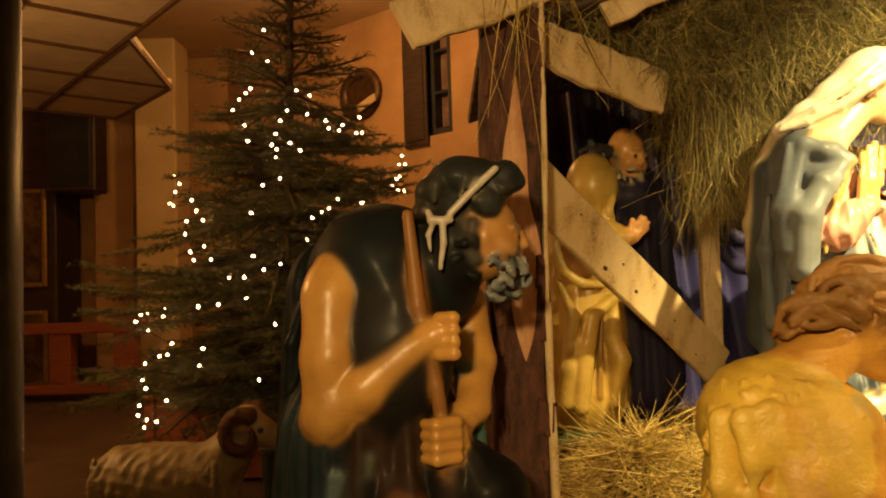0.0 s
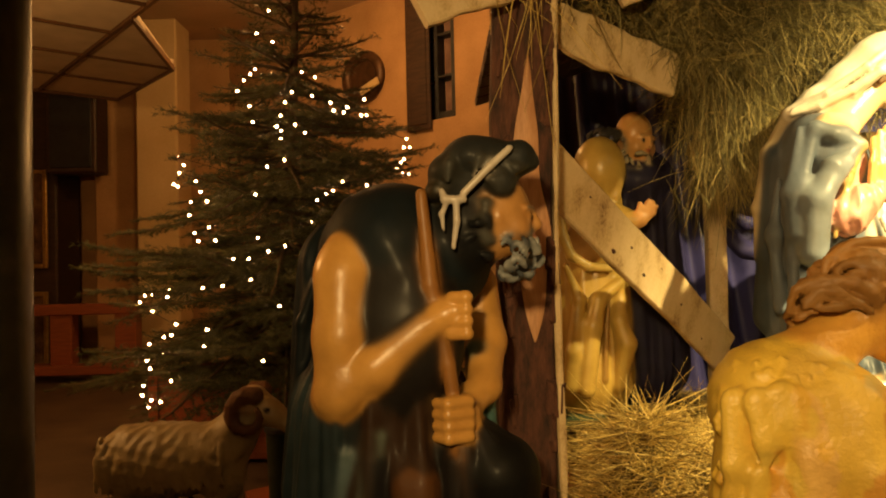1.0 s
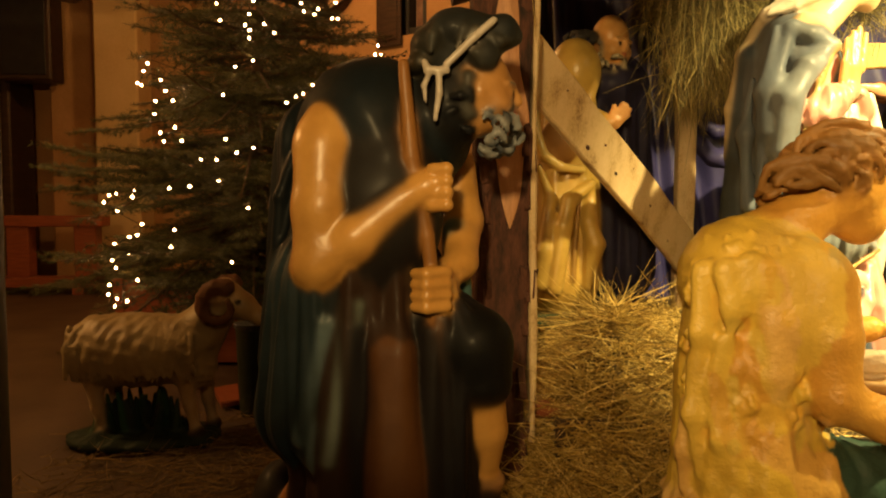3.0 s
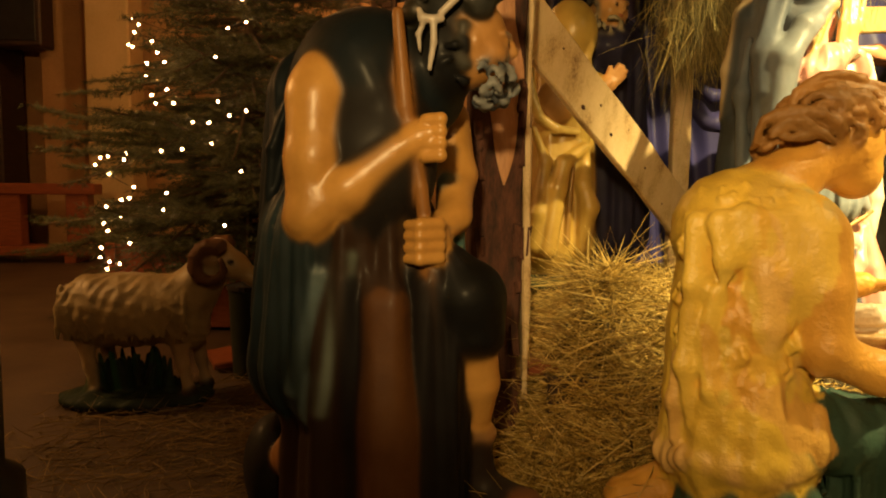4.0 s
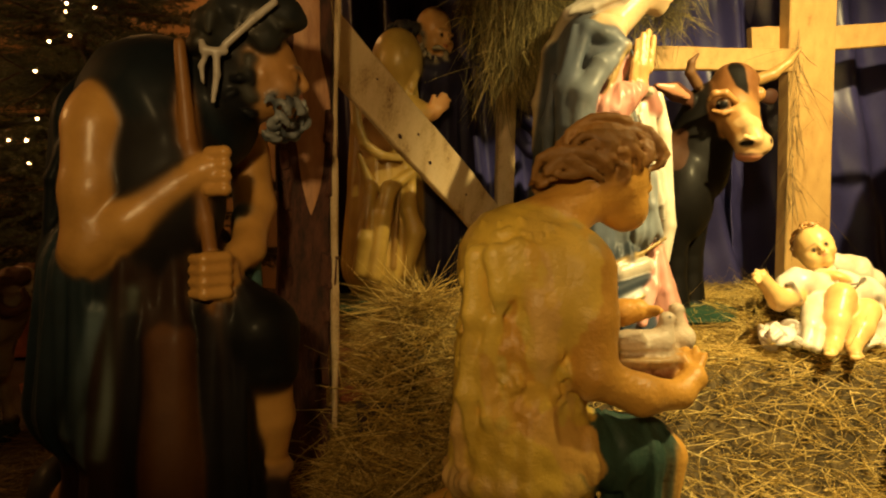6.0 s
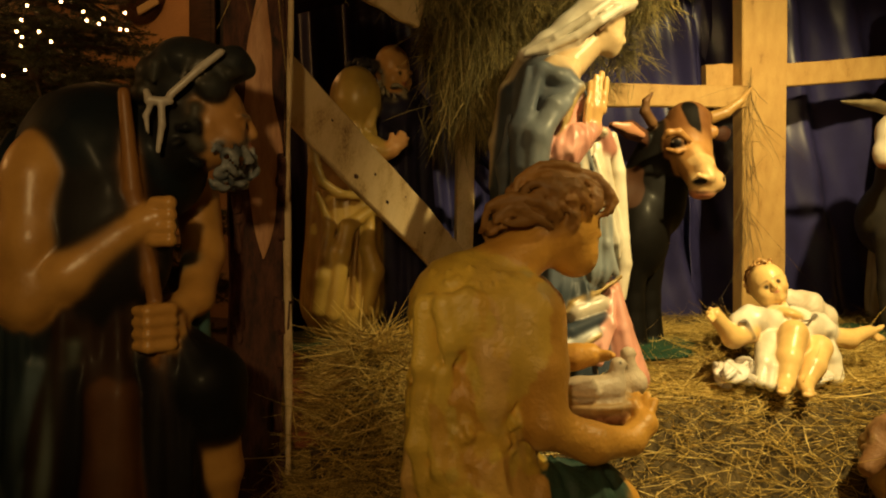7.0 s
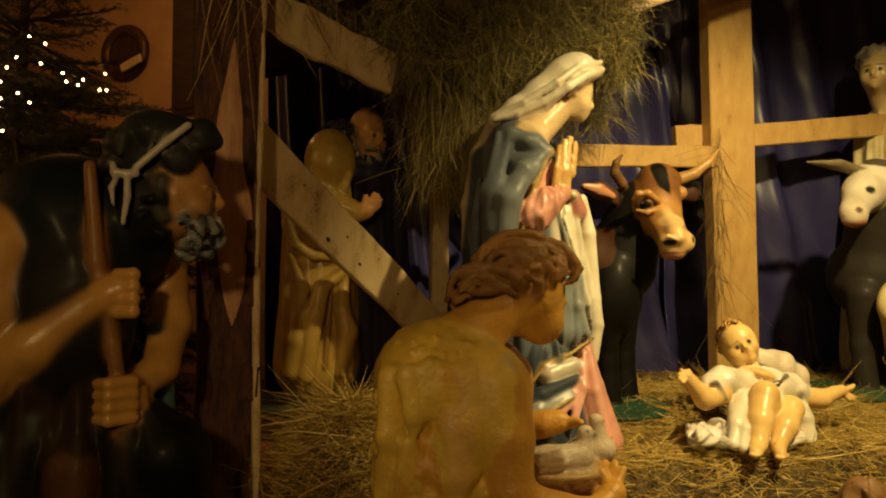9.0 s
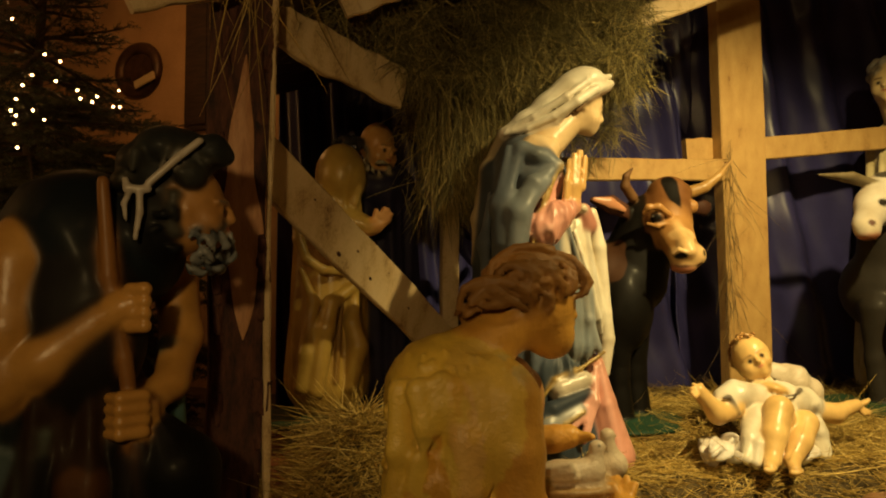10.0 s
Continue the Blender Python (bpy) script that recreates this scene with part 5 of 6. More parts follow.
s.chain([(1.595, 2.575, 0.867), (1.485, 2.550, 0.809), (1.378, 2.540, 0.771), (1.315, 2.540, 0.692)], [0.007, 0.007, 0.007, 0.007], GILD, soft=0.012)
# lower drape in the same dark blue, shade of the lap included
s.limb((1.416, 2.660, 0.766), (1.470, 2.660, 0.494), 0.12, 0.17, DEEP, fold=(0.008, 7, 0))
s.chain([(1.402, 2.550, 0.734), (1.503, 2.560, 0.765)], [0.04, 0.035], (0.6, 0.54, 0.44), soft=0.012)
s.chain([(1.245, 2.520, 0.605), (1.349, 2.500, 0.668), (1.504, 2.530, 0.719)], [0.04, 0.032, 0.02], (0.03, 0.04, 0.055), soft=0.01)
s.chain([(1.238, 2.500, 0.564), (1.328, 2.480, 0.615), (1.462, 2.500, 0.664)], [0.035, 0.03, 0.02], (0.32, 0.33, 0.33), soft=0.02)
s.chain([(1.287, 2.470, 0.591), (1.383, 2.465, 0.621), (1.465, 2.480, 0.661)], [0.008, 0.009, 0.008], GILD, soft=0.005)
s.chain([(1.569, 2.600, 0.819), (1.580, 2.570, 0.677), (1.624, 2.540, 0.477)], [0.035, 0.055, 0.075], PINK, soft=0.012)
for a, b, c in (((1.549, 2.560, 0.812), (1.524, 2.510, 0.689), (1.465, 2.480, 0.557)), ((1.569, 2.560, 0.823), (1.581, 2.520, 0.673), (1.606, 2.480, 0.492)), ((1.516, 2.520, 0.711), (1.462, 2.500, 0.634), (1.390, 2.480, 0.584))):
    s.chain([a, b, c], [0.01, 0.018, 0.016], (0.76, 0.4, 0.33), soft=0.012)
# hands laid together
PRAY = (0.74, 0.47, 0.18)
s.chain([(1.457, 2.560, 1.429), (1.461, 2.560, 1.500)], [0.03, 0.034], PRAY, soft=0.012, flat=(0, 1, 0, 1.3))
for a, b in (((1.434, 2.555, 1.481), (1.450, 2.575, 1.600)), ((1.452, 2.550, 1.499), (1.469, 2.570, 1.624)), ((1.472, 2.550, 1.503), (1.490, 2.570, 1.637)), ((1.495, 2.560, 1.493), (1.515, 2.575, 1.618)), ((1.495, 2.600, 1.509), (1.511, 2.600, 1.640)), ((1.516, 2.600, 1.498), (1.531, 2.600, 1.615))):
    s.limb(a, b, 0.0135, 0.0095, PRAY, soft=0.004)
s.chain([(1.421, 2.545, 1.456), (1.423, 2.540, 1.514), (1.436, 2.550, 1.557)], [0.014, 0.012, 0.009], PRAY, soft=0.005)
# neck, head, veil
s.limb((1.397, 2.690, 1.673), (1.517, 2.690, 1.792), 0.068, 0.055, FAIR)
s.limb((1.327, 2.630, 1.668), (1.387, 2.620, 1.649), 0.035, 0.04, FAIR)
s.ball((1.561, 2.690, 1.838), (0.076, 0.074, 0.095), FAIR, (0, 20, 0))
s.ball((1.573, 2.685, 1.765), (0.05, 0.048, 0.042), FAIR)
face(s, (1.545, 2.690, 1.822), (1, -0.12, -0.3), (0.3, 0, 1), 0.096, FAIR, (0.3, 0.18, 0.08), (0.55, 0.2, 0.14))
s.chain([(1.666, 2.660, 1.911), (1.609, 2.630, 1.883), (1.542, 2.615, 1.845), (1.505, 2.620, 1.805)], [0.009, 0.011, 0.012, 0.01], (0.14, 0.07, 0.025), soft=0.006)
s.ball((1.575, 2.690, 1.940), (0.08, 0.086, 0.06), VEIL, (0, 12, 0))
s.chain([(1.521, 2.700, 1.888), (1.425, 2.710, 1.821), (1.329, 2.730, 1.767), (1.249, 2.750, 1.728)], [0.088, 0.064, 0.042, 0.02], VEIL, soft=0.03)
s.chain([(1.670, 2.660, 1.934), (1.578, 2.607, 1.893), (1.491, 2.590, 1.836), (1.409, 2.625, 1.781), (1.317, 2.670, 1.735), (1.238, 2.720, 1.718)], [0.014, 0.018, 0.018, 0.016, 0.014, 0.01], VEIL, soft=0.008)
s.chain([(1.666, 2.660, 1.964), (1.547, 2.612, 1.924), (1.452, 2.605, 1.855), (1.339, 2.660, 1.779), (1.247, 2.720, 1.731)], [0.01, 0.013, 0.015, 0.014, 0.01], VEIL, soft=0.01)
s.chain([(1.482, 2.600, 1.820), (1.422, 2.640, 1.758), (1.327, 2.680, 1.717)], [0.012, 0.012, 0.01], (0.62, 0.54, 0.42), soft=0.008)
s.chain([(1.253, 2.780, 1.731), (1.207, 2.840, 1.593), (1.174, 2.860, 1.390), (1.176, 2.870, 1.212)], [0.02, 0.025, 0.024, 0.02], (0.4, 0.33, 0.2), soft=0.03)
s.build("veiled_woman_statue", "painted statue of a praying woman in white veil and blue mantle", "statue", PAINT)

# bearded man in navy robe and gold cloak
s = Sculpt(0.0078, 0.025)
GOLD, INK = (0.5, 0.33, 0.075), (0.022, 0.02, 0.05)
s.ball((0.65, 3.45, 0.5), (0.36, 0.25, 0.05), (0.04, 0.06, 0.03))
s.limb((0.903, 3.530, 1.557), (0.917, 3.560, 0.721), 0.15, 0.19, INK, fold=(0.012, 8, 1))
s.ball((0.882, 3.500, 1.567), (0.15, 0.15, 0.12), INK)
s.ball((0.672, 3.360, 1.607), (0.115, 0.14, 0.15), GOLD)
s.limb((0.628, 3.400, 1.450), (0.623, 3.400, 0.696), 0.145, 0.19, GOLD, fold=(0.006, 7, 2.2))
s.chain([(0.466, 3.220, 1.437), (0.475, 3.200, 1.309), (0.506, 3.180, 1.227), (0.579, 3.180, 1.180), (0.679, 3.220, 1.169)], [0.022, 0.024, 0.022, 0.02, 0.016], (0.6, 0.42, 0.12), soft=0.012)
s.ball((0.582, 3.240, 1.291), (0.085, 0.045, 0.1), (0.26, 0.12, 0.03), soft=0.02)
s.chain([(0.722, 3.240, 1.108), (0.618, 3.190, 1.037), (0.593, 3.180, 0.929), (0.556, 3.180, 0.668)], [0.02, 0.034, 0.038, 0.04], GOLD, soft=0.02)
s.chain([(0.486, 3.200, 1.183), (0.540, 3.200, 1.044), (0.510, 3.190, 0.817), (0.495, 3.190, 0.680)], [0.014, 0.026, 0.034, 0.036], GOLD, soft=0.02)
s.chain([(0.727, 3.260, 1.108), (0.716, 3.230, 0.946), (0.741, 3.220, 0.848), (0.713, 3.240, 0.668)], [0.02, 0.034, 0.042, 0.03], GOLD, soft=0.02)
s.chain([(0.670, 3.220, 1.052), (0.653, 3.210, 0.880), (0.643, 3.210, 0.696)], [0.008, 0.012, 0.014], (0.3, 0.17, 0.035), soft=0.008)
s.chain([(0.707, 3.280, 1.577), (0.736, 3.280, 1.541), (0.726, 3.280, 1.483)], [0.02, 0.022, 0.02], (0.55, 0.37, 0.1), soft=0.012)
s.chain([(0.708, 3.300, 1.403), (0.797, 3.260, 1.374)], [0.06, 0.04], GOLD)
PALM = (0.78, 0.42, 0.15)
s.limb((0.783, 3.250, 1.365), (0.818, 3.235, 1.381), 0.03, 0.036, PALM, flat=(0.3, 1, 0, 1.4))
for a, b in (((0.808, 3.230, 1.406), (0.815, 3.220, 1.445)), ((0.821, 3.230, 1.400), (0.852, 3.220, 1.455)), ((0.830, 3.230, 1.394), (0.870, 3.220, 1.448)), ((0.835, 3.230, 1.383), (0.883, 3.220, 1.429)), ((0.832, 3.230, 1.371), (0.876, 3.220, 1.404))):
    s.limb(a, b, 0.015, 0.0105, PALM, soft=0.005)
s.limb((0.815, 3.480, 1.578), (0.843, 3.460, 1.673), 0.06, 0.055, SKIN)
MAN = (0.68, 0.37, 0.12)
s.ball((0.855, 3.450, 1.782), (0.082, 0.085, 0.1), MAN)
s.ball((0.867, 3.430, 1.717), (0.066, 0.066, 0.07), MAN)
face(s, (0.866, 3.440, 1.746), (0.42, -0.85, -0.25), (0.15, 0, 1), 0.096, MAN, (0.2, 0.12, 0.06))
BEARD = (0.36, 0.31, 0.2)
curls(s, (0.846, 3.400, 1.654), (0.062, 0.05, 0.045), BEARD, 44, 0.012, 12, lambda d: d.z < 0.35, (0.12, 0.1, 0.07))
curls(s, (0.779, 3.430, 1.713), (0.03, 0.05, 0.05), BEARD, 16, 0.012, 15, lambda d: d.y < 0.3, (0.1, 0.09, 0.07))
s.chain([(0.835, 3.335, 1.675), (0.858, 3.330, 1.678), (0.882, 3.345, 1.672)], [0.009, 0.01, 0.009], BEARD, soft=0.005)
curls(s, (0.728, 3.460, 1.769), (0.075, 0.07, 0.03), (0.04, 0.036, 0.034), 26, 0.016, 13, lambda d: d.y < 0.5)
s.build("bearded_man_statue", "painted statue of a praying bearded man in a gold cloak", "statue", PAINT)

# infant on a white cloth
s = Sculpt(0.0042, 0.012)
BABE, WHITE = (0.84, 0.57, 0.22), (0.78, 0.73, 0.6)
s.ball((2.237, 2.560, 0.834), (0.073, 0.078, 0.088), BABE, (10, -22, 0))
s.ball((2.236, 2.535, 0.793), (0.066, 0.058, 0.05), BABE)
face(s, (2.244, 2.545, 0.821), (-0.5, -0.85, 0.18), (-0.46, 0.25, 0.88), 0.08, BABE, (0.4, 0.22, 0.1), (0.62, 0.22, 0.14))
curls(s, (2.244, 2.585, 0.845), (0.072, 0.07, 0.085), (0.46, 0.25, 0.08), 70, 0.009, 14, lambda d: d.y > 0.05 and d.z > -0.6)
curls(s, (2.206, 2.550, 0.914), (0.03, 0.02, 0.012), (0.5, 0.28, 0.09), 9, 0.008, 15, lambda d: d.z > -0.2)
s.limb((2.250, 2.540, 0.758), (2.251, 2.500, 0.705), 0.042, 0.05, BABE)
s.limb((2.266, 2.500, 0.655), (2.233, 2.420, 0.551), 0.1, 0.105, WHITE, fold=(0.005, 9, 1))
s.ball((2.259, 2.450, 0.723), (0.05, 0.05, 0.022), BABE, (0, 20, 0))
for pts in (((2.270, 2.400, 0.702), (2.307, 2.395, 0.706), (2.356, 2.420, 0.724)), ((1.986, 2.385, 0.707), (2.009, 2.380, 0.712), (2.047, 2.375, 0.650)), ((2.403, 2.410, 0.625), (2.404, 2.405, 0.652), (2.436, 2.420, 0.673))):
    s.chain(pts, [0.004, 0.0045, 0.004], (0.16, 0.13, 0.1), soft=0.003)
s.chain([(2.170, 2.470, 0.686), (2.084, 2.450, 0.705), (2.024, 2.430, 0.693)], [0.06, 0.055, 0.048], WHITE, soft=0.02, lumps=(0.003, 50, 3))
s.chain([(2.327, 2.470, 0.680), (2.393, 2.460, 0.666), (2.432, 2.450, 0.648)], [0.06, 0.056, 0.048], WHITE, soft=0.02, lumps=(0.003, 50, 3))
s.chain([(2.052, 2.420, 0.663), (1.973, 2.400, 0.648), (1.909, 2.400, 0.714)], [0.043, 0.04, 0.027], BABE)
s.limb((1.909, 2.400, 0.714), (1.892, 2.400, 0.736), 0.025, 0.026, BABE)
for tip in ((1.871, 2.400, 0.758), (1.854, 2.390, 0.745), (1.850, 2.380, 0.730), (1.857, 2.370, 0.719), (1.915, 2.420, 0.754)):
    s.limb((1.890, 2.400, 0.735), tip, 0.012, 0.0085, BABE, soft=0.004)
s.chain([(2.448, 2.450, 0.632), (2.531, 2.440, 0.619), (2.603, 2.440, 0.640)], [0.042, 0.039, 0.026], BABE)
s.limb((2.603, 2.440, 0.640), (2.634, 2.440, 0.648), 0.025, 0.024, BABE)
for tip in ((2.694, 2.440, 0.666), (2.676, 2.430, 0.659), (2.690, 2.430, 0.619), (2.672, 2.420, 0.614), (2.652, 2.420, 0.615)):
    s.limb((2.634, 2.440, 0.645), tip, 0.012, 0.0085, BABE, soft=0.004)
s.chain([(2.253, 2.400, 0.581), (2.197, 2.350, 0.663), (2.140, 2.300, 0.580), (2.098, 2.260, 0.505)], [0.06, 0.052, 0.046, 0.03], BABE)
s.chain([(2.320, 2.400, 0.551), (2.320, 2.360, 0.603), (2.255, 2.310, 0.548), (2.189, 2.270, 0.492)], [0.06, 0.05, 0.046, 0.03], BABE)
s.chain([(2.094, 2.255, 0.502), (2.055, 2.220, 0.485)], [0.03, 0.022], BABE)
s.chain([(2.181, 2.260, 0.492), (2.159, 2.220, 0.473)], [0.03, 0.022], BABE)
for p in ((2.026, 2.205, 0.485), (2.035, 2.200, 0.482), (2.048, 2.200, 0.482), (2.063, 2.205, 0.486), (2.132, 2.205, 0.469), (2.142, 2.200, 0.466), (2.157, 2.200, 0.467), (2.175, 2.205, 0.469)):
    s.ball(p, 0.009, BABE, soft=0.004)
s.chain([(2.147, 2.420, 0.625), (2.071, 2.350, 0.557), (2.021, 2.300, 0.500)], [0.05, 0.034, 0.02], WHITE, lumps=(0.005, 40, 4))
s.chain([(2.126, 2.360, 0.603), (2.077, 2.310, 0.548), (2.046, 2.280, 0.491)], [0.02, 0.024, 0.02], WHITE, soft=0.008)
s.chain([(2.411, 2.420, 0.578), (2.417, 2.380, 0.516), (2.409, 2.360, 0.477)], [0.045, 0.03, 0.02], WHITE, lumps=(0.005, 40, 5))
s.build("infant_statue", "painted statue of an infant with open arms, dressed in white", "statue", PAINT)
s = Sculpt(0.006, 0.01)
s.chain([(2.389, 2.600, 0.770), (2.462, 2.580, 0.738), (2.525, 2.570, 0.695), (2.552, 2.550, 0.641)], [0.04, 0.06, 0.055, 0.03], (0.66, 0.57, 0.44), flat=(0.4, 1, -0.5, 2.2), lumps=(0.004, 40, 2))
s.ball((2.22, 2.42, 0.49), (0.2, 0.14, 0.04), (0.78, 0.75, 0.7), lumps=(0.014, 40, 7))
rnd = random.Random(3)
for k in range(18):
    x, y = rnd.uniform(1.86, 2.06), rnd.uniform(2.3, 2.42)
    s.ball((x, y, 0.49 + rnd.uniform(0, 0.05)), (rnd.uniform(0.04, 0.065), 0.011, rnd.uniform(0.025, 0.045)), (0.78, 0.74, 0.68), (rnd.uniform(-60, 60), rnd.uniform(-60, 60), rnd.uniform(0, 180)), soft=0.006)
cloth = s.build("swaddling_cloth", "crumpled white cloth lying under the infant", "cloth", WOOLPAINT)

# ox
s = Sculpt(0.0066, 0.025)
HIDE, LIGHT, DARK, MUZZLE = (0.2, 0.085, 0.026), (0.46, 0.24, 0.075), (0.006, 0.005, 0.004), (0.74, 0.5, 0.23)
s.ball((1.9, 3.15, 0.5), (0.4, 0.38, 0.04), (0.02, 0.06, 0.035))
# body and legs near black: the shade behind the head is in their colour
s.limb((1.88, 3.12, 1.12), (1.75, 3.55, 1.1), 0.2, 0.25, DARK)
s.limb((2.041, 3.020, 1.410), (1.972, 3.060, 1.148), 0.125, 0.17, DARK)
s.ball((1.9, 2.98, 1.02), (0.13, 0.12, 0.2), DARK)
s.ball((1.831, 2.980, 1.225), (0.07, 0.1, 0.12), (0.06, 0.026, 0.012), paint=True, lumps=(0.012, 30, 5))
for lx, ly in ((1.85, 2.98), (1.99, 3.08), (1.7, 3.6), (1.88, 3.62)):
    s.chain([(lx, ly, 0.98), (lx + 0.01, ly, 0.72), (lx + 0.02, ly - 0.02, 0.52)], [0.09, 0.055, 0.06], DARK)
s.limb((2.108, 2.960, 1.514), (2.068, 2.900, 1.399), 0.1, 0.105, HIDE)
s.limb((2.067, 2.890, 1.403), (2.054, 2.760, 1.269), 0.095, 0.068, LIGHT)
s.ball((2.053, 2.730, 1.246), (0.07, 0.06, 0.056), MUZZLE)
s.ball((2.113, 2.740, 1.248), (0.03, 0.045, 0.04), MUZZLE)
s.ball((2.044, 2.740, 1.196), (0.05, 0.05, 0.024), (0.5, 0.2, 0.12))
s.ball((2.117, 2.950, 1.544), (0.09, 0.07, 0.05), HIDE, lumps=(0.004, 40, 3))
s.ball((2.011, 2.930, 1.339), (0.06, 0.07, 0.06), HIDE, soft=0.03)
# brow, lids and eye
s.chain([(1.909, 2.830, 1.430), (1.924, 2.810, 1.455), (1.964, 2.795, 1.457), (2.011, 2.790, 1.425)], [0.01, 0.014, 0.015, 0.012], LIGHT, soft=0.012)
s.chain([(1.923, 2.820, 1.386), (1.960, 2.800, 1.374), (2.007, 2.790, 1.391)], [0.008, 0.01, 0.008], LIGHT, soft=0.012)
s.ball((1.971, 2.820, 1.412), 0.03, (0.1, 0.05, 0.025), soft=0.006)
s.ball((1.950, 2.790, 1.407), (0.026, 0.05, 0.02), (0.006, 0.005, 0.005), paint=True)
# glint in the eye, painted as a pale dot
s.ball((1.938, 2.790, 1.418), (0.006, 0.05, 0.005), (0.7, 0.65, 0.55), paint=True)
s.ball((2.182, 2.880, 1.472), (0.022, 0.03, 0.03), LIGHT, soft=0.012)
# muzzle ridge, nostrils, mouth
s.chain([(2.038, 2.785, 1.377), (2.033, 2.700, 1.293), (2.036, 2.670, 1.263)], [0.02, 0.022, 0.02], MUZZLE, soft=0.03)
s.chain([(1.970, 2.690, 1.253), (1.985, 2.675, 1.271), (2.014, 2.665, 1.257)], [0.007, 0.009, 0.008], MUZZLE, soft=0.008)
s.ball((2.002, 2.690, 1.244), (0.02, 0.06, 0.014), DARK, paint=True)
s.ball((2.115, 2.710, 1.258), (0.009, 0.06, 0.014), DARK, paint=True)
s.chain([(1.960, 2.720, 1.211), (2.005, 2.690, 1.199), (2.114, 2.700, 1.210)], [0.006, 0.007, 0.006], (0.1, 0.04, 0.02), paint=True, flat=(0.5, 1, 0, 0.3))
s.ball((2.045, 2.760, 1.336), (0.06, 0.09, 0.035), MUZZLE, paint=True, lumps=(0.01, 40, 4))
# black blaze and dark jaw
s.chain([(2.069, 2.880, 1.577), (2.073, 2.860, 1.505), (2.091, 2.820, 1.410)], [0.036, 0.028, 0.006], DARK, paint=True, flat=(0.3, 1, 0, 0.35))
s.chain([(1.920, 2.920, 1.466), (1.925, 2.900, 1.344), (1.977, 2.860, 1.258), (2.001, 2.800, 1.221)], [0.03, 0.036, 0.028, 0.014], DARK, paint=True, flat=(0.3, 1, 0, 0.4), lumps=(0.006, 50, 3))
for pts, rad in ((((2.223, 2.960, 1.545), (2.291, 2.950, 1.570), (2.363, 2.940, 1.626), (2.421, 2.940, 1.693)), (0.03, 0.025, 0.018, 0.006)), (((1.942, 2.980, 1.514), (1.900, 2.970, 1.562), (1.898, 2.960, 1.605), (1.930, 2.960, 1.644)), (0.024, 0.022, 0.016, 0.006))):
    s.chain(pts, rad, (0.42, 0.25, 0.08) if rad[0] > 0.025 else (0.16, 0.08, 0.03), soft=0.008)
s.chain([(1.921, 2.980, 1.445), (1.832, 2.970, 1.477), (1.741, 2.970, 1.495)], [0.03, 0.042, 0.016], (0.1, 0.04, 0.02), soft=0.01, flat=(0, 1, 0, 2.0))
s.chain([(1.879, 2.945, 1.455), (1.809, 2.940, 1.483), (1.736, 2.945, 1.496)], [0.014, 0.026, 0.012], (0.55, 0.26, 0.14), soft=0.008, flat=(0, 1, 0, 2.0))
s.chain([(2.272, 3.000, 1.480), (2.320, 3.000, 1.482), (2.346, 3.000, 1.493)], [0.03, 0.036, 0.014], (0.06, 0.025, 0.015), soft=0.01, flat=(0, 1, 0, 2.0))
s.build("ox_statue", "painted statue of a dark brown ox with a pale muzzle", "statue", PAINT)

# donkey
s = Sculpt(0.009, 0.03)
GREY, PALEGREY = (0.028, 0.024, 0.02), (0.66, 0.6, 0.5)
s.ball((3.5, 3.15, 0.5), (0.5, 0.3, 0.04), (0.03, 0.08, 0.04))
s.limb((3.5, 3.15, 1.1), (4.1, 3.2, 1.1), 0.22, 0.23, GREY)
s.limb((3.5, 3.12, 1.15), (3.42, 3.05, 1.5), 0.17, 0.13, GREY)
s.limb((3.4, 3.03, 1.58), (3.28, 2.98, 1.52), 0.12, 0.1, PALEGREY)
s.limb((3.28, 2.98, 1.52), (3.165, 2.92, 1.43), 0.09, 0.065, PALEGREY)
s.ball((3.145, 2.9, 1.4), (0.055, 0.06, 0.05), (0.72, 0.64, 0.5))
s.ball((3.15, 2.9, 1.365), (0.045, 0.05, 0.025), (0.4, 0.12, 0.06))
s.chain([(3.3, 3.0, 1.62), (3.14, 3.0, 1.655), (2.96, 3.0, 1.66)], [0.035, 0.04, 0.01], (0.2, 0.16, 0.09), flat=(0, 0.3, 1, 1.7), soft=0.01)
s.chain([(3.5, 3.03, 1.66), (3.6, 3.02, 1.72), (3.78, 3.0, 1.75)], [0.035, 0.04, 0.01], (0.2, 0.16, 0.09), flat=(0, 0.3, 1, 1.7), soft=0.01)
s.ball((3.23, 2.89, 1.52), (0.026, 0.02, 0.022), (0.02, 0.015, 0.01), paint=True)
s.ball((3.125, 2.85, 1.42), (0.016, 0.02, 0.016), (0.12, 0.05, 0.03), paint=True)
s.ball((3.42, 2.98, 1.68), (0.11, 0.1, 0.05), (0.08, 0.07, 0.055), paint=True, lumps=(0.01, 30, 4))
for lx, ly in ((3.35, 3.05), (3.55, 3.12), (4.0, 3.1), (4.15, 3.25)):
    s.chain([(lx, ly, 1.0), (lx - 0.01, ly, 0.75), (lx, ly - 0.02, 0.53)], [0.09, 0.052, 0.06], GREY)
s.build("donkey_statue", "painted statue of a grey donkey with a white face", "statue", PAINT)

# tall figure beyond the donkey
s = Sculpt(0.01, 0.03)
s.ball((3.97, 3.5, 0.5), (0.3, 0.22, 0.05), (0.05, 0.08, 0.04))
s.limb((3.97, 3.5, 1.9), (3.97, 3.5, 0.6), 0.17, 0.24, (0.7, 0.6, 0.34), fold=(0.015, 9, 1))
s.ball((3.8, 3.4, 2.27), (0.1, 0.095, 0.125), (0.78, 0.6, 0.3))
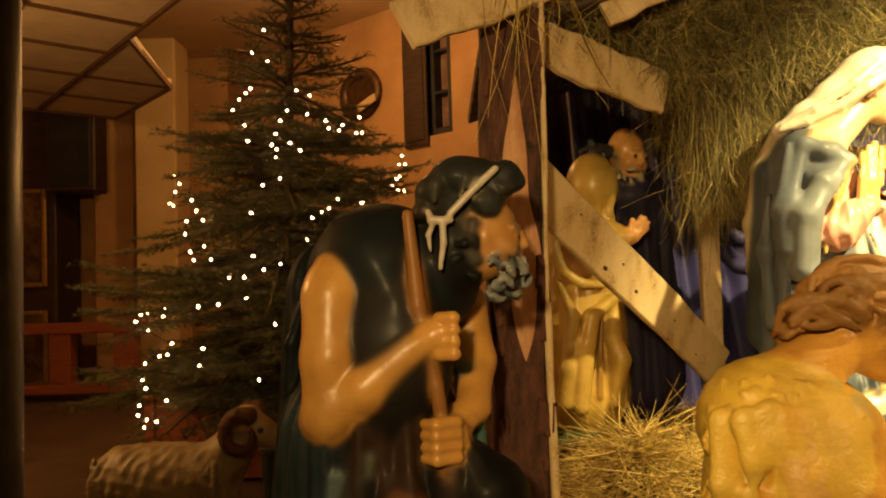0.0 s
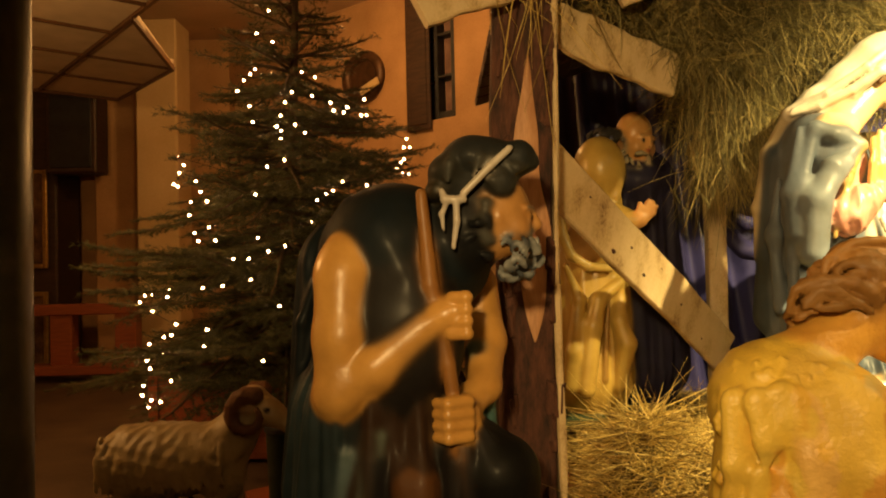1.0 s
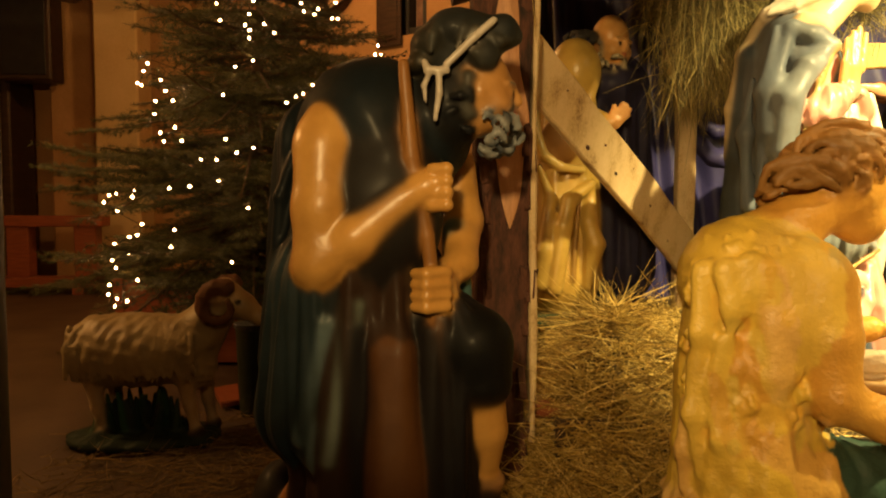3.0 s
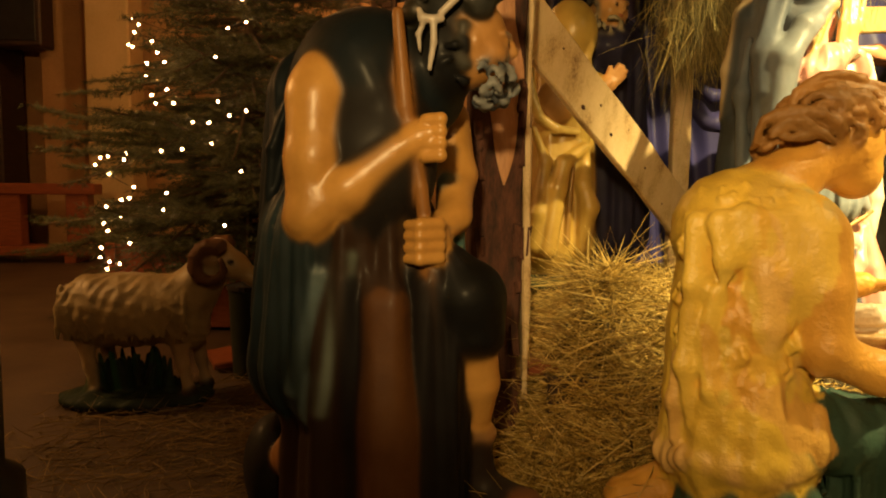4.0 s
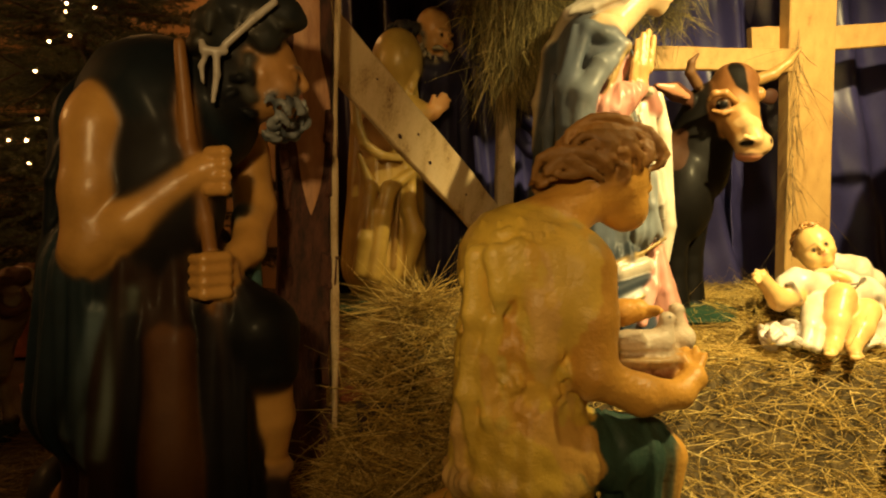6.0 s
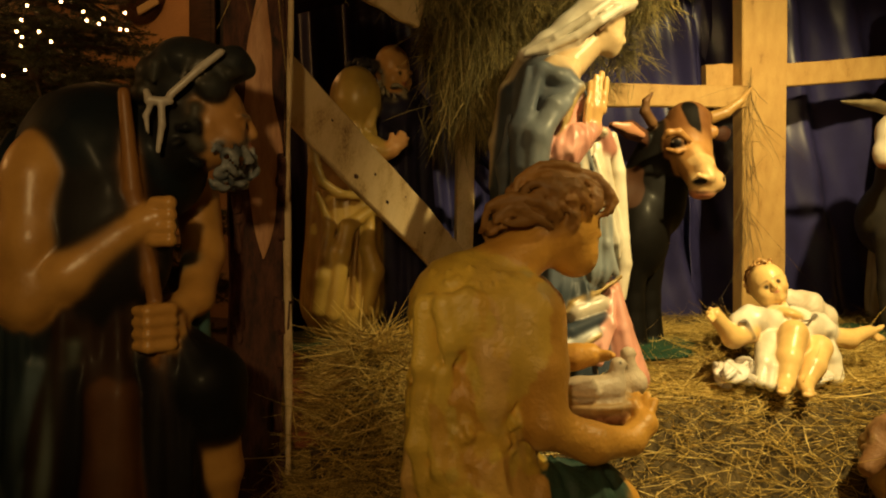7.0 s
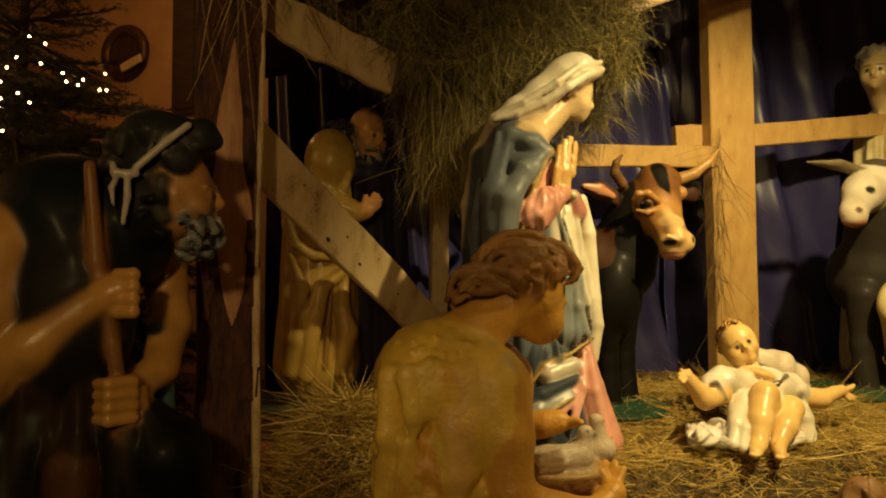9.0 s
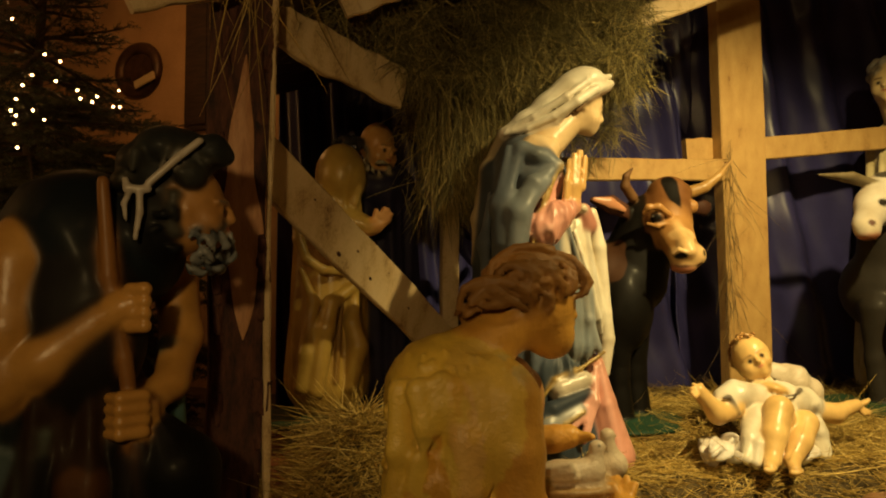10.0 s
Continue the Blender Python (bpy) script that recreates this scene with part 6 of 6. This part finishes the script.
face(s, (3.8, 3.4, 2.26), (-0.85, -0.5, -0.1), (0, 0, 1), 0.11, (0.78, 0.6, 0.3))
s.limb((3.95, 3.48, 2.05), (3.82, 3.43, 2.2), 0.07, 0.06, (0.78, 0.6, 0.3))
curls(s, (3.83, 3.43, 2.32), (0.1, 0.1, 0.1), (0.5, 0.47, 0.42), 46, 0.025, 21, lambda d: d.z > 0 or d.x > 0.2, (0.2, 0.18, 0.16))
s.ball((3.36, 2.86, 0.98), (0.1, 0.07, 0.12), (0.72, 0.6, 0.3), (0, 20, 0))
s.limb((3.38, 2.88, 0.95), (3.55, 2.95, 0.6), 0.08, 0.1, (0.7, 0.58, 0.3))
s.build("standing_statue", "painted statue of a figure in a cream yellow robe", "statue", PAINT)

# ram on its mossy base
s = Sculpt(0.009, 0.025)
WOOL, HORN = (0.31, 0.24, 0.12), (0.12, 0.055, 0.025)
s.limb((-1.36, 3.22, 0.4), (-1.04, 3.22, 0.41), 0.155, 0.145, WOOL, lumps=(0.006, 60, 2))
s.ball((-1.2, 3.22, 0.4), (0.27, 0.15, 0.15), WOOL, lumps=(0.006, 60, 3))
s.limb((-1.0, 3.22, 0.42), (-0.86, 3.21, 0.6), 0.125, 0.075, WOOL, lumps=(0.005, 60, 4))
s.ball((-0.98, 3.21, 0.33), (0.09, 0.1, 0.1), WOOL, lumps=(0.006, 60, 6))
rnd = random.Random(9)
for k in range(620):
    a, b = rnd.uniform(0, 1), rnd.uniform(-0.5, 1.0)
    x, tone = -1.47 + 0.52 * a, rnd.uniform(0.7, 1.25)
    y = 3.22 - 0.142 * math.cos(b)
    z = 0.4 + 0.14 * math.sin(b)
    s.limb((x, y, z), (x + rnd.uniform(-0.01, 0.02), y - 0.003, z - rnd.uniform(0.03, 0.06)), 0.0085, 0.003, tuple(tone * v for v in WOOL), soft=0.005)
s.chain([(-0.85, 3.21, 0.645), (-0.77, 3.205, 0.59), (-0.7, 3.2, 0.545)], [0.066, 0.052, 0.034], (0.46, 0.33, 0.16))
s.ball((-0.695, 3.2, 0.535), (0.03, 0.03, 0.026), (0.48, 0.35, 0.18))
s.ball((-0.78, 3.15, 0.612), (0.014, 0.01, 0.012), (0.02, 0.012, 0.008), paint=True)
for yy in (3.135, 3.285):
    pts, rad = [], []
    for k in range(13):
        a = radians(70 + 27 * k)
        rr = 0.083 - 0.0028 * k
        pts.append((-0.852 + rr * math.cos(a), yy + (-0.003 if yy < 3.2 else 0.003) * k, 0.6 + rr * math.sin(a)))
        rad.append(0.036 - 0.0021 * k)
    s.chain(pts, rad, HORN, soft=0.006, lumps=(0.003, 120, 2))
s.ball((-0.86, 3.13, 0.625), (0.03, 0.015, 0.02), (0.4, 0.28, 0.15))
for lx, ly in ((-1.0, 3.15), (-0.96, 3.28), (-1.38, 3.15), (-1.35, 3.28)):
    s.chain([(lx, ly, 0.3), (lx + 0.015, ly, 0.18), (lx + 0.035, ly, 0.08)], [0.045, 0.024, 0.022], (0.4, 0.3, 0.17))
    s.ball((lx + 0.045, ly - 0.005, 0.065), (0.03, 0.024, 0.025), (0.02, 0.015, 0.012))
MOSS = (0.016, 0.028, 0.02)
s.ball((-1.2, 3.22, 0.03), (0.32, 0.2, 0.05), MOSS, lumps=(0.008, 30, 8))
for k in range(60):
    x, y = rnd.uniform(-1.4, -1.03), rnd.uniform(3.15, 3.3)
    s.limb((x, y, 0.05), (x + rnd.uniform(-0.03, 0.03), y - 0.02, rnd.uniform(0.12, 0.24)), 0.024, 0.008, tuple(rnd.uniform(0.6, 1.8) * v for v in (0.018, 0.04, 0.022)), soft=0.01)
s.build("ram_statue", "painted statue of a horned ram on a dark mossy base", "statue", WOOLPAINT)

# lying sheep before the stage
s = Sculpt(0.009, 0.02)
s.ball((2.62, 2.0, 0.16), (0.33, 0.17, 0.16), (0.3, 0.18, 0.07), lumps=(0.012, 50, 2))
s.limb((2.38, 2.0, 0.2), (2.31, 2.0, 0.33), 0.1, 0.085, (0.3, 0.18, 0.07), lumps=(0.012, 60, 3))
s.ball((2.3, 1.99, 0.385), (0.075, 0.065, 0.06), (0.2, 0.1, 0.04), lumps=(0.01, 70, 4))
s.limb((2.27, 1.98, 0.35), (2.19, 1.97, 0.28), 0.05, 0.032, (0.24, 0.12, 0.05))
for k in (-1, 1):
    s.ball((2.33, 1.99 + 0.09 * k, 0.35), (0.025, 0.05, 0.018), (0.2, 0.1, 0.05), (20 * k, 0, 0))
curls(s, (2.32, 2.0, 0.36), (0.07, 0.065, 0.065), (0.22, 0.11, 0.045), 40, 0.016, 31, lambda d: d.z > -0.1, (0.3, 0.18, 0.08))
s.limb((2.4, 1.88, 0.05), (2.25, 1.86, 0.035), 0.04, 0.03, (0.24, 0.14, 0.06))
s.build("sheep_statue", "painted statue of a brown woolly sheep lying down", "statue", WOOLPAINT)

# ---- fir tree with its string of lights ----
TREE = Vector((-1.08, 5.1, 0))
tree = thing("christmas_tree", "tall fir tree hung with warm white lights", "tree")
part("trunk", tube([TREE + Vector(p) for p in ((-0.05, 0, 0.12), (-0.02, 0, 1.2), (0.06, 0, 2.4), (0.1, 0, 3.5), (0.1, 0, 3.75))], [0.06, 0.05, 0.032, 0.014, 0.005], 10), TWIG, tree, smooth=True)
rnd = random.Random(12)
limbs = bmesh.new()
tips = []


def sprig(a, d, length, up):
    tips.append((a, d, length, up))


level = 0.5
while level < 3.55:
    reach = 0.06 + 0.485 * (3.6 - level) * (1.0 if level > 0.7 else 0.85)
    n = 11 if level < 2.6 else 7
    off = rnd.uniform(0, 6.3)
    for k in range(n):
        an = off + 6.283 * k / n + rnd.uniform(-0.25, 0.25)
        L = reach * rnd.uniform(0.55, 1.15)
        rise = 0.32 if level > 2.6 else rnd.uniform(-0.3, 0.3)
        if level > 3.2:
            rise = 0.9
        tx = 0.1 * level / 3.5 - 0.03
        a = TREE + Vector((tx, 0, level + rnd.uniform(-0.06, 0.06)))
        pts = []
        for m in range(6):
            f = m / 5
            pts.append(a + Vector((math.cos(an), math.sin(an), 0)) * L * f + Vector((0, 0, L * (rise * f - 0.28 * f * f + 0.16 * f ** 4))))
        tube(pts, [0.012 * (1 - 0.8 * m / 5) + 0.002 for m in range(6)], 5, limbs)
        m = max(3, int(L / 0.075))
        for b in range(1, m + 1):
            f = b / m
            i0 = min(4, int(f * 5))
            p = pts[i0].lerp(pts[i0 + 1], f * 5 - i0)
            d = (pts[i0 + 1] - pts[i0]).normalized()
            sprig(p - d * 0.07, d, 0.09, 0)
            if f > 0.15:
                side = d.cross(Vector((0, 0, 1))).normalized()
                ll = (0.07 + 0.42 * L * (1.1 - f)) * rnd.uniform(0.6, 1.1)
                for sg in (-1, 1):
                    dd = (d * 0.75 + side * sg * 0.8 + Vector((0, 0, rnd.uniform(-0.2, 0.12)))).normalized()
                    sprig(p, dd, ll, 0)
                    if ll > 0.14:
                        for g in (0.3, 0.5, 0.75):
                            s2 = dd.cross(Vector((0, 0, 1))).normalized()
                            sprig(p + dd * ll * g, (dd + s2 * rnd.choice((-0.8, 0.8)) + Vector((0, 0, rnd.uniform(-0.2, 0.2)))).normalized(), ll * 0.4, 0)
    level += 0.125 if level < 2.6 else 0.17
sprig(TREE + Vector((0.1, 0, 3.4)), Vector((0, 0, 1)), 0.4, 0)
part("limb", limbs, TWIG, tree, "thin brown boughs of the fir", True)["kind"] = "stuff"
A = np.array([tuple(t[0]) for t in tips])
Dn = np.array([tuple(t[1]) for t in tips])
Ln = np.array([t[2] for t in tips])
count = np.maximum(5, (Ln * 300).astype(int))
if count.sum() > 300000:
    count = np.maximum(4, (count * 300000 / count.sum()).astype(int))
who = np.repeat(np.arange(len(tips)), count)
f = rng.uniform(0, 1, len(who))
base = A[who] + Dn[who] * (Ln[who] * f)[:, None]
rv = rng.normal(0, 1, (len(who), 3))
dw = Dn[who]
rv -= dw * np.sum(rv * dw, 1)[:, None]
rv /= np.linalg.norm(rv, axis=1)[:, None]
way = dw * 0.75 + rv * 0.8
way /= np.linalg.norm(way, axis=1)[:, None]
tip = base + way * rng.uniform(0.022, 0.042, len(who))[:, None]
s1 = np.cross(way, rv)
s1 /= np.linalg.norm(s1, axis=1)[:, None]
w = 0.003
vv = np.stack([base + s1 * w, base - 0.5 * s1 * w + rv * w * 0.8, base - 0.5 * s1 * w - rv * w * 0.8, tip], 1).reshape(-1, 3)
b4 = (np.arange(len(who)) * 4)[:, None, None]
tri = (b4 + np.array([[0, 1, 3], [1, 2, 3], [2, 0, 3]])[None]).reshape(-1, 3)
crown = new("crown", raw_mesh("crown", vv, tri, NEEDLE))
crown.parent = tree
crown["label"] = "dark green fir needles on drooping boughs"
crown["kind"] = "stuff"
stand = thing("tree_stand", "red wooden box stand holding the fir tree", "stand")
part("front_panel", box((0.98, 0.03, 0.52), (-1.36, 4.72, 0.28), 0.006), REDWOOD, stand)
for x in (-1.84, -0.88):
    part("side_panel", box((0.03, 0.7, 0.52), (x, 5.09, 0.28), 0.006), REDWOOD, stand)
part("back_panel", box((0.98, 0.03, 0.52), (-1.36, 5.46, 0.28), 0.006), REDWOOD, stand)
part("soil_cover", box((0.93, 0.71, 0.03), (-1.36, 5.09, 0.5), 0.004), DARKWOOD, stand)
for x in (-1.845, -0.875):
    part("corner_batten", box((0.06, 0.02, 0.54), (x, 4.695, 0.28), 0.004), REDWOOD, stand)

bulb = bmesh.new()
bmesh.ops.create_icosphere(bulb, subdivisions=2, radius=0.0078)
bulb_mesh = mesh_of("bulb", bulb, BULB, True)


def light_string(points):
    st = thing("light_string", "string of small warm white lights on a thin green cable", "fairy lights", group="lights on the tree")
    pts = [TREE + Vector(p) for p in points]
    fine = []
    for a, b in zip(pts, pts[1:]):
        for k in range(6):
            g = k / 6
            p = a.lerp(b, g)
            p.z -= 0.25 * (b - a).length * g * (1 - g)
            p.y += 0.12 * (b - a).length * math.sin(math.pi * g)
            fine.append(p)
    fine.append(pts[-1])
    part("cable", tube(fine, 0.0025, 4), WIRE, st)
    for p in pts:
        o = new("bulb", bulb_mesh)
        o.location = p
        o.parent = st


light_string([(-0.05, -0.22, 2.88), (-0.12, -0.26, 2.72), (-0.01, -0.30, 2.65), (-0.11, -0.36, 2.46), (-0.14, -0.36, 2.43), (-0.18, -0.37, 2.39), (-0.22, -0.38, 2.32), (-0.13, -0.44, 2.21), (-0.10, -0.49, 2.10), (0.18, -0.35, 2.44), (0.26, -0.33, 2.41), (0.13, -0.41, 2.30), (0.25, -0.38, 2.28), (0.09, -0.44, 2.23), (0.07, -0.48, 2.14), (0.05, -0.50, 2.07), (0.08, -0.51, 2.04), (0.08, -0.53, 1.99)])
light_string([(0.16, -0.49, 2.08), (0.22, -0.49, 2.03), (0.11, -0.58, 1.85), (0.01, -0.60, 1.81), (0.36, -0.35, 2.24), (0.38, -0.36, 2.19), (0.46, -0.30, 2.22), (0.44, -0.33, 2.18), (0.55, -0.10, 2.31), (0.54, -0.23, 2.18), (0.57, -0.18, 2.19), (0.82, 0.00, 2.06), (0.80, 0.00, 2.00), (0.84, 0.00, 2.00), (0.80, 0.00, 1.92), (0.78, 0.00, 1.90), (0.76, -0.14, 1.84), (0.69, -0.29, 1.81)])
light_string([(0.79, -0.04, 1.82), (0.83, 0.00, 1.82), (-0.73, 0.00, 1.97), (-0.56, -0.39, 1.86), (-0.58, -0.41, 1.81), (-0.62, -0.40, 1.74), (-0.58, -0.45, 1.72), (-0.44, -0.53, 1.74), (-0.40, -0.57, 1.67), (-0.35, -0.61, 1.61), (-0.46, -0.57, 1.61), (-0.46, -0.60, 1.53), (-0.32, -0.68, 1.45), (0.31, -0.63, 1.60), (0.36, -0.60, 1.64), (0.40, -0.58, 1.66), (0.28, -0.68, 1.47), (-0.05, -0.65, 1.64)])
light_string([(0.45, -0.53, 1.72), (0.59, -0.46, 1.70), (-0.41, -0.66, 1.42), (-0.38, -0.69, 1.37), (-0.27, -0.72, 1.37), (-0.02, -0.74, 1.38), (0.05, -0.78, 1.30), (0.14, -0.76, 1.33), (-0.06, -0.79, 1.26), (-0.15, -0.78, 1.26), (-0.04, -0.83, 1.14), (-0.20, -0.83, 1.11), (-0.32, -0.81, 1.10), (0.13, -0.88, 0.99), (-0.53, -0.75, 1.09), (-0.54, -0.76, 1.05), (-0.65, -0.70, 1.07), (-0.70, -0.68, 1.06)])
light_string([(-0.73, -0.68, 1.02), (-0.63, -0.75, 0.97), (-0.46, -0.85, 0.90), (-0.48, -0.87, 0.84), (-0.53, -0.85, 0.83), (-0.62, -0.83, 0.79), (-0.52, -0.89, 0.74), (-0.62, -0.87, 0.70), (-0.59, -0.90, 0.66), (-0.28, -0.93, 0.78), (-0.27, -0.90, 0.87), (0.06, -0.99, 0.70), (-0.45, -0.97, 0.60), (-0.62, -0.92, 0.57), (-0.62, -0.94, 0.52), (-0.56, -0.97, 0.50), (-0.50, -0.99, 0.49), (-0.57, -0.98, 0.46)])

# odds and ends behind the shepherd
crate = thing("fallen_board", "reddish wooden board lying on the hay", "board")
part("board", rough_plank((-1.02, 3.75, 0.05), (-0.45, 4.0, 0.1), 0.2, 0.03, (0, 1, 0.2), 0.004, 51, 12), REDWOOD, crate)
lean = thing("leaning_lath", "thin red wooden lath leaning by the statues", "lath")
part("lath", rough_plank((-0.66, 3.3, 0.0), (-0.48, 3.62, 0.62), 0.035, 0.015, (1, 0, 0), 0.002, 52, 12), REDWOOD, lean)
pot = thing("dark_bucket", "dark green plastic bucket on the floor", "bucket")
bm = tube([(-0.8, 3.62, 0.0), (-0.8, 3.62, 0.02), (-0.8, 3.62, 0.42), (-0.8, 3.62, 0.43)], [0.075, 0.08, 0.095, 0.1], 24)
part("body", bm, WIRE, pot, "", True)
part("rim", tube([(-0.8, 3.62, 0.43), (-0.8, 3.62, 0.45)], [0.104, 0.104], 24), BLACK, pot)
